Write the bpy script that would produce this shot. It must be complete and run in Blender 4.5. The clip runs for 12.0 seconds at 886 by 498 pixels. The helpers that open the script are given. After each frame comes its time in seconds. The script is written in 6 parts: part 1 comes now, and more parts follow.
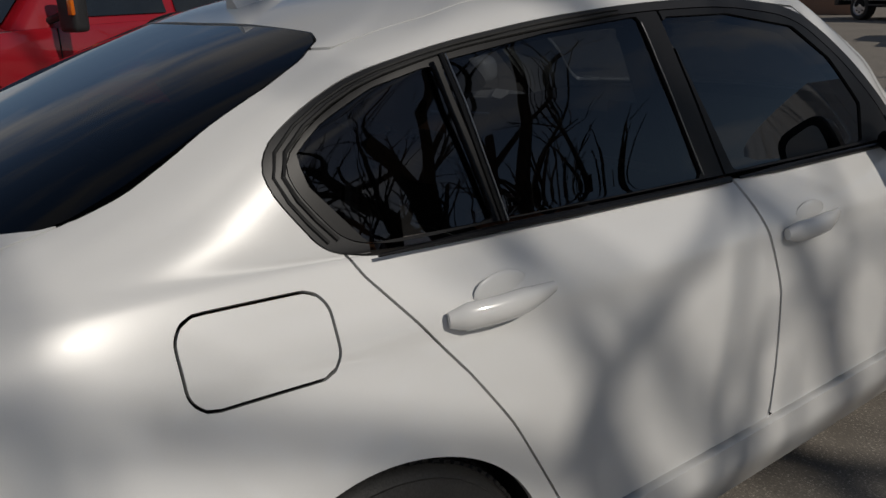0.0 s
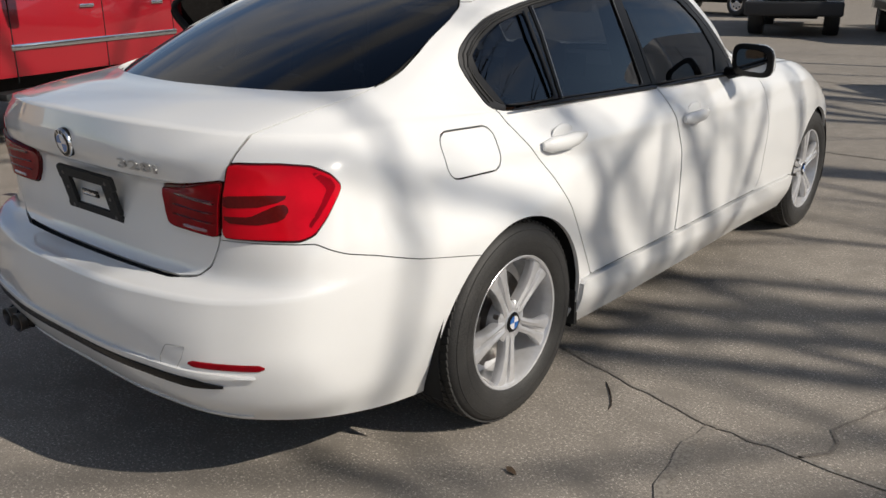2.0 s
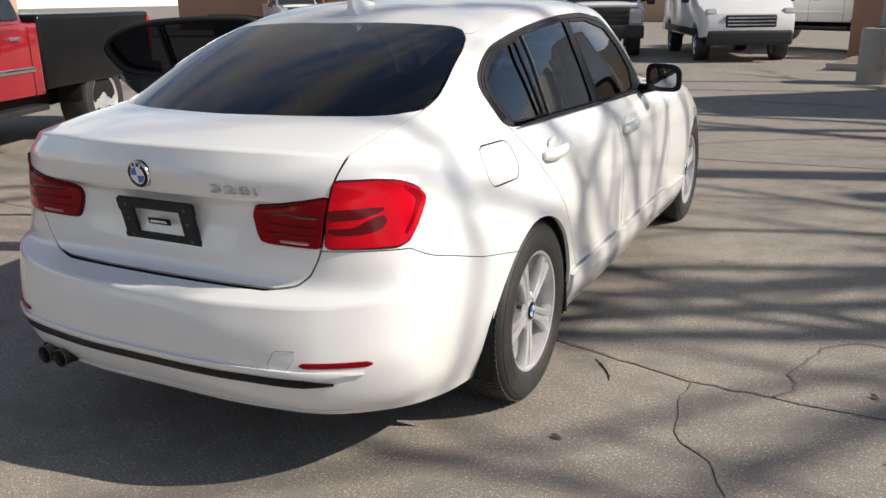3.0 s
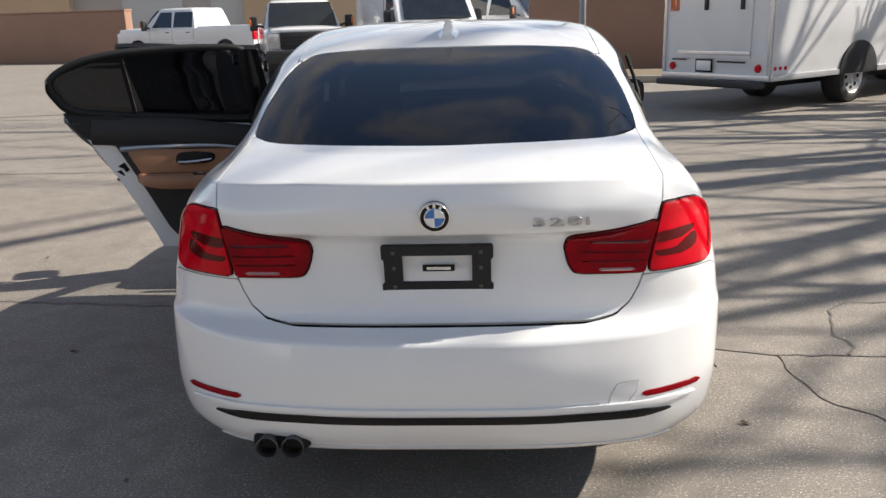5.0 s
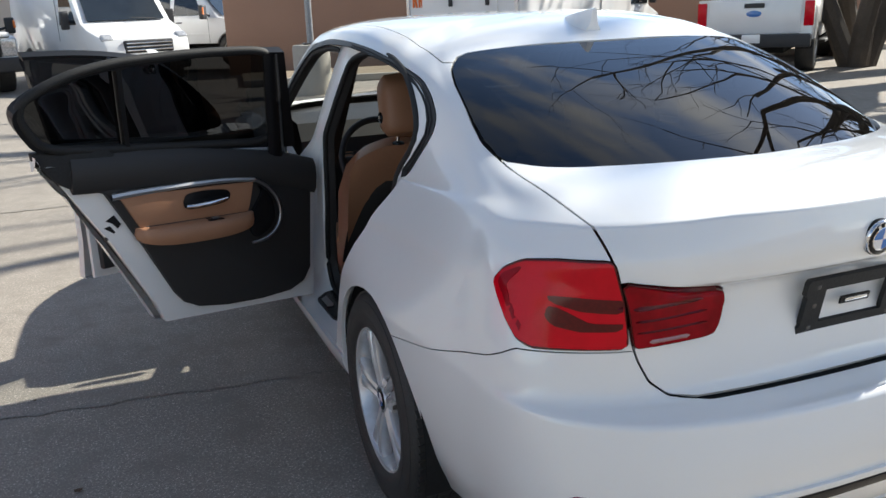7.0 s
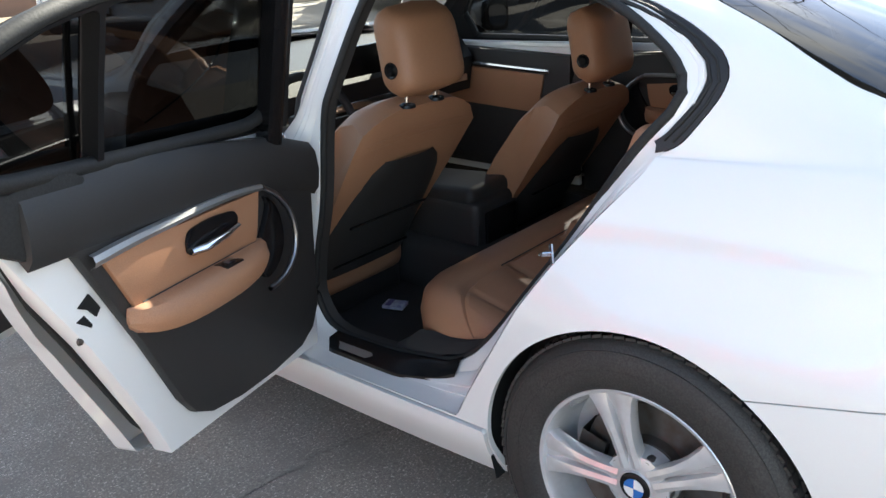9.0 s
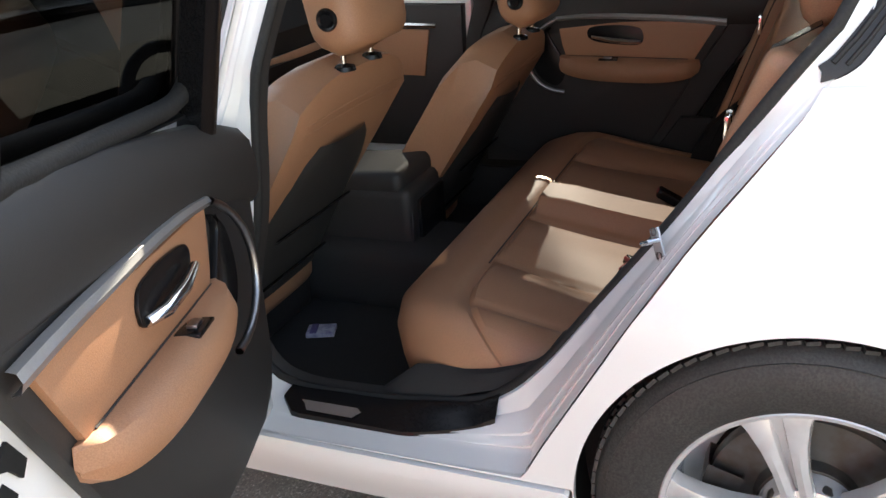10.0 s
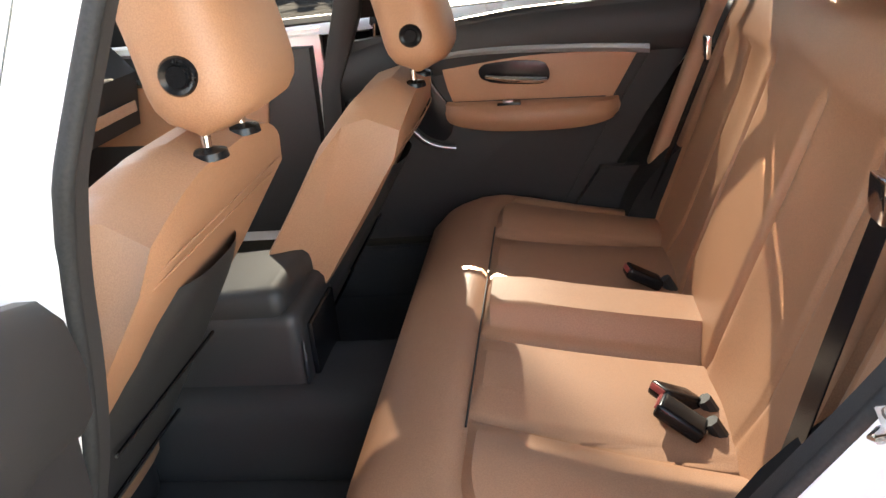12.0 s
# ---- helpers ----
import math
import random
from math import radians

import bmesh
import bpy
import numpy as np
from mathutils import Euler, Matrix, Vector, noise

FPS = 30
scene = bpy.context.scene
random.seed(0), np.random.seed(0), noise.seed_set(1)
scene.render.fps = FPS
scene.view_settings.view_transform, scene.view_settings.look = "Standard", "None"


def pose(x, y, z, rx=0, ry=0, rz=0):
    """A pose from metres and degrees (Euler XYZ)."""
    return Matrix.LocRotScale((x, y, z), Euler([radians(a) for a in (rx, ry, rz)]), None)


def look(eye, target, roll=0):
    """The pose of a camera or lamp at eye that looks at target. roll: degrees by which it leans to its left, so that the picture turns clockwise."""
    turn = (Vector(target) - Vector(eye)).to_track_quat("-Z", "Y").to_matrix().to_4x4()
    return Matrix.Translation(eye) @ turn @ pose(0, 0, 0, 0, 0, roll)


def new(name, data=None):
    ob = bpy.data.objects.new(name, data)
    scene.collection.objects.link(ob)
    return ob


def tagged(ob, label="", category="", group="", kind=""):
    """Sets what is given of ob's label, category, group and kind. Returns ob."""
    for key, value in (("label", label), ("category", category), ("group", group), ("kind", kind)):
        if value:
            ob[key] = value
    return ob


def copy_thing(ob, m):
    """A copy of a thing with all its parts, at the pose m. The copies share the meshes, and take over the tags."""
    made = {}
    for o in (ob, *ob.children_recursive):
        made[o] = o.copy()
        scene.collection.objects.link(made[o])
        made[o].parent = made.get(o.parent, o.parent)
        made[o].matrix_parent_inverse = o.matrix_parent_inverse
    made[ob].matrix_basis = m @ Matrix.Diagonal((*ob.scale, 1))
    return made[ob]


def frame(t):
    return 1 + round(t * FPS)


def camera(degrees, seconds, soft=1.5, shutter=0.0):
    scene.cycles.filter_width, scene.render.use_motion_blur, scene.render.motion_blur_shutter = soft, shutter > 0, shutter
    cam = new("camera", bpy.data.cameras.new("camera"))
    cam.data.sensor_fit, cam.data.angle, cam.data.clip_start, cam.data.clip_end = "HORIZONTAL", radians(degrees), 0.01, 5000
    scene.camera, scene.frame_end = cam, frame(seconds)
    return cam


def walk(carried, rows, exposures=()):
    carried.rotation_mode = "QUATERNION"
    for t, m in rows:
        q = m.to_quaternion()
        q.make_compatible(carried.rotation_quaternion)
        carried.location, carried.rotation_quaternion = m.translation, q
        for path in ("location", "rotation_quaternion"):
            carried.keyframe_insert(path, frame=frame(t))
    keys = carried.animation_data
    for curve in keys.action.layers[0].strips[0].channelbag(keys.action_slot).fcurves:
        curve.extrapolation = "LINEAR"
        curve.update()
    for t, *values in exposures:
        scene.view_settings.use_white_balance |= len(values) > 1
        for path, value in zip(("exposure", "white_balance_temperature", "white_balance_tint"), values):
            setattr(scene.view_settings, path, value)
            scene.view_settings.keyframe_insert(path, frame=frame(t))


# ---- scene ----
cam = camera(56.11, 12.0, soft=1.5)
PATH = [
    (0, pose(1.856, -0.596, 1.389, 72.70, 2.04, 52.48)),
    (0.5, pose(2.060, -0.888, 1.406, 73.06, 2.06, 49.14)),
    (1, pose(2.165, -1.278, 1.360, 72.52, 1.82, 43.11)),
    (1.5, pose(2.276, -1.667, 1.357, 71.97, 1.60, 41.62)),
    (2, pose(2.263, -2.009, 1.390, 71.56, 0.24, 40.09)),
    (2.5, pose(2.133, -2.364, 1.408, 72.33, 0.17, 33.94)),
    (4.5, pose(0.593, -3.065, 1.453, 74.20, 2.03, 8.30)),
    (5, pose(0.127, -3.042, 1.451, 74.30, 1.54, 2.50)),
    (5.5, pose(-0.325, -2.948, 1.451, 74.81, 0.57, -2.38)),
    (6, pose(-0.787, -2.823, 1.461, 74.85, 1.17, -7.82)),
    (6.5, pose(-1.171, -2.545, 1.469, 74.44, 1.59, -14.42)),
    (8.5, pose(-2.125, -1.044, 1.456, 69.71, 3.03, -44.16)),
    (9, pose(-2.150, -0.626, 1.404, 68.73, 2.66, -50.39)),
    (9.5, pose(-2.106, -0.232, 1.333, 67.05, 3.73, -60.13)),
    (10, pose(-1.960, 0.082, 1.269, 66.39, 4.17, -68.01)),
    (10.5, pose(-1.843, 0.321, 1.197, 65.83, 4.92, -76.16)),
    (11, pose(-1.688, 0.442, 1.141, 64.39, 5.97, -81.09)),
    (11.5, pose(-1.489, 0.503, 1.144, 64.43, 5.69, -82.10)),
    (12, pose(-1.400, 0.518, 1.185, 68.05, 5.46, -83.65)),
]
EXPOSURES = [(0.0, -1.1, 6600, 10), (0.5, -0.70, 6600, 10), (1.0, -0.3, 6700, 10), (1.5, -0.12, 6700, 10), (2.5, 0.33, 6750, 10), (4.5, 0.85, 6800, 11), (5.5, 0.98, 6650, 10),
             (6.5, 1.25, 6550, 8), (8.5, 2.15, 6250, 4), (9.0, 2.75, 6700, 4), (9.5, 2.75, 7200, 8), (10.0, 3.25, 7600, 8), (10.5, 3.65, 7900, 8), (11.0, 3.55, 7900, 8), (11.5, 4.4, 8300, 8), (12.0, 4.7, 8000, 8)]

walk(cam, PATH, EXPOSURES)

# ---- daylight: low winter sun over the car's right side ----
SUN_WAY = Vector((1.35, 0.28, 1.0)).normalized()
world = bpy.data.worlds.new("sky")
scene.world = world
world.use_nodes = True
sky = world.node_tree.nodes.new("ShaderNodeTexSky")
sky.sky_type, sky.sun_disc = "NISHITA", False
sky.sun_elevation = math.asin(SUN_WAY.z)
sky.sun_rotation = math.atan2(SUN_WAY.x, SUN_WAY.y)
sky.altitude, sky.air_density, sky.dust_density = 1500, 1.0, 0.6
# thin winter cloud over the blue
tree = world.node_tree
where, stretch, wisps, share, grey, paler = (tree.nodes.new(k) for k in ("ShaderNodeTexCoord", "ShaderNodeMapping", "ShaderNodeTexNoise", "ShaderNodeMapRange", "ShaderNodeRGBToBW", "ShaderNodeMath"))
stretch.inputs["Scale"].default_value = (1.6, 1.0, 4.0)
wisps.inputs["Scale"].default_value, wisps.inputs["Detail"].default_value = 2.2, 8
share.inputs[1].default_value, share.inputs[2].default_value, share.inputs[4].default_value = 0.46, 0.64, 0.9
paler.operation, paler.inputs[1].default_value = "MULTIPLY", 2.1
blend = tree.nodes.new("ShaderNodeMix")
blend.data_type = "RGBA"
for a, b in ((where.outputs["Generated"], stretch.inputs["Vector"]), (stretch.outputs[0], wisps.inputs["Vector"]), (wisps.outputs["Fac"], share.inputs[0]),
             (sky.outputs["Color"], grey.inputs[0]), (grey.outputs[0], paler.inputs[0]), (share.outputs[0], blend.inputs["Factor"]),
             (sky.outputs["Color"], blend.inputs["A"]), (paler.outputs[0], blend.inputs["B"]), (blend.outputs["Result"], tree.nodes["Background"].inputs["Color"])):
    tree.links.new(a, b)
world.node_tree.nodes["Background"].inputs["Strength"].default_value = 0.080
sun_data = bpy.data.lights.new("sun", "SUN")
sun_data.energy, sun_data.angle, sun_data.color = 3.85, radians(0.55), (1.0, 0.94, 0.85)
sun = new("sun", sun_data)
sun.matrix_world = look(SUN_WAY * 30, (0, 0, 0))

# ---- materials ----
def material(name, color, rough=0.5, metal=0.0, coat=0.0, spots=None, grain=0.0, scale=200.0, bump=0.0, vary=0.0, spec=0.5, trans=0.0, ior=1.45, specks=False):
    """A surface of one base colour: two scales of variation (grain, and spots of another colour), and fine relief."""
    m = bpy.data.materials.new(name)
    m.use_nodes = True
    t = m.node_tree
    b = t.nodes["Principled BSDF"]
    b.inputs["Roughness"].default_value, b.inputs["Metallic"].default_value = rough, metal
    b.inputs["Coat Weight"].default_value, b.inputs["Coat Roughness"].default_value = coat, 0.03
    b.inputs["Specular IOR Level"].default_value, b.inputs["Transmission Weight"].default_value = spec, trans
    b.inputs["IOR"].default_value = ior
    b.inputs["Base Color"].default_value = (*color, 1)
    place = t.nodes.new("ShaderNodeTexCoord").outputs["Object"]
    out = None
    if grain or spots or vary:
        out = t.nodes.new("ShaderNodeRGB").outputs[0]
        out.default_value = (*color, 1)

    def noisy(size, detail, low, high):
        n = t.nodes.new("ShaderNodeTexNoise")
        n.inputs["Scale"].default_value, n.inputs["Detail"].default_value = size, detail
        t.links.new(place, n.inputs["Vector"])
        r = t.nodes.new("ShaderNodeMapRange")
        r.inputs[1].default_value, r.inputs[2].default_value = low, high
        t.links.new(n.outputs["Fac"], r.inputs[0])
        return r.outputs[0]

    def mixed(fac, a, color_b, kind="MIX", amount=None):
        x = t.nodes.new("ShaderNodeMix")
        x.data_type, x.blend_type = "RGBA", kind
        if amount is not None:
            k = t.nodes.new("ShaderNodeMath")
            k.operation = "MULTIPLY"
            k.inputs[1].default_value = amount
            t.links.new(fac, k.inputs[0])
            fac = k.outputs[0]
        t.links.new(fac, x.inputs["Factor"])
        t.links.new(a, x.inputs["A"])
        x.inputs["B"].default_value = (*color_b, 1)
        return x.outputs["Result"]

    if spots:
        size, other, amount = spots
        out = mixed(noisy(size, 6, 0.42, 0.68), out, other, amount=amount)
    if vary:
        out = mixed(noisy(1.7, 5, 0.35, 0.7), out, [c * 0.55 for c in color], amount=vary)
    if specks:
        out = mixed(noisy(110, 2, 0.55, 0.63), out, [min(1, c * 1.8) for c in color], amount=.9)
        out = mixed(noisy(70, 3, 0.56, 0.65), out, [c * .34 for c in color], amount=.7)
        out = mixed(noisy(7, 9, 0.46, 0.70), out, [c * .55 for c in color], amount=.75)
    if grain:
        out = mixed(noisy(scale, 3, 0.38, 0.62), out, [c * (1 - grain) for c in color])
    if out is not None:
        t.links.new(out, b.inputs["Base Color"])
    if bump:
        n = t.nodes.new("ShaderNodeTexNoise")
        n.inputs["Scale"].default_value, n.inputs["Detail"].default_value = scale, 4
        t.links.new(place, n.inputs["Vector"])
        r = t.nodes.new("ShaderNodeBump")
        r.inputs["Strength"].default_value, r.inputs["Distance"].default_value = bump, 1.2 / scale
        t.links.new(n.outputs["Fac"], r.inputs["Height"])
        t.links.new(r.outputs["Normal"], b.inputs["Normal"])
    return m


def tinted_glass(name, color, share, rough=0.0):
    """Thin tinted glass: lets part of the light straight through, mirrors the rest."""
    m = bpy.data.materials.new(name)
    m.use_nodes = True
    t = m.node_tree
    t.nodes.remove(t.nodes["Principled BSDF"])
    clear, dark, mix1 = t.nodes.new("ShaderNodeBsdfTransparent"), t.nodes.new("ShaderNodeBsdfGlossy"), t.nodes.new("ShaderNodeMixShader")
    clear.inputs["Color"].default_value = (*[c * share for c in color], 1)
    dark.inputs["Roughness"].default_value = rough
    dark.inputs["Color"].default_value = (0.95, 0.95, 0.97, 1)
    f = t.nodes.new("ShaderNodeLayerWeight")
    f.inputs["Blend"].default_value = 0.5
    steep, gain = t.nodes.new("ShaderNodeMath"), t.nodes.new("ShaderNodeMath")
    steep.operation, gain.operation = "POWER", "MULTIPLY_ADD"
    steep.inputs[1].default_value, gain.inputs[1].default_value, gain.inputs[2].default_value = 4.0, 0.92, 0.06
    t.links.new(f.outputs["Facing"], steep.inputs[0])
    t.links.new(steep.outputs[0], gain.inputs[0])
    t.links.new(gain.outputs[0], mix1.inputs["Fac"])
    t.links.new(clear.outputs[0], mix1.inputs[1])
    t.links.new(dark.outputs[0], mix1.inputs[2])
    t.links.new(mix1.outputs[0], t.nodes["Material Output"].inputs["Surface"])
    return m


WHITE = material("white_paint", (0.80, 0.80, 0.79), 0.28, coat=1.0, spots=(900, (0.72, 0.72, 0.72), 0.25), vary=0.06)
BLACK_TRIM = material("black_trim", (0.010, 0.010, 0.011), 0.24, grain=0.3, scale=400, spec=0.28)
SATIN_TRIM = material("grey_satin_trim", (0.022, 0.022, 0.024), 0.42, grain=0.2, scale=300, spec=0.4)
FRAME_BLACK = material("frame_black", (0.012, 0.012, 0.013), 0.40, grain=0.25, scale=400, spec=0.30)
RUBBER = material("rubber", (0.018, 0.018, 0.018), 0.7, grain=0.35, scale=220, bump=0.15)
TYRE = material("tyre_rubber", (0.034, 0.033, 0.032), 0.6, spots=(9, (0.06, 0.057, 0.052), 0.6), grain=0.3, scale=260, bump=0.2)
ALLOY = material("silver_alloy", (0.70, 0.70, 0.71), 0.27, metal=0.5, coat=0.5, spots=(30, (0.45, 0.44, 0.42), 0.3))
DULL_CHROME = material("shaded_chrome", (0.30, 0.30, 0.31), 0.3, metal=1.0, grain=0.15, scale=200)
BRUSHED = material("brushed_silver", (0.50, 0.50, 0.50), 0.42, metal=0.9, grain=0.05, scale=300)
CHROME = material("chrome", (0.85, 0.85, 0.86), 0.12, metal=1.0, grain=0.08, scale=90)
# grey base colour stands in for the dark ground the glass would reflect
MIRROR = material("mirror_glass", (0.30, 0.31, 0.33), 0.02, metal=1.0, grain=0.05, scale=20)
DARK_STEEL = material("brake_steel", (0.12, 0.115, 0.11), 0.45, metal=0.8, spots=(40, (0.09, 0.06, 0.04), 0.5))
SOFT_SEAM = material("paint_seam", (0.30, 0.30, 0.30), 0.6, grain=0.2, scale=200)
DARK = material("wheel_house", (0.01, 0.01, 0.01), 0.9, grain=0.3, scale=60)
TINT = tinted_glass("tinted_glass", (0.86, 0.93, 1.0), 0.09)
DEEP_TINT = tinted_glass("deep_tinted_glass", (0.9, 0.95, 1.0), 0.04)
CLEAR = tinted_glass("clear_glass", (0.95, 0.98, 0.96), 0.85)
RED_LENS = material("red_lens", (0.60, 0.003, 0.014), 0.08, spec=0.20, spots=(14, (0.46, 0.002, 0.010), 0.7))
DEEP_RED = material("deep_red_lens", (0.27, 0.002, 0.008), 0.1, spec=0.13, spots=(20, (0.13, 0.002, 0.004), 0.6))
DARK_RED = material("dark_lens_band", (0.095, 0.002, 0.003), 0.14, spec=0.35, grain=0.2, scale=120)
PALE_LENS = material("reverse_lens", (0.42, 0.2, 0.19), 0.12, coat=1.0, grain=0.3, scale=300)
BLUE = material("badge_blue", (0.03, 0.16, 0.5), 0.2, coat=1.0, grain=0.1, scale=200)
BADGE_WHITE = material("badge_white", (0.8, 0.8, 0.8), 0.2, coat=1.0, grain=0.05, scale=200)
TAN = material("tan_leather", (0.40, 0.203, 0.114), 0.48, spots=(5, (0.345, 0.170, 0.092), 0.6), grain=0.18, scale=520, bump=0.16)
BLACK_LEATHER = material("black_plastic", (0.030, 0.0285, 0.028), 0.55, grain=0.25, scale=700, bump=0.2)
CARPET = material("black_carpet", (0.036, 0.034, 0.033), 0.95, grain=0.5, scale=900, bump=0.6)
GREY_CLOTH = material("headliner", (0.30, 0.28, 0.25), 0.9, grain=0.2, scale=800, bump=0.2)


# ---- mesh tools ----
def part(name, bm, mat, parent=None, label="", smooth=True, turn=None):
    """Links a bmesh as one mesh object, under a thing or a part where one is given."""
    me = bpy.data.meshes.new(name)
    bm.to_mesh(me)
    bm.free()
    me.materials.append(mat)
    if smooth:
        me.shade_smooth()
        me.set_sharp_from_angle(angle=radians(38))
    ob = new(name, me)
    if parent is not None:
        ob.parent = parent
    if turn is not None:
        ob.matrix_basis = turn
    if label:
        ob["label"] = label
    return ob


def thing(name, label, category, at=None, group="", kind=""):
    ob = new(name)
    ob.empty_display_size = 0.1
    if at is not None:
        ob.matrix_basis = at
    return tagged(ob, label, category, group, kind)


def box(size, centre, bevel=0.0, segments=2, turn=None):
    bm = bmesh.new()
    bmesh.ops.create_cube(bm, size=1.0)
    bmesh.ops.scale(bm, vec=size, verts=bm.verts)
    if bevel:
        bmesh.ops.bevel(bm, geom=bm.edges[:], offset=bevel, segments=segments, profile=0.6, affect="EDGES")
    if turn is not None:
        bmesh.ops.transform(bm, matrix=turn, verts=bm.verts)
    bmesh.ops.translate(bm, vec=centre, verts=bm.verts)
    return bm


def joined(*meshes):
    bm = meshes[0]
    for other in meshes[1:]:
        me = bpy.data.meshes.new("joint")
        other.to_mesh(me)
        other.free()
        bm.from_mesh(me)
        bpy.data.meshes.remove(me)
    return bm


def prism(outline, depth, bevel=0.0, axes="xy", at=0.0):
    """A plate: an outline in the plane of two axes, pushed out along the third by depth from at."""
    bm = bmesh.new()
    k = {"x": 0, "y": 1, "z": 2}
    i, j = k[axes[0]], k[axes[1]]
    h = 3 - i - j
    rows = []
    for d in (at, at + depth):
        ring = []
        for a, b in outline:
            p = [0, 0, 0]
            p[i], p[j], p[h] = a, b, d
            ring.append(bm.verts.new(p))
        rows.append(ring)
    n = len(outline)
    caps = [bm.faces.new(rows[0][::-1]), bm.faces.new(rows[1])]
    for q in range(n):
        bm.faces.new((rows[0][q], rows[0][(q + 1) % n], rows[1][(q + 1) % n], rows[1][q]))
    bmesh.ops.recalc_face_normals(bm, faces=bm.faces[:])
    if bevel:
        bmesh.ops.bevel(bm, geom=[e for f in caps for e in f.edges], offset=bevel, segments=2, profile=0.6, affect="EDGES")
    return bm


def tube(points, radius, sides=8, closed=False, flat=1.0):
    """A bar of round section along points."""
    bm = bmesh.new()
    pts = [Vector(p) for p in points]
    rings = []
    for i, p in enumerate(pts):
        a = pts[i - 1] if i or closed else pts[0]
        b = pts[(i + 1) % len(pts)] if i + 1 < len(pts) or closed else pts[-1]
        d = (b - a).normalized()
        s = d.cross(Vector((0, 0, 1)))
        if s.length < 0.1:
            s = d.cross(Vector((0, 1, 0)))
        s.normalize()
        w = s.cross(d)
        r = radius[i] if hasattr(radius, "__len__") else radius
        rings.append([bm.verts.new(p + r * (math.cos(2 * math.pi * k / sides) * s + flat * math.sin(2 * math.pi * k / sides) * w)) for k in range(sides)])
    for i in range(len(rings) - (0 if closed else 1)):
        a, b = rings[i], rings[(i + 1) % len(rings)]
        for k in range(sides):
            bm.faces.new((a[k], a[(k + 1) % sides], b[(k + 1) % sides], b[k]))
    if not closed:
        bm.faces.new(rings[0][::-1])
        bm.faces.new(rings[-1])
    bmesh.ops.recalc_face_normals(bm, faces=bm.faces[:])
    return bm


def lathe(profile, sides=48, axis="x"):
    """A turned body: (radius, along) pairs swept round an axis."""
    bm = bmesh.new()
    rings = []
    for r, h in profile:
        ring = []
        for k in range(sides):
            a = 2 * math.pi * k / sides
            c, s = r * math.cos(a), r * math.sin(a)
            ring.append(bm.verts.new((h, c, s) if axis == "x" else (c, s, h)))
        rings.append(ring)
    for a, b in zip(rings, rings[1:]):
        for k in range(sides):
            bm.faces.new((a[k], a[(k + 1) % sides], b[(k + 1) % sides], b[k]))
    bmesh.ops.remove_doubles(bm, verts=bm.verts, dist=1e-5)
    bmesh.ops.recalc_face_normals(bm, faces=bm.faces[:])
    return bm


def grid_mesh(rows, close_u=False):
    """Quads over rows of points."""
    bm = bmesh.new()
    vs = [[bm.verts.new(p) for p in row] for row in rows]
    for a, b in zip(vs, vs[1:]):
        n = len(a)
        for k in range(n if close_u else n - 1):
            q = (a[k], a[(k + 1) % n], b[(k + 1) % n], b[k])
            if len(set(q)) == 4:
                bm.faces.new(q)
    bmesh.ops.remove_doubles(bm, verts=bm.verts, dist=1e-5)
    bmesh.ops.recalc_face_normals(bm, faces=bm.faces[:])
    return bm


def cushion(size, centre, puff=0.03, bevel=0.05, cuts=6, turn=None):
    """An upholstered block: bevelled, its faces swollen."""
    bm = box(size, (0, 0, 0), bevel, 4)
    bmesh.ops.subdivide_edges(bm, edges=[e for e in bm.edges if e.calc_length() > 0.09], cuts=cuts, use_grid_fill=True)
    sx, sy, sz = (s / 2 for s in size)
    for v in bm.verts:
        x, y, z = v.co.x / sx, v.co.y / sy, v.co.z / sz
        k = (max(0, 1 - x**4)) * (max(0, 1 - y**4))
        v.co.z += puff * k * (1 if z > 0 else -0.3)
        v.co.y += 0.5 * puff * max(0, 1 - x**4) * max(0, 1 - z**4) * (1 if y > 0 else -1)
    if turn is not None:
        bmesh.ops.transform(bm, matrix=turn, verts=bm.verts)
    bmesh.ops.translate(bm, vec=centre, verts=bm.verts)
    return bm

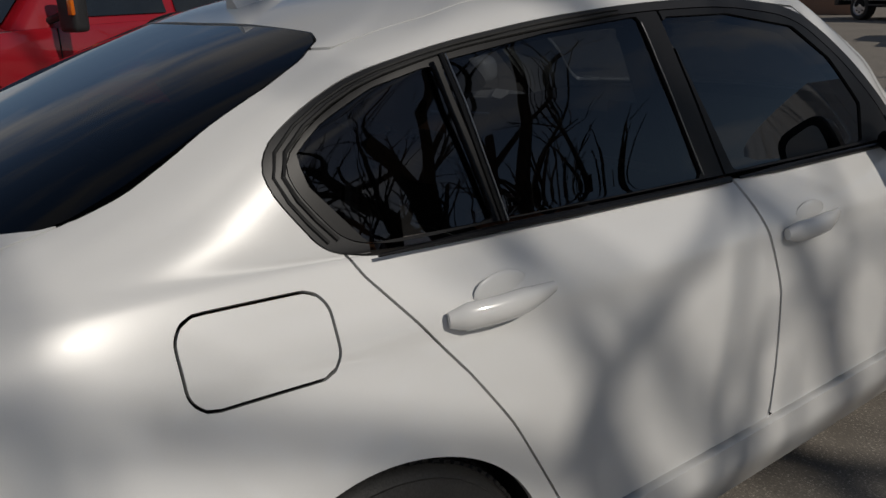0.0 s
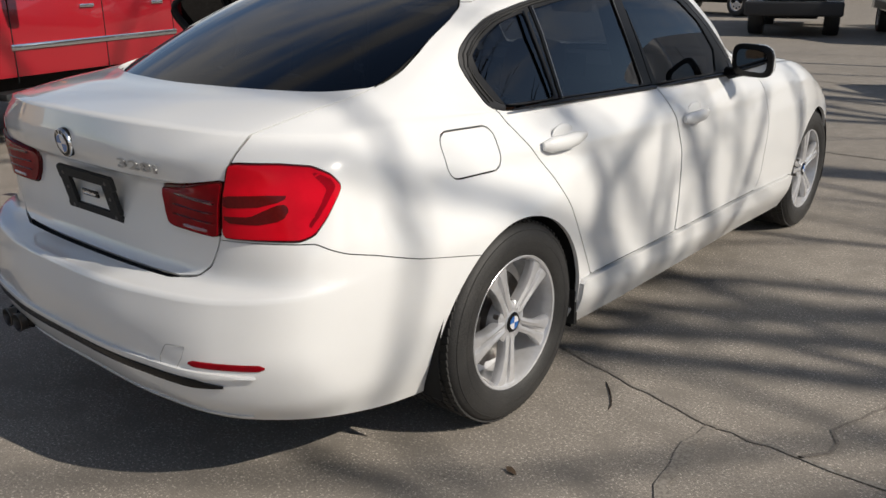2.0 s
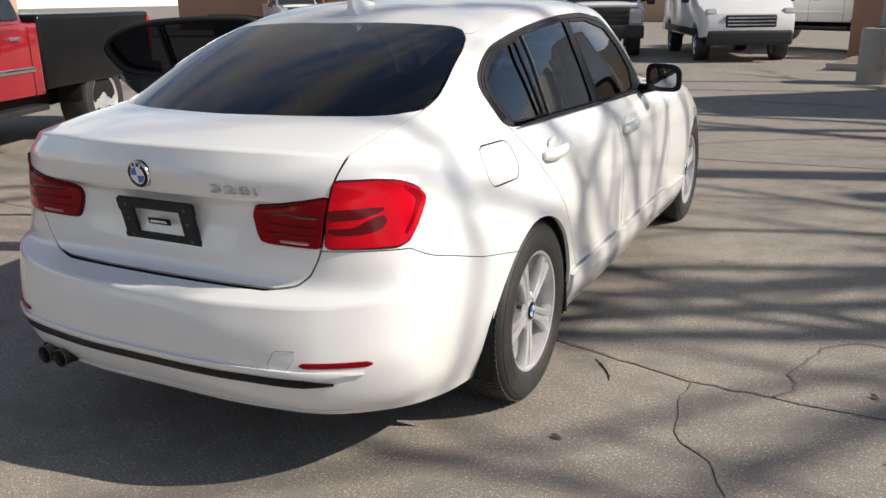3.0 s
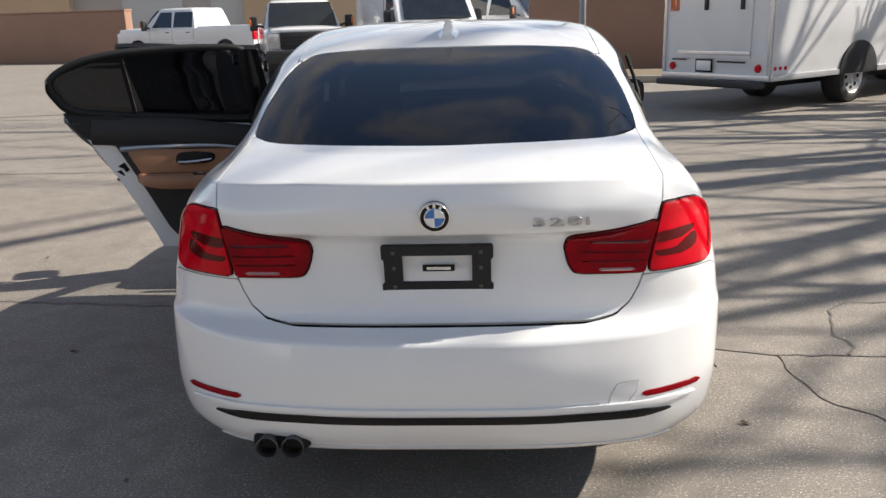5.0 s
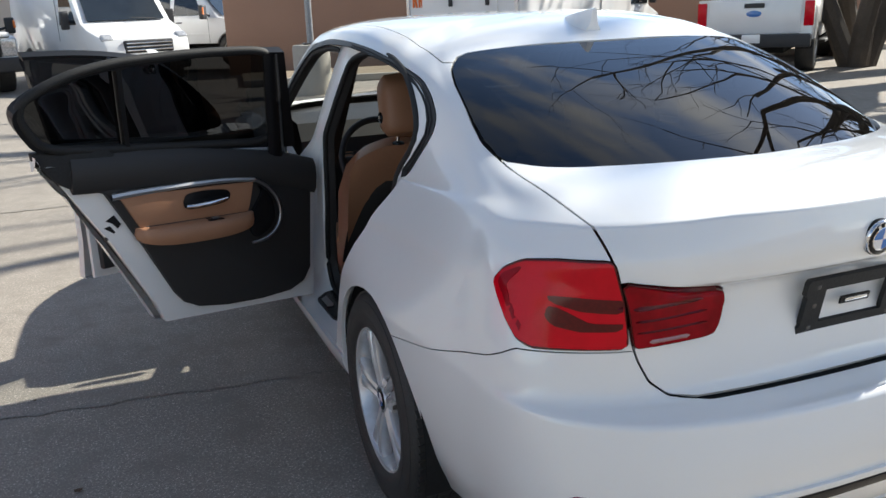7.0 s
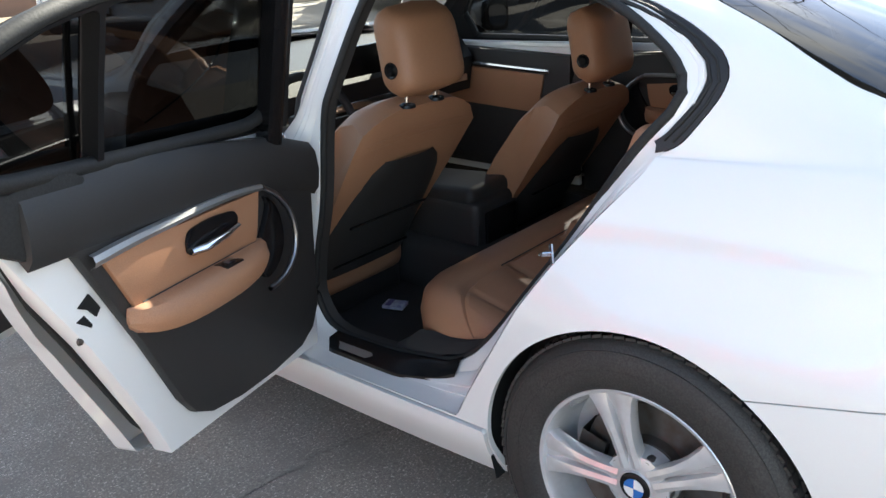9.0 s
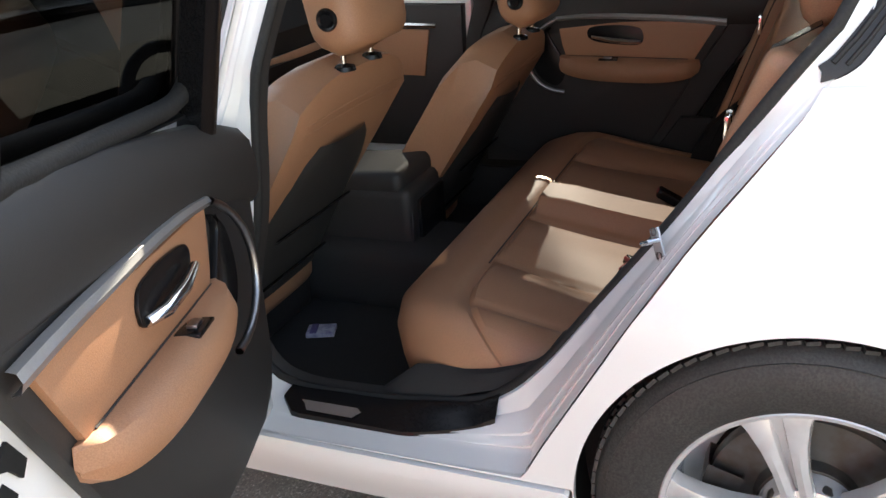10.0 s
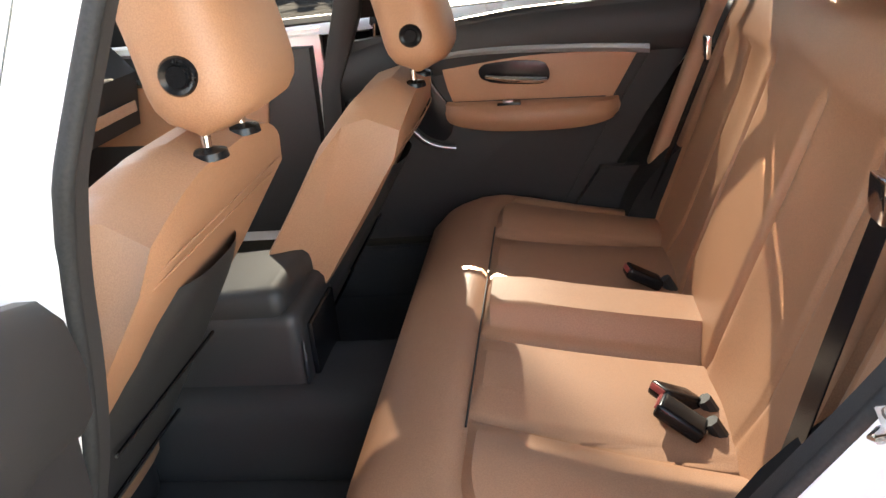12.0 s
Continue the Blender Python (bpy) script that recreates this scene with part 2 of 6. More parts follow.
# ---- the sedan's skin: feature lines round the car, from the sill up to the roof ----
# each line runs from the middle of the tail round the side to the middle of the nose: (x, y, z)
LINES = {
    "under": [(0, -.95, .278), (.35, -.94, .278), (.58, -.885, .275), (.715, -.755, .262), (.76, -.55, .22), (.81, 0, .2), (.835, .5, .2),
              (.84, 1.1, .2), (.835, 1.8, .2), (.82, 2.81, .2), (.68, 3.25, .2), (.42, 3.45, .2), (0, 3.5, .2)],
    "valance": [(0, -.99, .335), (.35, -.982, .335), (.595, -.93, .335), (.758, -.79, .335), (.805, -.55, .32), (.855, 0, .3), (.878, .5, .29),
                (.882, 1.1, .29), (.88, 1.8, .29), (.87, 2.81, .3), (.74, 3.28, .3), (.45, 3.5, .3), (0, 3.57, .3)],
    "strip": [(0, -1.02, .41), (.35, -1.005, .41), (.61, -.945, .41), (.772, -.805, .42), (.825, -.55, .42), (.88, 0, .38), (.884, .5, .355),
              (.888, 1.1, .35), (.886, 1.8, .35), (.885, 2.81, .4), (.75, 3.3, .42), (.46, 3.52, .42), (0, 3.59, .42)],
    "bumper": [(0, -1.034, .53), (.35, -1.014, .53), (.612, -.937, .53), (.775, -.803, .54), (.838, -.55, .54), (.894, 0, .53), (.886, .5, .52),
               (.889, 1.1, .52), (.888, 1.8, .52), (.893, 2.81, .53), (.755, 3.3, .53), (.46, 3.52, .53), (0, 3.59, .53)],
    "shelf": [(0, -1.016, .622), (.35, -.996, .622), (.61, -.920, .624), (.776, -.79, .634), (.840, -.55, .63), (.893, 0, .63), (.885, .5, .62),
              (.889, 1.1, .62), (.89, 1.8, .62), (.892, 2.81, .63), (.755, 3.29, .6), (.46, 3.52, .6), (0, 3.59, .6)],
    "lid_foot": [(0, -.914, .642), (.35, -.902, .642), (.605, -.854, .647), (.772, -.762, .66), (.838, -.55, .67), (.886, 0, .68), (.883, .5, .67),
                 (.888, 1.1, .67), (.889, 1.8, .67), (.888, 2.81, .68), (.75, 3.28, .63), (.455, 3.51, .63), (0, 3.58, .63)],
    "lid_low": [(0, -.886, .725), (.35, -.877, .725), (.605, -.842, .73), (.772, -.737, .74), (.822, -.55, .75), (.857, 0, .75), (.878, .5, .74),
                (.885, 1.1, .73), (.884, 1.8, .73), (.88, 2.81, .74), (.745, 3.27, .65), (.45, 3.50, .65), (0, 3.57, .65)],
    "recess": [(0, -.872, .862), (.35, -.866, .862), (.605, -.845, .862), (.760, -.695, .855), (.799, -.53, .845), (.820, 0, .83), (.866, .5, .81),
               (.875, 1.1, .80), (.872, 1.8, .80), (.86, 2.81, .80), (.735, 3.26, .67), (.445, 3.49, .67), (0, 3.56, .67)],
    "crease": [(0, -.925, .895), (.35, -.910, .897), (.607, -.842, .90), (.756, -.68, .895), (.789, -.52, .885), (.808, 0, .872), (.860, .5, .855),
               (.869, 1.1, .845), (.866, 1.8, .84), (.845, 2.81, .83), (.725, 3.25, .69), (.44, 3.48, .69), (0, 3.55, .69)],
    "lip_low": [(0, -.945, .95), (.35, -.922, .95), (.611, -.835, .955), (.745, -.655, .945), (.771, -.50, .935), (.782, 0, .925), (.832, .5, .91),
                (.843, 1.1, .90), (.84, 1.8, .89), (.81, 2.81, .87), (.70, 3.23, .71), (.43, 3.46, .70), (0, 3.53, .70)],
    "shoulder": [(0, -.928, 1.037), (.35, -.898, 1.034), (.608, -.79, 1.018), (.710, -.60, 1.0), (.737, -.47, .995), (.753, 0, .978), (.792, .5, .967),
                 (.80, 1.1, .957), (.797, 1.8, .945), (.755, 2.81, .905), (.66, 3.2, .73), (.42, 3.43, .72), (0, 3.5, .72)],
    "deck": [(0, -.73, 1.068), (.35, -.70, 1.066), (.60, -.61, 1.052), (.675, -.47, 1.035), (.709, -.37, 1.025), (.744, .01, .988), (.783, .5, .976),
             (.791, 1.1, .966), (.787, 1.8, .954), (.725, 2.7, .925), (.62, 2.85, .92), (.38, 3.0, .92), (0, 3.05, .92)],
    "glass_foot": [(0, -.54, 1.09), (.35, -.50, 1.089), (.585, -.39, 1.087), (.655, -.29, 1.085), (.69, -.20, 1.07), (.742, .05, 1.008), (.774, .5, .988),
                   (.782, 1.1, .978), (.776, 1.75, .966), (.71, 2.08, .97), (.62, 2.2, .98), (.38, 2.32, .99), (0, 2.38, .995)],
    "glass_mid": [(0, -.20, 1.232), (.33, -.185, 1.228), (.555, -.13, 1.215), (.622, -.05, 1.208), (.655, .03, 1.203), (.690, .24, 1.19), (.712, .58, 1.185),
                  (.717, 1.08, 1.185), (.706, 1.58, 1.175), (.655, 1.80, 1.17), (.56, 1.89, 1.18), (.34, 1.97, 1.195), (0, 2.01, 1.20)],
    "glass_head": [(0, .13, 1.336), (.30, .13, 1.331), (.515, .14, 1.313), (.576, .175, 1.303), (.612, .23, 1.305), (.648, .42, 1.319), (.652, .72, 1.345),
                   (.648, 1.05, 1.352), (.632, 1.4, 1.34), (.60, 1.54, 1.335), (.50, 1.61, 1.345), (.30, 1.66, 1.365), (0, 1.68, 1.372)],
    "rail": [(0, .24, 1.371), (.27, .24, 1.367), (.47, .25, 1.349), (.53, .275, 1.340), (.56, .33, 1.342), (.59, .46, 1.361), (.598, .72, 1.386),
             (.592, 1.05, 1.393), (.575, 1.36, 1.383), (.545, 1.48, 1.372), (.46, 1.54, 1.378), (.27, 1.58, 1.393), (0, 1.6, 1.398)],
    "roof": [(0, .38, 1.402), (.19, .38, 1.400), (.33, .39, 1.389), (.37, .42, 1.387), (.40, .47, 1.391), (.42, .56, 1.404), (.425, .76, 1.418),
             (.42, 1.05, 1.421), (.41, 1.28, 1.416), (.39, 1.36, 1.411), (.33, 1.40, 1.411), (.19, 1.43, 1.418), (0, 1.44, 1.42)],
    "ridge": [(0, .54, 1.422), (.01, .55, 1.422), (.012, .57, 1.424), (.012, .6, 1.428), (.012, .65, 1.429), (.012, .72, 1.43), (.012, .82, 1.43),
              (.012, 1.0, 1.43), (.012, 1.1, 1.43), (.012, 1.2, 1.428), (.012, 1.25, 1.427), (.01, 1.28, 1.427), (0, 1.3, 1.427)],
}


def spline(points, params, at):
    """Catmull-Rom curve through points (rows), with knots params, at the values at."""
    p, k, at = np.asarray(points, float), np.asarray(params, float), np.asarray(at, float)
    slope = np.empty_like(p)
    d = np.diff(p, axis=0) / np.diff(k).reshape(-1, *[1] * (p.ndim - 1))
    h = np.diff(k).reshape(-1, *[1] * (p.ndim - 1))
    slope[1:-1] = (d[:-1] * h[1:] + d[1:] * h[:-1]) / (h[1:] + h[:-1])
    slope[0], slope[-1] = d[0], d[-1]
    i = np.clip(np.searchsorted(k, at, side="right") - 1, 0, len(k) - 2)
    hh = (k[i + 1] - k[i])
    s = ((at - k[i]) / hh).reshape(-1, *[1] * (p.ndim - 1))
    hh = hh.reshape(-1, *[1] * (p.ndim - 1))
    return ((2 * s**3 - 3 * s**2 + 1) * p[i] + (s**3 - 2 * s**2 + s) * hh * slope[i]
            + (-2 * s**3 + 3 * s**2) * p[i + 1] + (s**3 - s**2) * hh * slope[i + 1])


def car_skin():
    """The whole outer skin as a grid: places [v, u, 3], the middle of the tail at u's middle, and the way round from the tail."""
    net = np.array([LINES[name] for name in LINES])            # lines x stations x 3
    mirrored = net[:, :0:-1] * (-1, 1, 1)
    full = np.concatenate([mirrored, net], axis=1)             # nose, left side, tail, right side, nose
    knots_u = np.concatenate([-STATIONS[:0:-1], STATIONS])
    u = np.concatenate([-FINE_U[:0:-1], FINE_U])
    across = spline(full.transpose(1, 0, 2), knots_u, u)       # u x lines x 3
    step = np.linalg.norm(np.diff(net[:, :9], axis=0), axis=2).mean(1)
    knots_v = np.concatenate([[0], np.cumsum(np.sqrt(step))])
    v = np.concatenate([np.linspace(knots_v[i], knots_v[i + 1], n, endpoint=False) for i, n in enumerate(STEPS_V)] + [knots_v[-1:]])
    net_v = across.transpose(1, 0, 2)
    smooth_skin = spline(net_v, knots_v, v)
    # round the tail the pressed edges stay crisp: each stretch between two of them is a curve of its own
    crisp = smooth_skin.copy()
    ends = [0, *CRISP, len(knots_v) - 1]
    for a, b in zip(ends, ends[1:]):
        on = (v >= knots_v[a]) & (v <= knots_v[b])
        crisp[on] = spline(net_v[a:b + 1], knots_v[a:b + 1], v[on])
    share = np.clip((1.05 - np.abs(u)) / .35, 0, 1)[None, :, None]
    return smooth_skin + (crisp - smooth_skin) * share, u, v


CRISP = (4, 8, 10)          # bumper shelf, the line under the badge, the lid's trailing edge
STATIONS = np.array([0, .35, .62, .84, 1.08, 1.65, 2.15, 2.75, 3.45, 4.45, 5.1, 5.45, 5.9])
FINE_U = np.concatenate([np.linspace(0, 1.2, 80, endpoint=False), np.linspace(1.2, 3.5, 110, endpoint=False), np.linspace(3.5, 5.9, 70)])
STEPS_V = [5, 6, 8, 7, 6, 6, 9, 6, 6, 9, 8, 8, 12, 12, 6, 6, 6]

# ---- cutting the skin into panels ----
def poly_distance(px, py, poly, radius=0.0):
    """Signed distance to a polygon (negative inside), its corners rounded by radius."""
    poly = np.asarray(poly, float)
    d = np.full(px.shape, 1e9)
    inside = np.zeros(px.shape, bool)
    for (ax, ay), (bx, by) in zip(poly, np.roll(poly, -1, axis=0)):
        ex, ey = bx - ax, by - ay
        k = np.clip(((px - ax) * ex + (py - ay) * ey) / (ex * ex + ey * ey + 1e-12), 0, 1)
        d = np.minimum(d, np.hypot(px - ax - k * ex, py - ay - k * ey))
        cross = (ay > py) != (by > py)
        at = (bx - ax) * (py - ay) / np.where(by == ay, 1e-12, by - ay) + ax
        inside ^= cross & (px < at)
    return np.where(inside, -d, d) - radius


def shrunk(poly, r):
    """The polygon moved inwards by r, for rounding with the same radius."""
    p = np.asarray(poly, float)
    area = np.sum(p[:, 0] * np.roll(p[:, 1], -1) - p[:, 1] * np.roll(p[:, 0], -1))
    a, b = p - np.roll(p, 1, axis=0), np.roll(p, -1, axis=0) - p
    na = np.stack([-a[:, 1], a[:, 0]], 1) / np.linalg.norm(a, axis=1)[:, None]
    nb = np.stack([-b[:, 1], b[:, 0]], 1) / np.linalg.norm(b, axis=1)[:, None]
    m = (na + nb) / np.maximum(0.35, 1 + (na * nb).sum(1))[:, None]
    return p + m * r * (1 if area > 0 else -1)


def clip(mesh, f):
    """The piece of a triangle mesh (vertex rows, triangles) where f, one value a vertex, is below 0."""
    verts, tris = mesh
    if len(tris) == 0:
        return mesh
    inn = f < 0
    n_in = inn[tris].sum(1)
    keep = [tris[n_in == 3]]
    fresh, edges = [], []
    for count in (1, 2):
        t = tris[n_in == count]
        if len(t) == 0:
            continue
        odd = inn[t] if count == 1 else ~inn[t]
        first = odd.argmax(1)
        r = np.arange(len(t))
        a, b, c = t[r, first], t[r, (first + 1) % 3], t[r, (first + 2) % 3]
        edges.append((count, a, b, c))
    pairs = np.concatenate([np.sort(np.stack([a, o], 1), axis=1) for _, a, b, c in edges for o in (b, c)]) if edges else np.zeros((0, 2), int)
    if len(pairs):
        uniq, back = np.unique(pairs, axis=0, return_inverse=True)
        back = back.reshape(-1)
        k = (f[uniq[:, 0]] / (f[uniq[:, 0]] - f[uniq[:, 1]]))[:, None]
        fresh = verts[uniq[:, 0]] * (1 - k) + verts[uniq[:, 1]] * k
        base, pos = len(verts), 0
        for count, a, b, c in edges:
            m = len(a)
            ab, ac = base + back[pos:pos + m], base + back[pos + m:pos + 2 * m]
            pos += 2 * m
            if count == 1:
                keep.append(np.stack([a, ab, ac], 1))
            else:
                keep += [np.stack([ab, b, c], 1), np.stack([ab, c, ac], 1)]
        verts = np.concatenate([verts, fresh])
    tris = np.concatenate(keep)
    used, back = np.unique(tris, return_inverse=True)
    return verts[used], back.reshape(-1, 3)


def cut_out(mesh, field, gap=0.004):
    """Splits a mesh by field(vertex rows): the piece inside, and the rest, with a gap between."""
    f = field(mesh[0])
    return clip(mesh, f + gap / 2), clip(mesh, gap / 2 - f)


def panel(name, mesh, mat, parent, label="", hem=0.012, shift=0.0, matrix=None, thin=0.0):
    """A panel of skin with its edge folded inwards by hem (or a second face thin below it)."""
    verts, tris = mesh
    p, n = verts[:, :3], verts[:, 4:7]
    n = n / np.linalg.norm(n, axis=1)[:, None]
    p = p + n * shift
    e = np.concatenate([tris[:, [0, 1]], tris[:, [1, 2]], tris[:, [2, 0]]])
    key = np.sort(e, axis=1)
    _, first, count = np.unique(key, axis=0, return_index=True, return_counts=True)
    rim = e[first[count == 1]]
    q = np.concatenate([p[rim[:, 0]], p[rim[:, 1]], p[rim[:, 1]] - n[rim[:, 1]] * hem, p[rim[:, 0]] - n[rim[:, 0]] * hem])
    m = len(rim)
    faces = [tuple(t) for t in tris.tolist()]
    points = [p]
    base = len(p)
    if hem:
        points.append(q)
        faces += [(base + i + m, base + i, base + i + 3 * m, base + i + 2 * m) for i in range(m)]
        base += len(q)
    if thin:
        points.append(p - n * thin)
        faces += [tuple(t) for t in (tris[:, ::-1] + base).tolist()]
    points = np.concatenate(points)
    me = bpy.data.meshes.new(name)
    me.from_pydata(points.tolist(), [], faces)
    me.materials.append(mat)
    me.shade_smooth()
    normals = np.zeros((len(me.loops), 3))
    idx = np.empty(len(me.loops), int)
    me.loops.foreach_get("vertex_index", idx)
    face_n = np.zeros((len(me.polygons), 3))
    me.polygons.foreach_get("normal", face_n.ravel())
    totals = np.empty(len(me.polygons), int)
    me.polygons.foreach_get("loop_total", totals)
    flat = np.repeat(face_n.reshape(-1, 3), totals, axis=0)
    normals[:] = flat
    skin = idx < len(p)
    normals[skin] = n[idx[skin]]
    me.normals_split_custom_set([tuple(v) for v in normals])
    ob = new(name, me)
    ob.parent = parent
    if matrix is not None:
        ob.matrix_basis = matrix
    if label:
        ob["label"] = label
    return ob


def skin_mesh():
    """The skin's grid as triangles: rows x, y, z, u, normal."""
    g, u, v = car_skin()
    du, dv = np.gradient(g, axis=1), np.gradient(g, axis=0)
    n = np.cross(du, dv)
    n /= np.maximum(1e-9, np.linalg.norm(n, axis=2))[..., None]
    n[-1] = (0, 0, 1)
    rows = np.concatenate([g, np.broadcast_to(u[None, :, None], (*g.shape[:2], 1)), n], axis=2).reshape(-1, 7)
    i = np.arange(g.shape[0] * g.shape[1]).reshape(g.shape[:2])
    a, b, c, d = i[:-1, :-1].ravel(), i[:-1, 1:].ravel(), i[1:, 1:].ravel(), i[1:, :-1].ravel()
    return rows, np.concatenate([np.stack([a, b, c], 1), np.stack([a, c, d], 1)])

# ---- the white sedan ----
sedan = thing("sedan", "white four-door sedan parked with two doors standing open", "car")


def X(v): return v[:, 0]
def Y(v): return v[:, 1]
def Z(v): return v[:, 2]


def on_side(v, f, side=0):
    """Keeps a field of (y, z) to the body sides: side 1 right, -1 left, 0 both."""
    far = 0.5 - np.abs(X(v)) if side == 0 else 0.5 - side * X(v)
    return np.maximum(f, far)


def softened(poly, times=2):
    """An outline with its corners cut off, again and again."""
    p = np.asarray(poly, float)
    for _ in range(times):
        q = np.roll(p, -1, axis=0)
        p = np.stack([p * .8 + q * .2, p * .2 + q * .8], 1).reshape(-1, 2)
    return p


def side_poly(poly, radius=0.0, side=0):
    q = shrunk(poly, radius) if radius else poly
    return lambda v: on_side(v, poly_distance(Y(v), Z(v), q, radius), side)


# openings and seams in side view (y, z)
DLO = [(.022, .976), (-.052, 1.09), (-.060, 1.134), (-.036, 1.172), (.03, 1.213), (.136, 1.261), (.314, 1.300), (.56, 1.331), (.82, 1.348), (1.14, 1.352),
       (1.451, 1.318), (1.63, 1.205), (1.80, 1.055), (1.845, .985), (1.83, .944), (1.40, .953), (.91, .966), (.40, .981)]
DLO_IN = [(.060, .990), (-.014, 1.09), (-.024, 1.140), (.040, 1.193), (.147, 1.245), (.325, 1.286), (.57, 1.312), (.82, 1.331), (1.14, 1.331),
          (1.43, 1.294), (1.60, 1.185), (1.755, 1.045), (1.79, .985), (1.77, .956), (1.40, .962), (.91, .975), (.40, .990)]
QUARTER = [(.086, 1.000), (.341, .994), (.288, 1.266), (.160, 1.237), (.058, 1.192), (.000, 1.150), (.008, 1.10)]
REAR_PANE = [(.357, .994), (.925, .979), (.825, 1.322), (.56, 1.304), (.303, 1.269)]
FRONT_PANE = [(1.04, .976), (1.62, .966), (1.655, 1.06), (1.55, 1.185), (1.41, 1.272), (1.14, 1.314), (.895, 1.317)]
REAR_DOOR = [(.06, .955), (.125, .872), (.20, .772), (.272, .662), (.345, .532), (.405, .425), (.437, .362), (.445, .344), (1.088, .338), (1.102, .511),
             (1.100, .696), (1.076, .796), (1.045, .88), (1.012, .962), (.90, 1.328), (.56, 1.314), (.30, 1.278), (.14, 1.232), (.03, 1.178), (-.02, 1.138), (-.01, 1.09)]
FRONT_DOOR = [(1.092, .338), (1.94, .336), (2.02, .45), (2.05, .70), (2.02, .90), (1.97, .945), (1.83, .96), (1.80, 1.05), (1.63, 1.20),
              (1.451, 1.318), (1.14, 1.348), (.905, 1.335), (1.016, .962), (1.049, .88), (1.080, .796), (1.104, .696), (1.106, .511)]
FUEL = [(-.258, .963), (-.013, .953), (-.018, .826), (-.260, .833)]
# tail seams
LID_EDGE = [(.0, .640), (.42, .640), (.485, .650), (.525, .682), (.550, .73), (.562, .765), (.598, .92), (.608, .965), (.618, 1.02), (.62, 1.6)]
OUTER_LAMP = [(.609, .957), (.72, .951), (.80, .940), (.862, .917), (.908, .888), (.897, .862), (.868, .812), (.838, .776), (.80, .763), (.579, .763), (.594, .86)]
INNER_LAMP = [(.603, .914), (.48, .894), (.372, .877), (.350, .868), (.341, .842), (.352, .795), (.368, .768), (.395, .763), (.572, .763), (.588, .84)]
BUMPER_U = [0, .40, .47, .515, .545, .56, .572, .845, .90, .96, 1.05, 1.2, 1.40, 1.46, 1.5]
BUMPER_Z = [.6365, .6365, .645, .674, .72, .75, .757, .757, .738, .720, .700, .660, .622, .61, .3]

skin = skin_mesh()
for wheel_y in (0.0, 2.81):
    skin = clip(skin, np.where(
        np.abs(X(skin[0])) > .5, 0.357 - np.hypot(Y(skin[0]) - wheel_y, Z(skin[0]) - .322), -1))

# glass behind and ahead
rear_glass, skin = cut_out(skin, lambda v: np.maximum(poly_distance(X(v), Y(v), shrunk(softened([(-.640, -.325), (-.53, -.475), (-.3, -.562), (0, -.598), (.3, -.562), (.53, -.475), (.640, -.325),
                           (.560, .165), (.30, .140), (0, .136), (-.30, .140), (-.560, .165)], 2), .015), .015), 1.04 - Z(v)), 0.006)
windscreen, skin = cut_out(skin, lambda v: np.maximum(poly_distance(X(v), Y(v), [(-.655, 2.04), (-.38, 2.26), (0, 2.31), (.38, 2.26), (.655, 2.04),
                           (.56, 1.585), (.30, 1.642), (0, 1.66), (-.30, 1.642), (-.56, 1.585)]), .97 - Z(v)), 0.006)
def pressed(mesh):
    """Draws a pane over one smooth even surface, so that it mirrors without ripples."""
    v, tris = mesh[0].copy(), mesh[1]
    x, y = v[:, 0], v[:, 1]
    terms = np.stack([np.ones_like(x), x**2, y, y**2, x**2 * y, x**4, x**2 * y**2], 1)
    k = np.linalg.lstsq(terms, v[:, 2], rcond=None)[0]
    zx = 2 * k[1] * x + 2 * k[4] * x * y + 4 * k[5] * x**3 + 2 * k[6] * x * y**2
    zy = k[2] + 2 * k[3] * y + k[4] * x**2 + 2 * k[6] * x**2 * y
    v[:, 2] = terms @ k
    v[:, 4:7] = np.stack([-zx, -zy, np.ones_like(x)], 1)
    return v, tris


rear_glass = pressed(rear_glass)
panel("rear_window", rear_glass, DEEP_TINT, sedan, "tinted rear window glass", hem=0.004, shift=-.003)
panel("windscreen", windscreen, CLEAR, sedan, "clear windscreen", hem=0.004, shift=-.003)

# lamps, laid on the way round the tail
outer, skin = cut_out(skin, lambda v: np.maximum(poly_distance(np.abs(v[:, 3]), Z(v), shrunk(OUTER_LAMP, .016), .016), Y(v)), 0.003)
inner, skin = cut_out(skin, lambda v: np.maximum(poly_distance(np.abs(v[:, 3]), Z(v), shrunk(INNER_LAMP, .008), .008), Y(v)), 0.003)
lid, skin = cut_out(skin, lambda v: np.maximum(np.maximum(poly_distance(np.abs(X(v)), Z(v), [(-1, .64)] + LID_EDGE + [(-1, 1.6)]), Y(v) + .33), .2 - 1.2 * (Z(v) > 0)), 0.005)
bumper, skin = cut_out(skin, lambda v: np.maximum(Z(v) - np.interp(np.abs(v[:, 3]), BUMPER_U, BUMPER_Z), Y(v) + .05), 0.003)
fuel, skin = cut_out(skin, side_poly(FUEL, .04, 1), 0.005)

trunk_lid = panel("trunk_lid", lid, WHITE, sedan)
rear_bumper = panel("rear_bumper", bumper, WHITE, sedan, hem=0.02)
panel("fuel_flap", fuel, WHITE, sedan, shift=-.0005)

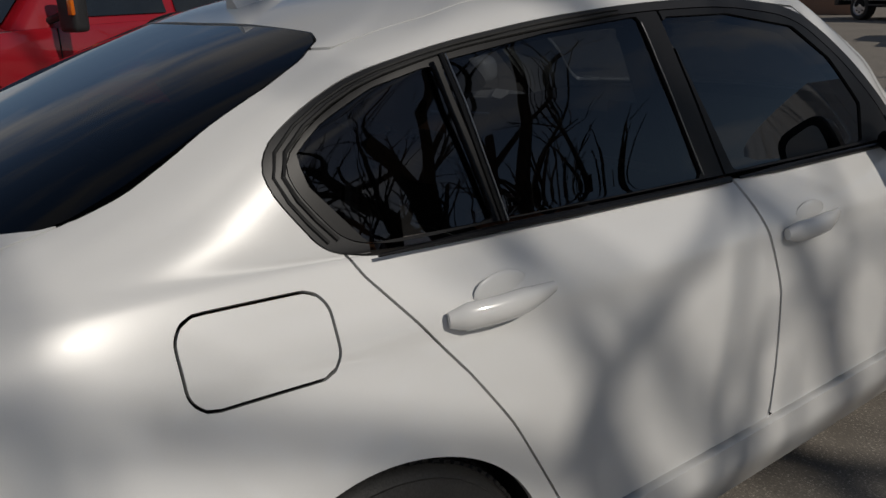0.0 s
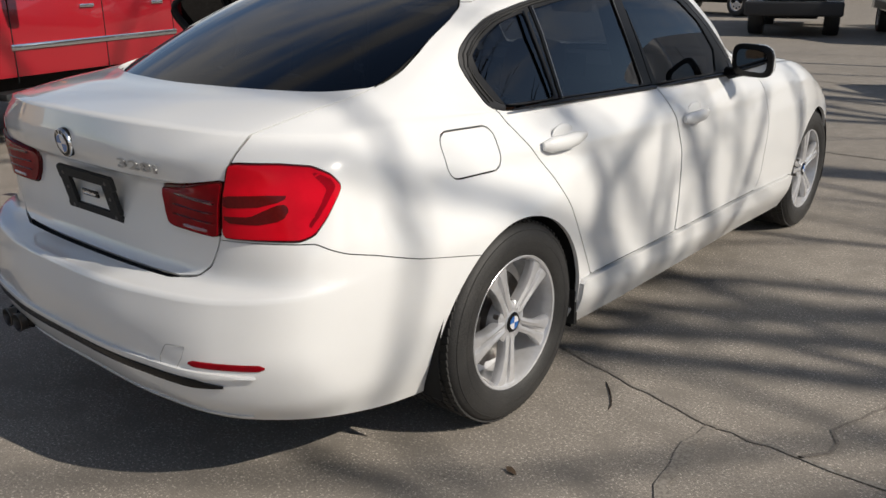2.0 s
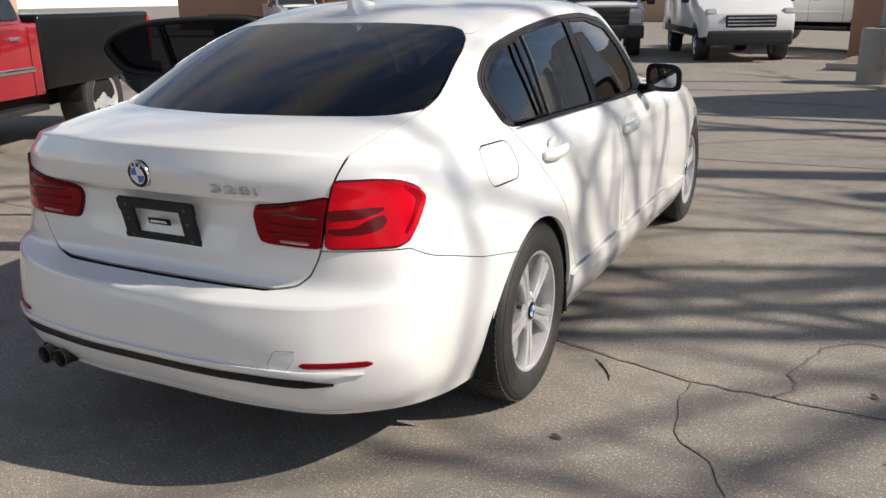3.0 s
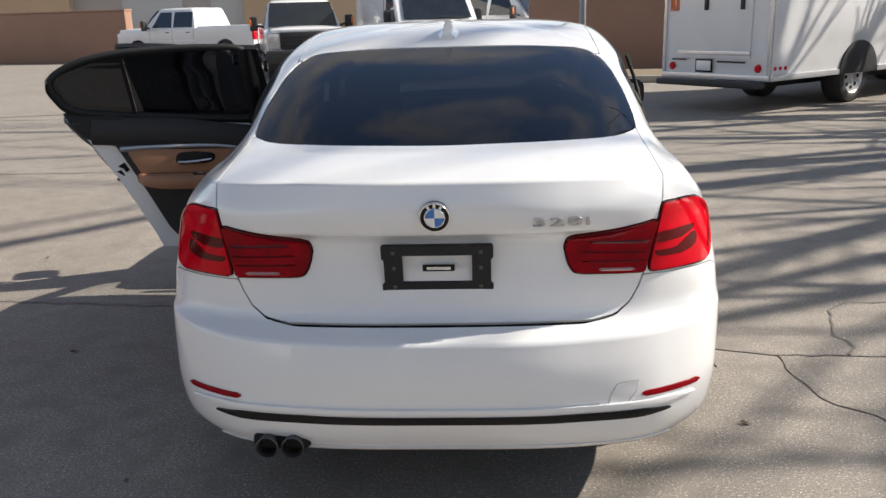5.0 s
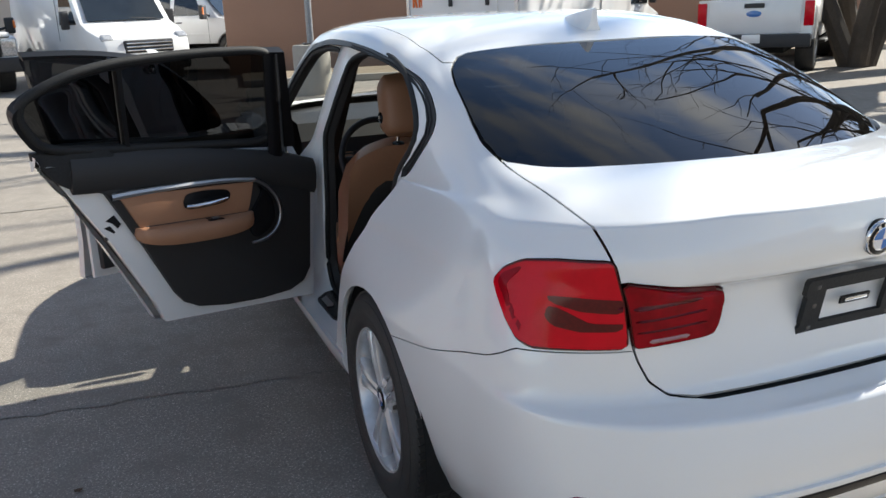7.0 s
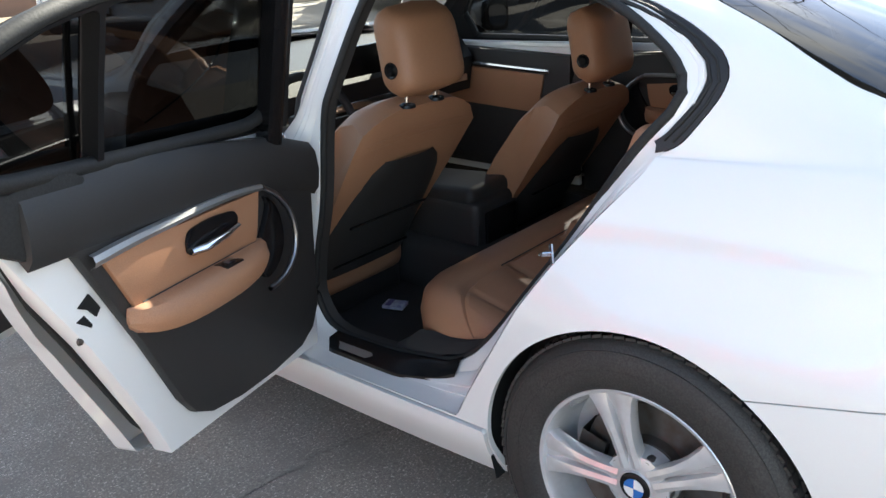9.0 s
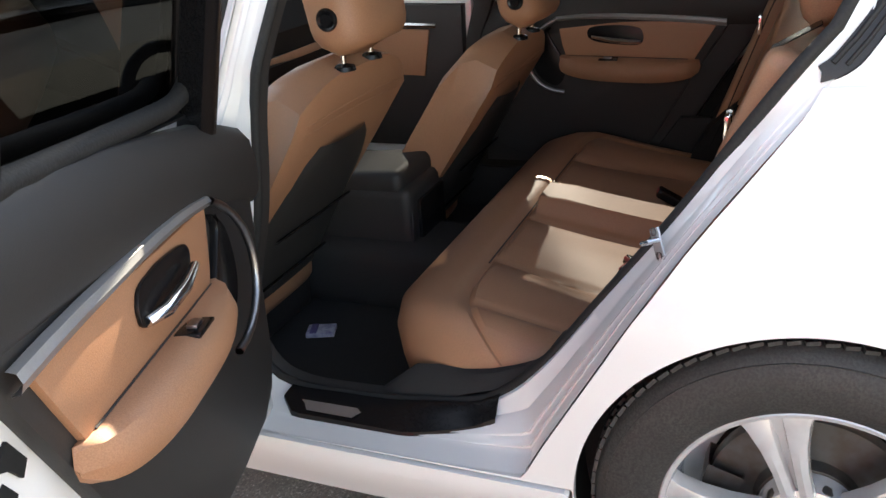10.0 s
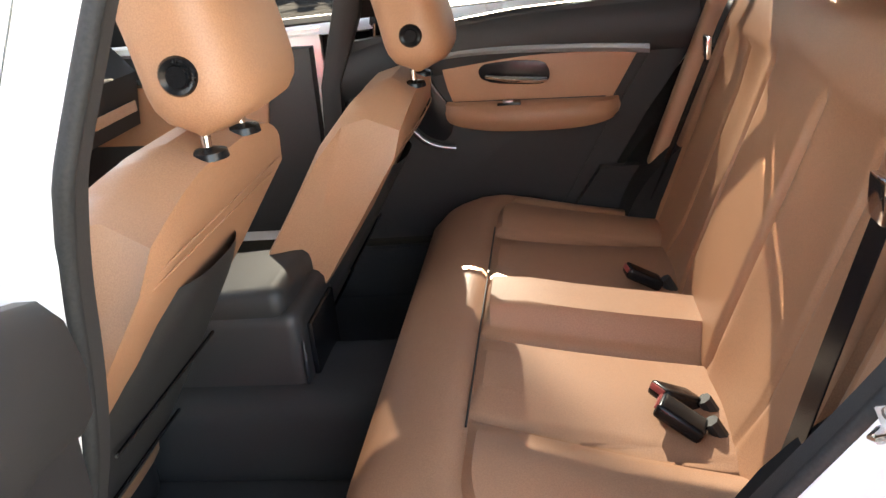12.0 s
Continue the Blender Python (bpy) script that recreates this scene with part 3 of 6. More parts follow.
# the side windows with their black surround
sides = {}
for s, side_name in ((1, "right"), (-1, "left")):
    frame_all, skin = cut_out(skin, side_poly(softened(DLO, 4), 0, s), 0.002)
    foot = .378 if s > 0 else .0          # the shut doors end above the ridge of the skirt
    lower_rear, skin = cut_out(skin, lambda v: np.maximum(side_poly(REAR_DOOR, .0, s)(v), foot - Z(v)), 0.005)
    lower_front, skin = cut_out(skin, lambda v: np.maximum(side_poly(FRONT_DOOR, .0, s)(v), foot - Z(v)), 0.005)
    inside, surround = cut_out(frame_all, side_poly(softened(DLO_IN, 4), 0, s), 0.002)
    quarter, inside = cut_out(inside, side_poly(QUARTER, .014, s), 0.001)
    rear_pane, inside = cut_out(inside, side_poly(REAR_PANE, .012, s), 0.001)
    front_pane, inside = cut_out(inside, side_poly(FRONT_PANE, .012, s), 0.001)
    # door frames meet on the middle pillar
    rear_frame = clip(inside, Y(inside[0]) - (1.005 - (Z(inside[0]) - .962) * .300) + .004)
    front_frame = clip(inside, -(Y(inside[0]) - (1.005 - (Z(inside[0]) - .962) * .300)) + .004)
    sides[s] = dict(surround=surround, rear=lower_rear, front=lower_front, quarter=quarter, rear_pane=rear_pane, front_pane=front_pane, rear_frame=rear_frame, front_frame=front_frame)

for s_side in (1, -1):
    skirt, skin = cut_out(skin, lambda v: np.maximum(np.maximum(Z(v) - (.374 if s_side > 0 else .334), np.maximum(.362 - Y(v), Y(v) - 2.44)), .3 - s_side * X(v)), 0.006)
    panel("side_skirt", skirt, WHITE, sedan, hem=0.025, shift=.015 if s_side > 0 else .007)
roof, skin = cut_out(skin, lambda v: np.maximum(np.maximum(np.abs(X(v)) - .565, 1.30 - Z(v)), np.maximum(.10 - Y(v), Y(v) - 1.66)), 0.004)
panel("roof", roof, WHITE, sedan)
hood, skin = cut_out(skin, lambda v: np.maximum(np.maximum(np.abs(X(v)) - .68, 2.1 - Y(v)), np.maximum(Y(v) - 3.42, .6 - Z(v))), 0.004)
panel("bonnet", hood, WHITE, sedan)
panel("body_shell", skin, WHITE, sedan, hem=0.014)

HINGE = {"rear": (-.862, 1.085), "front": (-.862, 2.03)}
OPEN = {"rear": -71.0, "front": -66.0}
LEAN = {"rear": -4.5, "front": -1.2}


def swung(which):
    """The hinge leans a little, so an open door rises towards its end."""
    hx, hy = HINGE[which]
    return pose(hx, hy, .34, 0, 0, OPEN[which]) @ pose(0, 0, 0, LEAN[which]) @ pose(-hx, -hy, -.34)


doors = {}
for s in (1, -1):
    d = sides[s]
    v = d["surround"][0]
    d["surround"] = clip(d["surround"], np.minimum(1.012 - Z(v), Y(v) - (.085 if s > 0 else .046)))
    panel("window_surround", d["surround"], SATIN_TRIM, sedan, "satin black window surround", hem=0.01, shift=.002)
    for which in ("rear", "front"):
        skin_of = panel(which + "_door", d[which], WHITE, sedan, "open white door" if s < 0 else "", hem=0.052, matrix=swung(which) if s < 0 else None)
        doors[s, which] = skin_of
        panel("window_frame", d[which + "_frame"], FRAME_BLACK, skin_of, "black window frame", hem=0.04, shift=.001, thin=.04)
        panel("window_pane", d[which + "_pane"], TINT if s > 0 and which == "rear" else DEEP_TINT, skin_of, "dark tinted glass", hem=0, shift=-.004)
        if which == "rear":
            panel("quarter_pane", d["quarter"], DEEP_TINT if s < 0 else TINT, skin_of, "dark tinted glass", hem=0, shift=-.004)

# lit tubes and dark fields of the outer lamp, on the way round the tail (u, z)
UPPER_FIELD = [(.600, .876), (.71, .877), (.758, .873), (.738, .860), (.69, .849), (.600, .846)]
LOWER_FIELD = [(.597, .824), (.67, .825), (.715, .846), (.745, .857), (.759, .848), (.762, .830), (.745, .814), (.69, .805), (.594, .808)]
EDGE_FIELD = [(.80, .925), (.862, .905), (.880, .888), (.850, .830), (.822, .790), (.812, .795), (.838, .84), (.852, .882), (.842, .893)]
lamps = {}
for s in (1, -1):
    half_o, half_i = clip(outer, -s * X(outer[0])), clip(inner, -s * X(inner[0]))
    lamp_o = panel("tail_lamp", half_o, DARK_RED, sedan, "red tail lamp with a dark bezel", hem=0.03, shift=.005)
    lamp_i = panel("lid_lamp", half_i, DARK_RED, trunk_lid, "red tail lamp with a dark bezel", hem=0.03, shift=.009)
    lamps[s] = lamp_o, lamp_i
    lens = clip(half_o, poly_distance(np.abs(half_o[0][:, 3]), Z(half_o[0]), shrunk(OUTER_LAMP, .014), .009))
    panel("lens", lens, RED_LENS, lamp_o, "bright red lens", hem=0.003, shift=.0075)
    for field, mat, up in ((UPPER_FIELD, DARK_RED, .0088), (LOWER_FIELD, DARK_RED, .0088), (EDGE_FIELD, DEEP_RED, .0088)):
        piece = clip(lens, poly_distance(np.abs(lens[0][:, 3]), Z(lens[0]), shrunk(field, .003), .003))
        panel("dark_field", piece, mat, lamp_o, "dark field between the light tubes", hem=0.002, shift=up)
    lens = clip(half_i, poly_distance(np.abs(half_i[0][:, 3]), Z(half_i[0]), shrunk(INNER_LAMP, .011), .007))
    panel("lens", lens, DEEP_RED, lamp_i, "deep red lens", hem=0.003, shift=.0118)

# black shell added to put darkness behind seams and gaps, only below the windows and away from the open doors
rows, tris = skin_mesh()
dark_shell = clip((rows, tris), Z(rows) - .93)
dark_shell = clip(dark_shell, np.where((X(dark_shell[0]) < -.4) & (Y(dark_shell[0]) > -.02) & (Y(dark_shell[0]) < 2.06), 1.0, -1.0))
for wheel_y in (0.0, 2.81):
    v = dark_shell[0]
    dark_shell = clip(dark_shell, np.where(np.abs(X(v)) > .5, .36 - np.hypot(Y(v) - wheel_y, Z(v) - .322), -1))
panel("inner_shell", dark_shell, DARK, sedan, "black shell added to darken the gaps between panels", hem=0, shift=-.018)

part("underbody", box((1.16, .84, .02), (0, -.40, .262), .004), DARK, sedan, "black underbody")

# ---- wheels ----
def wheel_at(x, y, side, phase):
    """An alloy wheel with five double spokes on a road tyre; side 1 faces right."""
    rim = lathe([(.150, -.10), (.196, -.085), (.200, -.02), (.205, .018), (.2165, .026), (.2175, .033), (.2145, .0355), (.208, .033), (.203, .020), (.197, -.015), (.190, -.08), (.150, -.094)], 72)
    spokes, webs = [], []
    for k in range(5):
        for off in (-1, 1):
            rows = []
            for r, half, w, x0 in ((.040, .013, .0135, .018), (.075, .0135, .0125, .021), (.11, .0155, .0125, .024), (.15, .020, .0155, .026), (.185, .026, .0215, .026), (.212, .033, .032, .022)):
                row = []
                for a, dx in ((-1.0, -.012), (-.75, .0), (0, .004), (.75, .0), (1.0, -.012), (.7, -.034), (-.7, -.034)):
                    row.append((x0 + dx, off * half + a * w, r))
                rows.append(row)
            bm = grid_mesh(rows, close_u=True)
            bmesh.ops.rotate(bm, cent=(0, 0, 0), matrix=Matrix.Rotation(radians(72 * k + phase), 3, "X"), verts=bm.verts)
            spokes.append(bm)
        web = grid_mesh([[(x0, -w, q), (x0, w, q), (x0 - .02, w, q), (x0 - .02, -w, q)] for q, w, x0 in ((.05, .012, .004), (.11, .013, .006), (.16, .018, .012), (.19, .026, .021), (.210, .032, .022))], close_u=True)
        bmesh.ops.rotate(web, cent=(0, 0, 0), matrix=Matrix.Rotation(radians(72 * k + phase), 3, "X"), verts=web.verts)
        webs.append(web)
    hub = lathe([(0, .022), (.034, .022), (.036, .018), (.055, .017), (.068, .012), (.072, -.03), (0, -.03)], 40)
    m = pose(x, y, .329) @ (Matrix.Scale(1, 4) if side > 0 else pose(0, 0, 0, 0, 0, 180)) @ Matrix.Diagonal((1, 1.024, 1.024, 1))
    wheel = part("wheel", joined(rim, hub), ALLOY, sedan, "silver alloy wheel with five double spokes", turn=m)
    for bm in spokes:
        part("spoke", bm, ALLOY, wheel)
    for bm in webs:
        part("spoke_web", bm, ALLOY, wheel, "recessed groove between a pair of spokes")
    prof = [(.2130, .030), (.222, .040), (.240, .046), (.268, .048), (.292, .043), (.309, .033), (.318, .018), (.3215, 0), (.322, -.09), (.322, -.10),
            (.3215, -.19), (.318, -.208), (.309, -.223), (.268, -.236), (.222, -.225), (.2130, -.20)]
    part("tyre", lathe(prof, 96), TYRE, wheel, "worn black road tyre")
    blocks = []
    for k in range(84):
        for h, w in ((.012, .020), (-.022, .030), (-.065, .034), (-.11, .034), (-.155, .034), (-.195, .030)):
            b = box((w, .0185, .006), (0, 0, 0))
            bmesh.ops.transform(b, matrix=Matrix.Rotation(2 * math.pi * (k + (.5 if h < -.1 else 0)) / 84, 4, "X") @ Matrix.Translation((h, 0, .3235 if h < 0 else .3205)) @ Matrix.Rotation(.25 if h > -.02 else -.1, 4, "Z"), verts=b.verts)
            blocks.append(b)
    part("tread", joined(*blocks), TYRE, wheel, "tread blocks")
    for q, (rr, xx) in enumerate(((.262, .0478), (.298, .0405))):
        part("sidewall_rib", lathe([(rr - .0016, xx - .003), (rr - .001, xx + .0006), (rr + .001, xx + .0004), (rr + .0016, xx - .004)], 96), TYRE, wheel)
    part("hub_badge", lathe([(0, .0262), (.022, .0258), (.030, .0248), (.033, .022), (.034, .018)], 32), BLACK_TRIM, wheel, "round dark hub badge")
    for q in range(4):
        a0 = math.pi / 2 * q
        fan = [(0, 0)] + [(.0215 * math.cos(a0 + j * math.pi / 16), .0215 * math.sin(a0 + j * math.pi / 16)) for j in range(9)]
        part("badge_quarter", prism(fan, .0014, axes="yz", at=.0262), BLUE if q % 2 else BADGE_WHITE, wheel, "blue badge field" if q % 2 else "white badge field")
    for k in range(5):
        a = radians(72 * k - phase + 36)
        b = lathe([(0, .014), (.008, .014), (.0095, .010), (.013, .009), (.015, .004), (.015, -.01)], 14)
        bmesh.ops.translate(b, vec=(0, .056 * math.sin(a), .056 * math.cos(a)), verts=b.verts)
        part("wheel_bolt", b, DARK_STEEL, wheel)
    part("brake_disc", lathe([(.03, -.03), (.075, -.032), (.08, -.052), (.148, -.052), (.15, -.056), (.15, -.074), (.075, -.076)], 48), DARK_STEEL, wheel, "grey brake disc")
    cal = []
    for j in range(9):
        a = radians(-150 + j * 10)
        cal.append([(xx, rr * math.sin(a), rr * math.cos(a)) for xx, rr in ((-.034, .10), (-.030, .158), (-.09, .16), (-.09, .10))])
    part("brake_calliper", grid_mesh(cal, close_u=True), DARK_STEEL, wheel, "grey brake calliper")
    return wheel


for wx, wy, turned in ((.836, 0, 27), (.834, 2.81, 5), (-.842, 0, 17), (-.834, 2.81, 40)):
    wheel_at(wx, wy, 1 if wx > 0 else -1, turned)

for s in (1, -1):
    for wy in (0, 2.81):
        rows = [[(s * xx, wy + .372 * math.cos(a), .322 + .372 * math.sin(a)) for a in np.linspace(-.35, math.pi + .35, 28)] for xx in (.862, .80, .56)]
        rows.append([(s * .56, wy, .35)] * 28)
        part("wheel_house", grid_mesh(rows), DARK, sedan, "black wheel housing")
        # mud flap lip ahead of the wheel
        part("arch_liner", prism([(wy + .352, .205), (wy + .372, .20), (wy + .368, .33), (wy + .352, .33)], .10 * -s, axes="yz", at=s * .872), RUBBER, sedan, "black arch liner edge") if wy == 0 and s > 0 else None

# ---- fittings on the outside ----
def side_x(y, z, s=1):
    """The skin's half width at a height on the side."""
    d = (rows_all[:, 1] - y)**2 + (rows_all[:, 2] - z)**2 + 9 * (rows_all[:, 0] < .3)
    k = np.argpartition(d, 6)[:6]
    w = 1 / (d[k] + 1e-6)
    return s * float((rows_all[k, 0] * w).sum() / w.sum())


rows_all = skin_mesh()[0]


def tail_y(x, z):
    k = np.argmin((rows_all[:, 0] - x)**2 + (rows_all[:, 2] - z)**2 + 9 * (rows_all[:, 1] > -.5))
    return rows_all[k, 1]


# door handles: a bar over a dished grip
for s in (1, -1):
    for which, y0, z0 in (("rear", .176, .872), ("front", 1.112, .838)):
        own = doors[s, which]
        base = side_x(y0 + .11, z0, s)
        # the shallow dish behind the bar
        dish = bmesh.new()
        bmesh.ops.create_uvsphere(dish, u_segments=28, v_segments=14, radius=1)
        bmesh.ops.scale(dish, vec=(.008, .062, .034), verts=dish.verts)
        bmesh.ops.translate(dish, vec=(side_x(y0 + .125, z0 + .018, s) + s * -.003, y0 + .125, z0 + .016), verts=dish.verts)
        part("handle_dish", dish, WHITE, own, "rounded dish behind the handle")
        pts, rad = [], []
        for j in range(15):
            f = j / 14
            pts.append((side_x(y0 + .225 * f, z0 + .004, s) + s * (.004 + .026 * math.sin(math.pi * (.12 + .80 * f))), y0 + .225 * f, z0 - .006 + .010 * f))
            rad.append(.006 + .0125 * min(1, 5 * f + .35) * min(1, (1 - f) * 2.2 + .15))
        handle = part("door_handle", tube(pts, rad, 14, flat=1.35), WHITE, own, "body-coloured bar handle")
        part("handle_seam", tube([(pts[4][0] + s * .001, pts[4][1], pts[4][2] + d * .021) for d in (-1, -.5, 0, .5, 1)], .0019, 6), DARK, own, "dark seam across the handle")

def around(poly, centre, n=150):
    """The outline's points at even angles round a centre inside it."""
    p = np.asarray(poly, float) - centre
    out = []
    for a in np.linspace(0, 2 * math.pi, n, endpoint=False):
        d = np.array([math.cos(a), math.sin(a)])
        best = 0
        for q, r in zip(p, np.roll(p, -1, axis=0)):
            e = r - q
            det = d[0] * -e[1] + d[1] * e[0]
            if abs(det) < 1e-9:
                continue
            k, m = (q[0] * -e[1] + q[1] * e[0]) / det, (d[0] * q[1] - d[1] * q[0]) / det
            if k > best and -1e-9 <= m <= 1 + 1e-9:
                best = k
        out.append(centre + d * best)
    return np.array(out)


# belt moulding, and thin metal lines added as the gloss highlights on the pillars
for s in (1, -1):
    for which, ya, yb in (("rear", .085, .995), ("front", 1.03, 1.80)):
        pts = [(s * (np.interp(y, [.03, .5, 1.1, 1.8], [.770, .793, .802, .799]) + .003), y, np.interp(y, [.03, .4, .91, 1.4, 1.83], [.986, .983, .968, .956, .946])) for y in np.linspace(ya, yb, 14)]
        part("belt_moulding", tube(pts, [.003, .0045, .0065] + [.0080] * 11, 8), BLACK_TRIM, doors[s, which], "black belt moulding")
    for inset, thick in ((.35, .0032), (.75, .0040)):
        bead = []
        for a, b in zip(around(softened(DLO, 4), np.array((.80, 1.12)), 140), around(softened(DLO_IN, 4), np.array((.80, 1.12)), 140)):
            y, z = a + (b - a) * inset
            if y < .78 and z > 1.0:
                bead.append((side_x(y, z, s) + s * .0035, y, z))
        bead.sort(key=lambda p: -math.atan2(p[2] - 1.0, .9 - p[1]))
        part("surround_bead", tube(bead, thick, 6), RUBBER, sedan, "black rubber bead round the side windows")
    bar = [(s * np.interp(z, [.99, 1.2, 1.29], [.785, .722, .685]), .348 - (z - .985) * .19, z) for z in np.linspace(.995, 1.285, 8)]
    part("divider_glint", tube([(x + s * .0085, y + .004, z) for x, y, z in bar], .0014, 6), DULL_CHROME, doors[s, "rear"], "metal line standing in for the highlight on the upright")
    part("pillar_glint", tube([(side_x(.927 - (z - .979) * .292, z, s) + s * .003, .927 - (z - .979) * .292, z) for z in np.linspace(.985, 1.31, 9)], .0014, 6), DULL_CHROME, doors[s, "rear"], "metal line standing in for the highlight beside the pane")
    part("pane_divider", tube(bar, .0060, 8), BLACK_TRIM, doors[s, "rear"], "black upright between the panes")

# trunk badge, number holder, lettering
def on_tail(ob_bm, x, z, lean):
    bmesh.ops.transform(ob_bm, matrix=Matrix.Translation((x, tail_y(abs(x), z), z)) @ Matrix.Rotation(radians(lean), 4, "X"), verts=ob_bm.verts)
    return ob_bm


def disc(profile): 
    b = lathe(profile, 40, axis="z")
    bmesh.ops.rotate(b, cent=(0, 0, 0), matrix=Matrix.Rotation(radians(90), 3, "X"), verts=b.verts)
    return b


badge = part("lid_badge", on_tail(disc([(0, .009), (.024, .009), (.036, .0075), (.041, .004), (.041, -.01)]), 0, .948, 9), BLACK_TRIM, trunk_lid, "round badge with a black rim")
part("badge_rim", on_tail(disc([(.0375, .0077), (.040, .0078), (.0415, .005), (.0415, 0)]), 0, .948, 9), CHROME, trunk_lid, "thin chrome rim")
part("badge_ring", on_tail(disc([(.0245, .0096), (.026, .0102), (.0275, .0093)]), 0, .948, 9), CHROME, trunk_lid, "thin chrome ring")
for q in range(4):
    a0 = math.pi / 2 * q
    fan = [(0, 0)] + [(.0245 * math.cos(a0 + j * math.pi / 16), .0245 * math.sin(a0 + j * math.pi / 16)) for j in range(9)]
    part("badge_quarter", on_tail(prism(fan, -.0022, axes="xz", at=-.0085), 0, .948, 9), BLUE if q % 2 else BADGE_WHITE, trunk_lid, "blue badge field" if q % 2 else "white badge field")
for a in (60, 90, 120):
    mark = box((.007, .001, .009), (0, 0, 0))
    bmesh.ops.transform(mark, matrix=Matrix.Translation((.0325 * math.cos(radians(a)), -.0088, .0325 * math.sin(radians(a)))) @ Matrix.Rotation(radians(90 - a), 4, "Y"), verts=mark.verts)
    part("badge_mark", on_tail(mark, 0, .948, 9), CHROME, trunk_lid, "plain mark on the rim")

words = bpy.data.curves.new("model_number", "FONT")
words.body, words.size, words.extrude, words.bevel_depth, words.space_character = "328i", .043, .0022, .0006, 1.12
words.align_x = "CENTER"
temp = new("model_number_source", words)
flat_mesh = bpy.data.meshes.new_from_object(temp.evaluated_get(bpy.context.evaluated_depsgraph_get()))
bpy.data.objects.remove(temp)
flat_mesh.materials.append(BRUSHED)
number = new("model_number", flat_mesh)
number.parent = trunk_lid
number.matrix_basis = pose(.330, tail_y(.330, .925) - .004, .914, 96, 0, 7) @ Matrix.Diagonal((1.95, .80, 1, 1))
number["label"] = "chrome model number on the lid"

# the empty dealer number holder: a black frame with notched corners
FRAME_OUT = [(-.152, .066), (-.147, .073), (.147, .073), (.152, .066), (.152, .035), (.146, .030), (.146, -.042), (.153, -.048), (.153, -.076), (.146, -.084),
             (.118, -.084), (.112, -.074), (.085, -.074), (.082, -.084), (-.082, -.084), (-.085, -.074), (-.112, -.074), (-.118, -.084), (-.146, -.084), (-.153, -.076),
             (-.153, -.048), (-.146, -.042), (-.146, .030), (-.152, .035)]


def frame_plate():
    ins = [(max(-.094, min(.094, x * 2)), max(-.040, min(.043, z * 2))) for x, z in FRAME_OUT]
    rows = [[(x, 0, z) for x, z in FRAME_OUT], [(x * .99, -.012, z * .98) for x, z in FRAME_OUT], [(x, -.012, z) for x, z in ins], [(x, 0, z) for x, z in ins]]
    return grid_mesh(rows, close_u=True)


holder = pose(0, -.886, .792, 12)
number_holder = part("number_holder", frame_plate(), RUBBER, trunk_lid, "black plastic number plate holder, empty", turn=holder)
part("holder_slot", box((.088, .006, .020), (.004, -.008, .004), .003), BLACK_TRIM, number_holder, "black slot bar")
part("slot_bar", box((.066, .004, .009), (.004, -.012, .005), .002), CHROME, number_holder, "pale bar in the slot")
for hx in (-.118, .118):
    for hz in (.052, .005, -.052):
        b = lathe([(0, .002), (.004, .002), (.006, 0)], 12, axis="z")
        bmesh.ops.transform(b, matrix=Matrix.Translation((hx, -.012, hz)) @ Matrix.Rotation(radians(90), 4, "X"), verts=b.verts)
        part("holder_screw", b, DARK_STEEL, number_holder)

# bumper: black strip, reflectors, exhaust, tow cover seam, valance
def tail_strip(u0, u1, z0, z1, lift, steps=40, z_end=0.0):
    """A band that follows the bumper round from u0 to u1 between two heights."""
    g, u, v = car_skin()
    rows = []
    for uu in np.linspace(u0, u1, steps):
        i = np.clip(np.searchsorted(u, uu), 1, len(u) - 1)
        k = (uu - u[i - 1]) / (u[i] - u[i - 1])
        col = g[:, i - 1] * (1 - k) + g[:, i] * k
        col = col[:70]
        row = []
        edge = min(1.0, 14 * (uu - u0) / (u1 - u0 + 1e-9), 14 * (u1 - uu) / (u1 - u0 + 1e-9))
        zc, hz = (z0 + z1) / 2 + z_end * abs(uu)**2, (z1 - z0) / 2 * (.25 + .75 * edge)
        for f, up in ((-1, -.006), (-.85, lift), (0, lift * 1.25), (.85, lift), (1, -.006)):
            z = zc + hz * f
            p = np.array([np.interp(z, col[:, 2], col[:, c]) for c in range(3)])
            out = np.array([p[0] * .9, p[1] + .25, 0])
            p = p + up * out / np.linalg.norm(out)
            row.append(tuple(p))
        rows.append(row)
    return grid_mesh(rows)


part("bumper_strip", tail_strip(-.645, .645, .386, .413, .006, 60), BLACK_TRIM, rear_bumper, "black strip along the bumper")
part("bumper_ledge", tail_strip(-.73, .73, .420, .440, .009, 70), WHITE, rear_bumper, "raised ledge above the black strip")
for s in (1, -1):
    part("reflector", tail_strip(s * .545 if s > 0 else -.755, .755 if s > 0 else -.545, .448, .466, .004, 16), DEEP_RED, rear_bumper, "slim red reflector")
for n_pts in ([(.452, .455), (.458, .49), (.475, .522), (.488, .528), (.535, .528), (.530, .500), (.505, .462), (.452, .455)],):
    g_pts = [(x, tail_y(x, z - .03) - .0025, z - .03) for x, z in n_pts]
    part("tow_cover_seam", tube(g_pts, .0009, 5), SOFT_SEAM, rear_bumper, "thin seam of the towing cover")
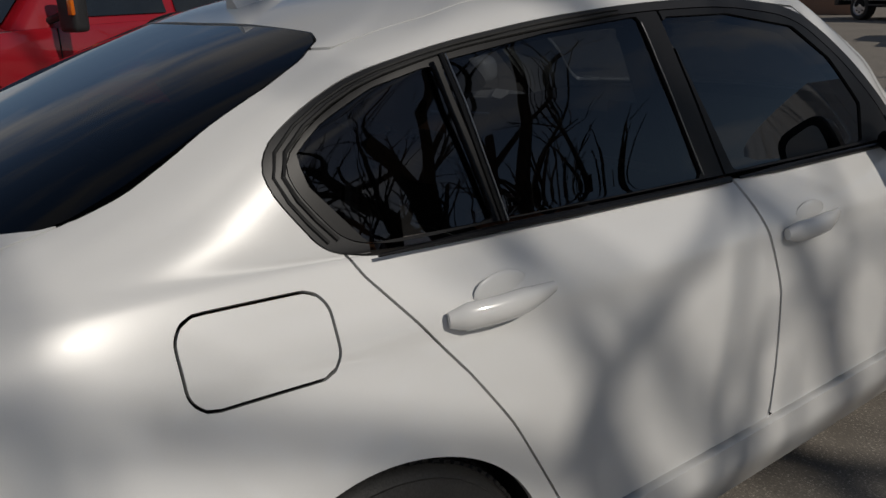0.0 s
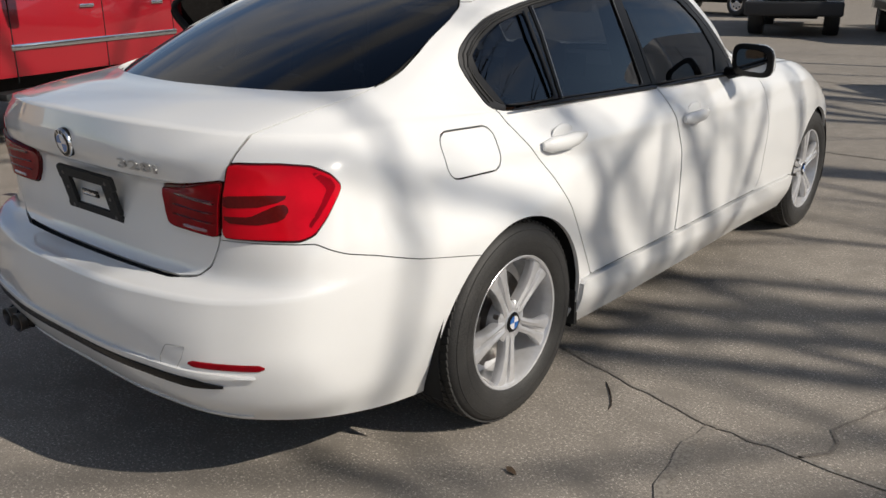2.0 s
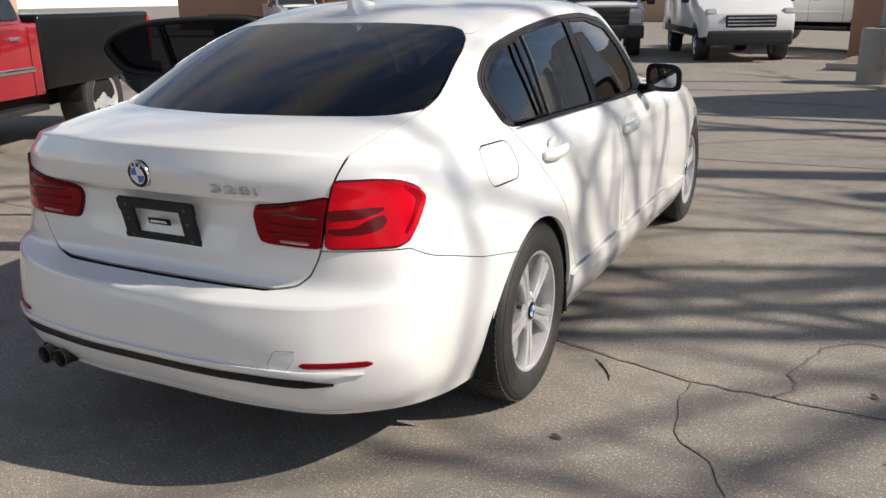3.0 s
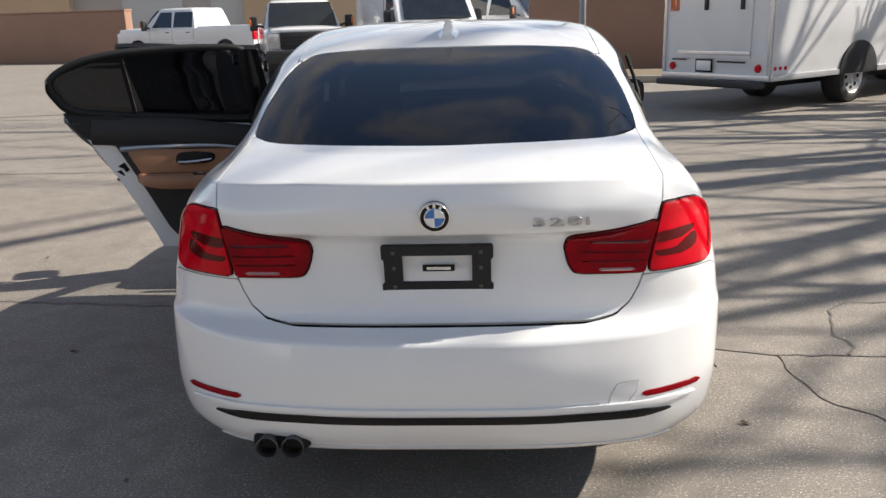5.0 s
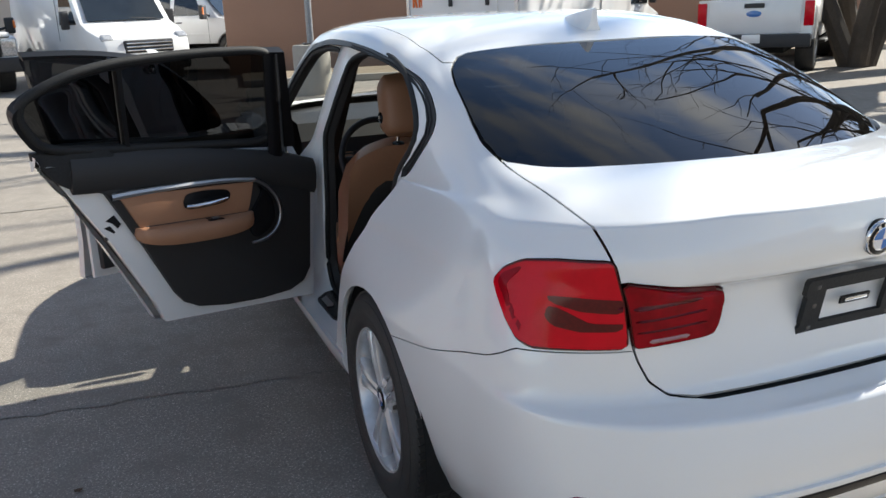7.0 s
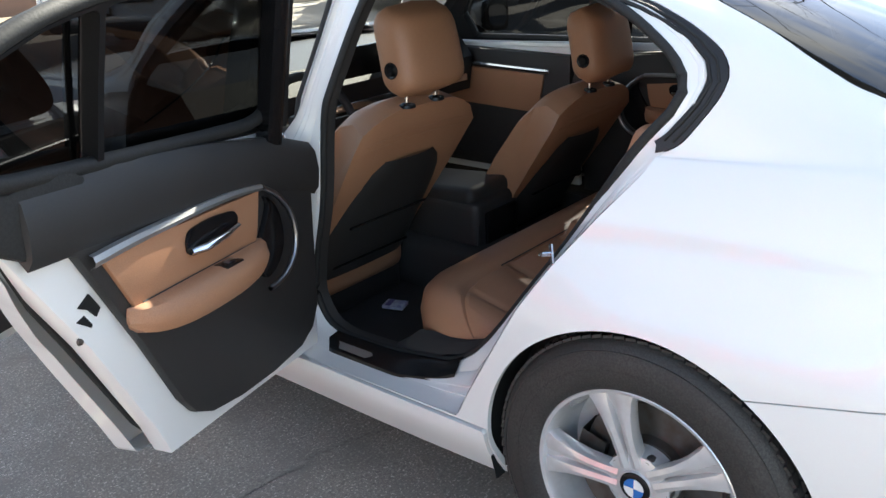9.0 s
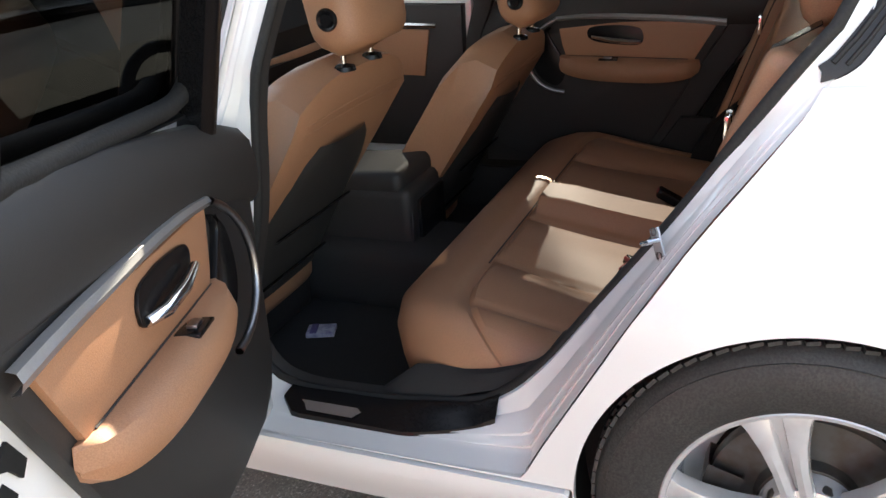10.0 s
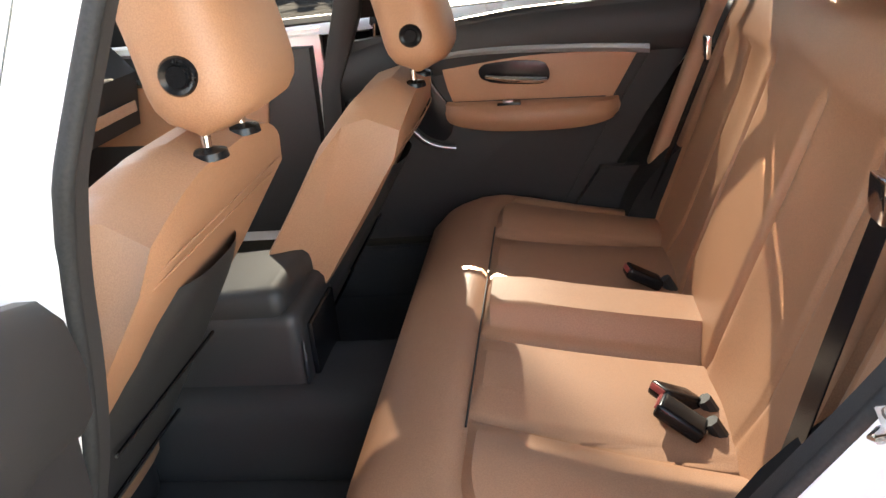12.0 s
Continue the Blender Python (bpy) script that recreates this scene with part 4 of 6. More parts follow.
for dx in (-.472, -.400):
    pipe = lathe([(.030, -.10), (.034, .0), (.037, .012), (.034, .014), (.031, .006), (.029, -.06), (0, -.07)], 32, axis="x")
    bmesh.ops.rotate(pipe, cent=(0, 0, 0), matrix=Matrix.Rotation(radians(-90), 3, "Z"), verts=pipe.verts)
    part("exhaust_pipe", pipe, DARK_STEEL, sedan, "black exhaust tip", turn=pose(dx - .010, -.985, .310) @ Matrix.Diagonal((.86, 1, .86, 1)))
part("exhaust_recess", box((.164, .07, .046), (-.446, -.940, .314), .020, 3), DARK, rear_bumper, "dark exhaust cut-out")
part("rear_valance", tail_strip(-.70, .70, .284, .300, .006, 60), WHITE, rear_bumper, "moulded edge of the valance")

# dark bands and the pale reversing light inside the lamps
for s in (1, -1):
    lamp_o, lamp_i = lamps[s]
    for u0, u1, z0, z1, own, up, mat, nm in ((.40, .572, .848, .862, lamp_i, .0135, DARK_RED, "dark_band"), (.385, .566, .822, .830, lamp_i, .0135, DARK_RED, "dark_band"),
                                             (.385, .560, .797, .804, lamp_i, .0135, DARK_RED, "dark_band"), (.43, .53, .772, .784, lamp_i, .0135, PALE_LENS, "reverse_light")):
        a, b = (u0, u1) if s > 0 else (-u1, -u0)
        part(nm, tail_strip(a, b, z0, z1, up, 24), mat, own, "pale reversing light" if mat is PALE_LENS else "dark band in the lamp")

# shark-fin aerial
fin = []
for f in np.linspace(0, 1, 12):
    y = .222 + .18 * f
    h = .072 * (1 - f)**.9 + .002
    w = .044 * math.sin(math.pi * min(1, .18 + f * .8))**.6
    zr = 1.364 + .040 * f
    fin.append([(-w, y, zr), (-w * .48, y - .006, zr + h * .32), (-w * .25, y - .012 * (1 - f), zr + h * .95), (0, y - .014 * (1 - f), zr + h), (w * .25, y - .012 * (1 - f), zr + h * .95), (w * .48, y - .006, zr + h * .32), (w, y, zr)])
part("roof_aerial", grid_mesh([[(0, .220, 1.364)] * 7] + fin), WHITE, sedan, "white shark-fin aerial")

# door mirrors
for s in (1, -1):
    own = doors[s, "front"]
    shell = bmesh.new()
    bmesh.ops.create_uvsphere(shell, u_segments=32, v_segments=18, radius=1)
    for v in shell.verts:
        x, y, z = v.co
        v.co = (math.copysign(abs(x)**.6, x) * .082, (math.copysign(abs(y)**.9, y) * .085 if y > 0 else -math.copysign(abs(y)**.2, 1) * .022), math.copysign(abs(z)**.65, z) * .070 - .012 * x * (1 if s > 0 else -1))
    bmesh.ops.transform(shell, matrix=Matrix.Translation((s * .93, 1.665, 1.02)) @ Matrix.Rotation(radians(-8 * s), 4, "Y"), verts=shell.verts)
    mirror = part("door_mirror", shell, WHITE, own, "white mirror cap")
    face = prism([(s * (.93 + .089 * math.copysign(abs(math.cos(a))**.55, math.cos(a))), 1.022 + .069 * math.copysign(abs(math.sin(a))**.55, math.sin(a)) - .010 * math.cos(a)) for a in np.linspace(0, 2 * math.pi, 32, endpoint=False)], -.024, .004, "xz", 1.658)
    part("mirror_housing", face, BLACK_TRIM, own, "black mirror housing")
    part("mirror_glass", prism([(s * (.93 + .066 * math.copysign(abs(math.cos(a))**.55, math.cos(a))), 1.022 + .046 * math.copysign(abs(math.sin(a))**.55, math.sin(a)) - .010 * math.cos(a)) for a in np.linspace(0, 2 * math.pi, 32, endpoint=False)], -.003, 0, "xz", 1.6335), MIRROR, own, "mirror glass")
    part("mirror_foot", tube([(s * .80, 1.71, .955), (s * .86, 1.69, .965), (s * .93, 1.67, .985)], [.03, .022, .03], 10), BLACK_TRIM, own, "black mirror foot")

# ---- door linings ----
LINING = [(1.050, .905), (.60, .945), (.155, .975), (.052, .985), (.100, .905), (.165, .868), (.258, .848), (.385, .640), (.480, .470), (.515, .428), (.57, .402), (.68, .388), (.82, .386), (.95, .398), (1.012, .428), (1.042, .480)]
SHELL_EDGE = [(1.078, .895), (.60, .945), (.30, .962), (.065, .962), (.14, .868), (.28, .668), (.42, .43), (.452, .362), (1.07, .356)]


def tucked(bm, s, under=.014):
    """Keeps a door's inner metal below the outer skin."""
    for v in bm.verts:
        limit = abs(side_x(v.co.y, v.co.z)) - under
        if abs(v.co.x) > limit:
            v.co.x = s * limit
    return bm


def sided(points, s): return [(p[0] * s, *p[1:]) for p in points]


def door_lining(s):
    """The inside of a rear door: white shell edge, black lining, tan insert and armrest, grip, lever, switch."""
    own = doors[s, "rear"]
    part("door_shell", tucked(prism(SHELL_EDGE, .05 * s, .006, "yz", .742 * s), s), WHITE if s < 0 else BLACK_LEATHER, own, "white painted door edge" if s < 0 else "")
    seal_line = [(x * s, y, z) for x, y, z in [(.725, .055, .972), (.765, .15, .868), (.80, .22, .765), (.812, .29, .665), (.812, .43, .437), (.812, .475, .385), (.812, .56, .374), (.812, 1.03, .366)]]
    part("edge_seal", tube(seal_line, .009, 8), RUBBER, own, "black rubber seal")
    lining = part("door_lining", prism(LINING, -.030 * s, .010, "yz", .748 * s), BLACK_LEATHER, own, "black door lining")
    # rolled top edge
    rows = []
    for y in np.linspace(1.066, .158, 16):
        zb = np.interp(y, [.155, .36, .60, .92, 1.07], [.968, .968, .960, .928, .890]) - (.026 if s > 0 else 0)
        rows.append([(s * x, y, zb + dz) for x, dz in ((np.interp(y, [.155, .5, 1.07], [.757, .774, .784]), .006), (.756, .016), (.748, .020), (.730, .018), (.712, -.004), (.704, -.05), (.708, -.095), (.722, -.115))])
    rows = [[(s * .748, 1.072, .86)] * 8] + rows + [[(s * (.752 + .3 * (abs(p[0]) - .752)), .148, .93 + .5 * (p[2] - .93)) for p in rows[-1]], [(s * .756, .146, .925)] * 8]
    part("top_roll", grid_mesh(rows), BLACK_LEATHER, own, "black soft upper lining")
    insert = [(.300, .836), (.795, .846), (.790, .815), (.780, .765), (.765, .722), (.60, .715), (.43, .705), (.372, .712)]
    part("tan_insert", prism(insert, -.014 * s, .004, "yz", .722 * s), TAN, own, "tan leather insert")
    # brushed strip: flat band rising a little, then a thinner loop round the grip
    bow = [(.276, .835), (.341, .842), (.405, .847), (.47, .851), (.54, .855), (.613, .858), (.68, .859), (.74, .857), (.80, .852)]
    rows = []
    for k, (y, z) in enumerate(bow):
        h = .0125 - .004 * k / 8
        rows.append([(s * .712, y, z - h), (s * .702, y, z - h * .8), (s * .698, y, z), (s * .702, y, z + h * .8), (s * .712, y, z + h)])
    part("trim_strip", grid_mesh(rows), BRUSHED, own, "brushed silver trim strip")
    loop = [(.795, .853), (.815, .843), (.83, .833), (.846, .820), (.859, .805), (.871, .789), (.880, .770), (.886, .748), (.888, .722), (.884, .698), (.873, .674), (.854, .652), (.83, .636), (.80, .626), (.77, .622)]
    rows = []
    for k, (y, z) in enumerate(loop):
        a, b = loop[max(0, k - 1)], loop[min(len(loop) - 1, k + 1)]
        d = Vector((b[0] - a[0], b[1] - a[1])).normalized()
        xc = .699 - .022 * math.sin(math.pi * k / 19)
        rows.append([(s * (xc - .007 * math.sin(q)), y + d.y * .0062 * math.cos(q), z - d.x * .0062 * math.cos(q)) for q in np.linspace(0, 2 * math.pi, 12, endpoint=False)])
    part("grip_edge", grid_mesh(rows, close_u=True), DULL_CHROME, own, "curved silver edge of the grip")
    grip = [(.812, .832), (.85, .805), (.870, .775), (.880, .735), (.880, .70), (.866, .672), (.84, .648), (.80, .632), (.775, .66), (.775, .722), (.805, .765), (.828, .805)]
    part("grip_body", prism(softened(grip, 2), -.018 * s, .006, "yz", .722 * s), BLACK_TRIM, own, "gloss black pull grip")
    # armrest: a rounded tan shelf, oval from above
    rows = []
    for f in np.linspace(0, 1, 26):
        y = .352 + .445 * f
        e = math.sqrt(max(0.0, 1 - abs(2 * f - 1)**2.6))
        top = .716 + .014 * f
        out = .712 - .066 * e
        h = .030 + .034 * e
        ring = [(.717, top + .006), (out + (.717 - out) * .55, top + .007), (out + (.717 - out) * .22, top + .001), (out + .005, top - .010), (out, top - .024), (out + .004, top - h * .72), (out + (.717 - out) * .25, top - h), (.717, top - h - .004)]
        rows.append([(s * x, y, z) for x, z in ring])
    part("armrest", grid_mesh([[(s * .716, .346, .70)] * 8] + rows + [[(s * .716, .803, .715)] * 8]), TAN, own, "tan leather armrest")
    part("armrest_seam", tube([(s * .7065, y, .724 + .012 * (y - .36) / .44) for y in np.linspace(.385, .765, 12)], .0016, 5), BLACK_LEATHER, own, "seam above the armrest")
    dish = [(.520, .800), (.532, .824), (.60, .832), (.684, .828), (.700, .812), (.694, .790), (.66, .776), (.545, .766), (.522, .776)]
    part("lever_dish", prism(softened(dish, 2), -.006 * s, .002, "yz", .708 * s), BLACK_TRIM, own, "black dish behind the lever")
    part("door_lever", tube([(s * .700, .530, .780), (s * .688, .56, .782), (s * .684, .62, .789), (s * .690, .68, .798)], [.009, .011, .010, .006], 10, flat=.8), CHROME, own, "chrome door lever")
    part("window_switch", box((.036, .060, .010), (s * .684, .625, .7265), .003), BLACK_TRIM, own, "black window switch")
    part("switch_key", box((.015, .026, .008), (s * .684, .628, .732), .002), DULL_CHROME, own, "grey key of the switch")
    # inner channel of the window frame beside the hinge side
    rows = []
    for z in np.linspace(.90, 1.305, 12):
        xi, yf, yb = .711 - (z - .95) * .27, .918 - (z - .95) * .20, .868 - (z - .95) * .18
        rows.append([(s * (xi + .055), yf + .055, z), (s * (xi + .006), yf + .006, z), (s * xi, yf - .004, z), (s * xi, yb + .02, z), (s * (xi + .010), yb, z), (s * (xi + .055), yb + .02, z)])
    part("frame_channel", grid_mesh(rows), BLACK_TRIM, own, "black inner channel of the window frame")
    if s < 0:
        corner_cover = [(.030, .990), (.10, 1.004), (.30, 1.000), (.30, .90), (.255, .862), (.175, .862), (.112, .892)]
        part("corner_cover", prism(softened(corner_cover, 1), -.036 * s, .010, "yz", .752 * s), RUBBER, own, "black lining at the window corner")
        rim = softened([(.078, 1.00), (.006, 1.10), (.008, 1.150), (.07, 1.197), (.165, 1.241), (.30, 1.275), (.56, 1.306), (.80, 1.320), (.850, 1.29), (.935, .985), (.60, .985), (.30, .992)], 3)
        part("inner_frame", tube([(s * (abs(side_x(y, z)) - .030), y, z) for y, z in rim], .015, 10, closed=True), RUBBER, own, "black inner frame round the panes")
    # latch on the door's white edge
    if s < 0:
        part("latch_mouth", prism([(.262, .752), (.290, .770), (.312, .738), (.300, .724), (.284, .742)], -.010 * s, .001, "yz", .747 * s), DARK, own, "dark latch slot")
        part("latch_slot", prism([(.255, .728), (.275, .735), (.292, .712), (.288, .706)], -.006 * s, .001, "yz", .747 * s), DARK, own, "dark latch slot")
    for by, bz in ((.315, .690), (.232, .765), (.262, .690)) if s < 0 else ():
        b = lathe([(0, .004), (.006, .004), (.008, 0)], 12)
        part("latch_bolt", b, DARK_STEEL, own, turn=pose(s * .747, by, bz) @ (pose(0, 0, 0, 0, 0, 180) if s > 0 else Matrix.Scale(1, 4)))
    part("lock_pin", tube([(s * .735, .96, .91), (s * .735, .955, .945)], .004, 8), CHROME, own, "small lock pin")


for s in (1, -1):
    door_lining(s)
    own = doors[s, "front"]
    part("door_lining", prism([(1.13, .90), (1.95, .92), (1.98, .60), (1.93, .40), (1.14, .40)], -.05 * s, .012, "yz", .775 * s), BLACK_LEATHER, own, "black door lining")
    part("door_shell", tucked(prism([(1.11, .945), (2.0, .92), (2.03, .60), (1.94, .36), (1.11, .36)], .03 * s, .006, "yz", .765 * s), s), WHITE, own, "white painted door edge")
    part("tan_insert", prism([(1.25, .82), (1.85, .84), (1.80, .68), (1.28, .66)], -.012 * s, .005, "yz", .727 * s), TAN, own, "tan leather insert")
    part("trim_strip", tube([(s * .712, 1.22, .835), (s * .712, 1.86, .855)], .010, 8), CHROME, own, "brushed silver trim strip")
    part("door_lever", tube([(s * .70, 1.62, .79), (s * .69, 1.68, .80), (s * .70, 1.74, .80)], .009, 8), CHROME, own, "chrome door lever")

# ---- the rear door opening on the open side ----
APERTURE = [(1.045, .405), (1.064, .455), (1.040, .58), (1.001, .70), (.982, .80), (.968, .91), (.944, 1.01), (.892, 1.18), (.848, 1.278), (.72, 1.308), (.50, 1.318), (.384, 1.312), (.24, 1.277), (.131, 1.222),
            (.045, 1.162), (.012, 1.115), (.02, 1.075), (.085, 1.0), (.23, .775), (.33, .64), (.43, .50), (.50, .425), (.57, .382), (.75, .353), (.95, .346), (1.015, .365)]
FRONT_APERTURE = [(1.13, .41), (1.20, .36), (1.85, .36), (1.95, .46), (1.96, .75), (1.86, .96), (1.60, 1.18), (1.42, 1.29), (1.15, 1.315), (.96, 1.31), (1.0, 1.15), (1.06, .95), (1.10, .78)]


def jamb(outer, inner, centre, nm, x_in=-.735):
    a, b = around(outer, np.array(centre)), around(softened(inner, 3), np.array(centre))
    rows = []
    for k, depth in ((0, 0), (.03, .035), (.09, .050), (.13, .0505), (.17, .0465), (.21, .0500), (.27, .062), (.31, .0635), (.35, .0590), (.40, .0640), (.55, .080), (.60, .090), (.95, .102), (1.0, .115)):
        row = []
        for p, q in zip(a, b):
            y, z = p + (q - p) * k
            skin_x = side_x(p[0], min(p[1], 1.34), 1)
            target = .748 if z < 1.0 else .748 - (z - 1.0) * .33
            row.append((-(skin_x - .002 + (target - skin_x) * (depth / .115)), y, z))
        rows.append(row)
    part(nm, grid_mesh(rows, close_u=True), WHITE, sedan, "white painted door frame")
    ring = [(-(.744 if z < 1.0 else .744 - (z - 1.0) * .33), y, z) for y, z in b]
    part("opening_seal", tube(ring, .010, 10, closed=True), RUBBER, sedan, "black rubber door seal")
    inner_ring = [[(x + dx, y + (centre[0] - y) * f, z + (centre[1] - z) * f) for x, y, z in ring] for dx, f in ((0, 0), (.015, .010), (.035, .012))]
    part("opening_trim", grid_mesh(inner_ring, close_u=True), BLACK_LEATHER, sedan, "black trim inside the opening")
    return a, b


JAMB_OUT = REAR_DOOR[1:14] + [(.905, 1.335), (.80, 1.336), (.57, 1.324), (.33, 1.293), (.150, 1.258), (.042, 1.204), (-.025, 1.146), (-.018, 1.090), (.030, .990), (.055, .957)]
jamb(softened(JAMB_OUT, 1), APERTURE, (.60, .78), "door_frame")
jamb(FRONT_DOOR, FRONT_APERTURE, (1.5, .75), "door_frame")
# sill plate with its bright inlay
def sill_z(y, k):
    zi = np.interp(y, [.50, .57, .75, .95, 1.0], [.420, .380, .352, .346, .352])
    return .340 + (zi - .340) * k


rows = []
for f in np.linspace(0, 1, 24):
    y = .972 - .45 * f
    cut = min(1, 9 * f + .15, 2.4 * (1 - f) + .12)
    xo = .785 + .047 * cut
    ko = np.interp(xo, [.79, .812, .833], [.55, .25, .03])
    rows.append([(-.752, y, sill_z(y, 1) - .010), (-.756, y, sill_z(y, 1) + .010), (-.766, y, sill_z(y, .95) + .010), (-.783, y, sill_z(y, .6) + .010), (-xo, y, sill_z(y, ko) + .009), (-xo - .004, y, sill_z(y, ko) - .006)])
sill = part("sill_plate", grid_mesh(rows), BLACK_TRIM, sedan, "black sill plate")
rows = [[(-.797, y + .012, sill_z(y, .5) + .0135), (-.806, y, sill_z(y, .33) + .0135), (-.823, y - .012 * (y - .85) / .06, sill_z(y, .15) + .0125)] for y in np.linspace(.915, .79, 10)]
part("sill_inlay", grid_mesh(rows), BRUSHED, sill, "brushed metal inlay")
# black trim that climbs from the sill to the bench's side
low = [(.90, .335), (.86, .335), (.80, .338), (.755, .345), (.70, .358), (.652, .370), (.59, .395), (.53, .415), (.474, .442), (.434, .487), (.40, .56)]
high = [(.90, .29), (.85, .31), (.80, .335), (.76, .375), (.717, .410), (.67, .416), (.619, .414), (.56, .424), (.512, .440), (.462, .462), (.43, .49)]
part("sill_trim", grid_mesh([[(-.742, *a) for a in low], [(-.715, (a[0] + b[0]) / 2, (a[1] + b[1]) / 2 + .012) for a, b in zip(low, high)], [(-.690, *b) for b in high], [(-.660, b[0], b[1] - .06) for b in high]]), CARPET, sedan, "black trim beside the bench")
# striker in the frame
striker = part("door_striker", box((.004, .024, .055), (0, 0, 0), .0015), ALLOY, sedan, "steel striker plate", turn=pose(-.787, .246, .750, 0, 0, -48) @ pose(0, 0, 0, -28))
part("striker_loop", tube([(-.002, -.009, .008), (-.020, -.007, .008), (-.025, .002, .008), (-.020, .011, .008), (-.002, .013, .008)], .004, 8), CHROME, striker, "bright striker loop")
for dz in (-.016, .022):
    b = lathe([(0, .004), (.006, .004), (.007, 0)], 10)
    bmesh.ops.translate(b, vec=(-.005, -.002, dz), verts=b.verts)
    part("striker_bolt", b, DARK_STEEL, striker)
part("door_check", box((.16, .018, .022), (-.90, 1.035, .66), .004), DARK_STEEL, sedan, "dark door check strap")

# ---- cabin shell ----
part("cabin_floor", box((1.46, 2.3, .02), (0, 1.15, .185), .004), CARPET, sedan, "black carpet")
part("tunnel", box((.26, 2.0, .20), (0, 1.2, .28), .05, 3), CARPET, sedan, "black carpeted tunnel")
for s in (1, -1):
    part("sill_carpet", prism([(.0, .19), (2.0, .19), (2.0, .34), (1.0, .34), (.75, .345), (.57, .37), (.48, .42), (.40, .54), (.0, .54)], -.03 * s, .004, "yz", .735 * s), CARPET, sedan, "black carpet along the sill")
    pill = [(1.08, .42), (1.14, .42), (1.11, .80), (1.03, 1.05), (.96, 1.31), (.89, 1.31), (.985, .97), (1.055, .80)]
    b = prism(pill, -.045 * s, .012, "yz", .0)
    for v in b.verts:
        v.co.x += s * (.742 if v.co.z < 1.0 else .742 - (v.co.z - 1.0) * .36)
    part("pillar_trim", b, BLACK_LEATHER, sedan, "black pillar trim")
shell_rows, shell_tris = skin_mesh()
liner = clip((shell_rows, shell_tris), 1.312 - Z(shell_rows))
liner = clip(liner, np.maximum(.14 - Y(liner[0]), Y(liner[0]) - 1.62))
panel("headliner", liner, GREY_CLOTH, sedan, "grey cloth headliner", hem=0, shift=-.03)
corner = clip((shell_rows, shell_tris), np.maximum(.97 - Z(shell_rows), np.maximum(poly_distance(Y(shell_rows), Z(shell_rows), [(-.35, .95), (.10, .95), (.0, 1.10), (.02, 1.17), (.30, 1.29), (.30, 1.37), (.05, 1.37), (-.35, 1.10)]), .5 - np.abs(X(shell_rows)))))
for s in (1, -1):
    panel("rear_pillar_trim", clip(corner, -s * X(corner[0])), BLACK_LEATHER, sedan, "black rear pillar trim", hem=0, shift=-.03)
part("parcel_shelf", box((1.30, .58, .03), (0, -.26, .985), .008), BLACK_LEATHER, sedan, "black parcel shelf")
rows = []
for x in np.linspace(-.70, .70, 9):
    rows.append([(x, 1.62, .74), (x, 1.60, .88), (x, 1.66, .955), (x, 1.9, .975), (x, 2.24, .965), (x, 2.26, .5), (x, 1.66, .45)])
part("dashboard", grid_mesh(rows), BLACK_LEATHER, sedan, "black dashboard")
part("dash_strip", box((1.30, .012, .03), (0, 1.598, .80), .004), CHROME, sedan, "silver dashboard strip")
part("dash_screen", box((.22, .015, .11), (.02, 1.60, .955), .006), BLACK_TRIM, sedan, "black display")
wheel_ring = [(-.38 + .18 * math.cos(a), 1.42 + .06 * math.sin(a), .80 + .17 * math.sin(a)) for a in np.linspace(0, 2 * math.pi, 40, endpoint=False)]
part("steering_wheel", joined(tube(wheel_ring, .015, 10, closed=True), box((.15, .05, .12), (-.38, 1.44, .80), .02), box((.34, .02, .04), (-.38, 1.43, .80), .008)), BLACK_LEATHER, sedan, "black steering wheel")
part("steering_column", tube([(-.38, 1.45, .79), (-.38, 1.65, .74)], .04, 12), BLACK_LEATHER, sedan, "black steering column")
# rear face of the middle console
part("console", box((.25, .80, .33), (.055, 1.40, .365), .03, 3), BLACK_LEATHER, sedan, "black centre console")
part("console_lid", box((.24, .36, .07), (.055, 1.205, .530), .030, 3, turn=Matrix.Rotation(radians(-4), 4, "X")), BLACK_LEATHER, sedan, "black console armrest")
part("console_vents", box((.17, .012, .13), (.055, 0.995, .425), .006), BLACK_TRIM, sedan, "black vent panel")
part("console_edge", tube([(-.05, 1.01, .508), (-.066, 1.000, .43), (-.066, 1.005, .34)], .004, 8), SATIN_TRIM, sedan, "grey edge of the console")
mirror_in = part("inner_mirror", box((.22, .03, .06), (0, 1.66, 1.23), .012), BLACK_TRIM, sedan, "black inner mirror")


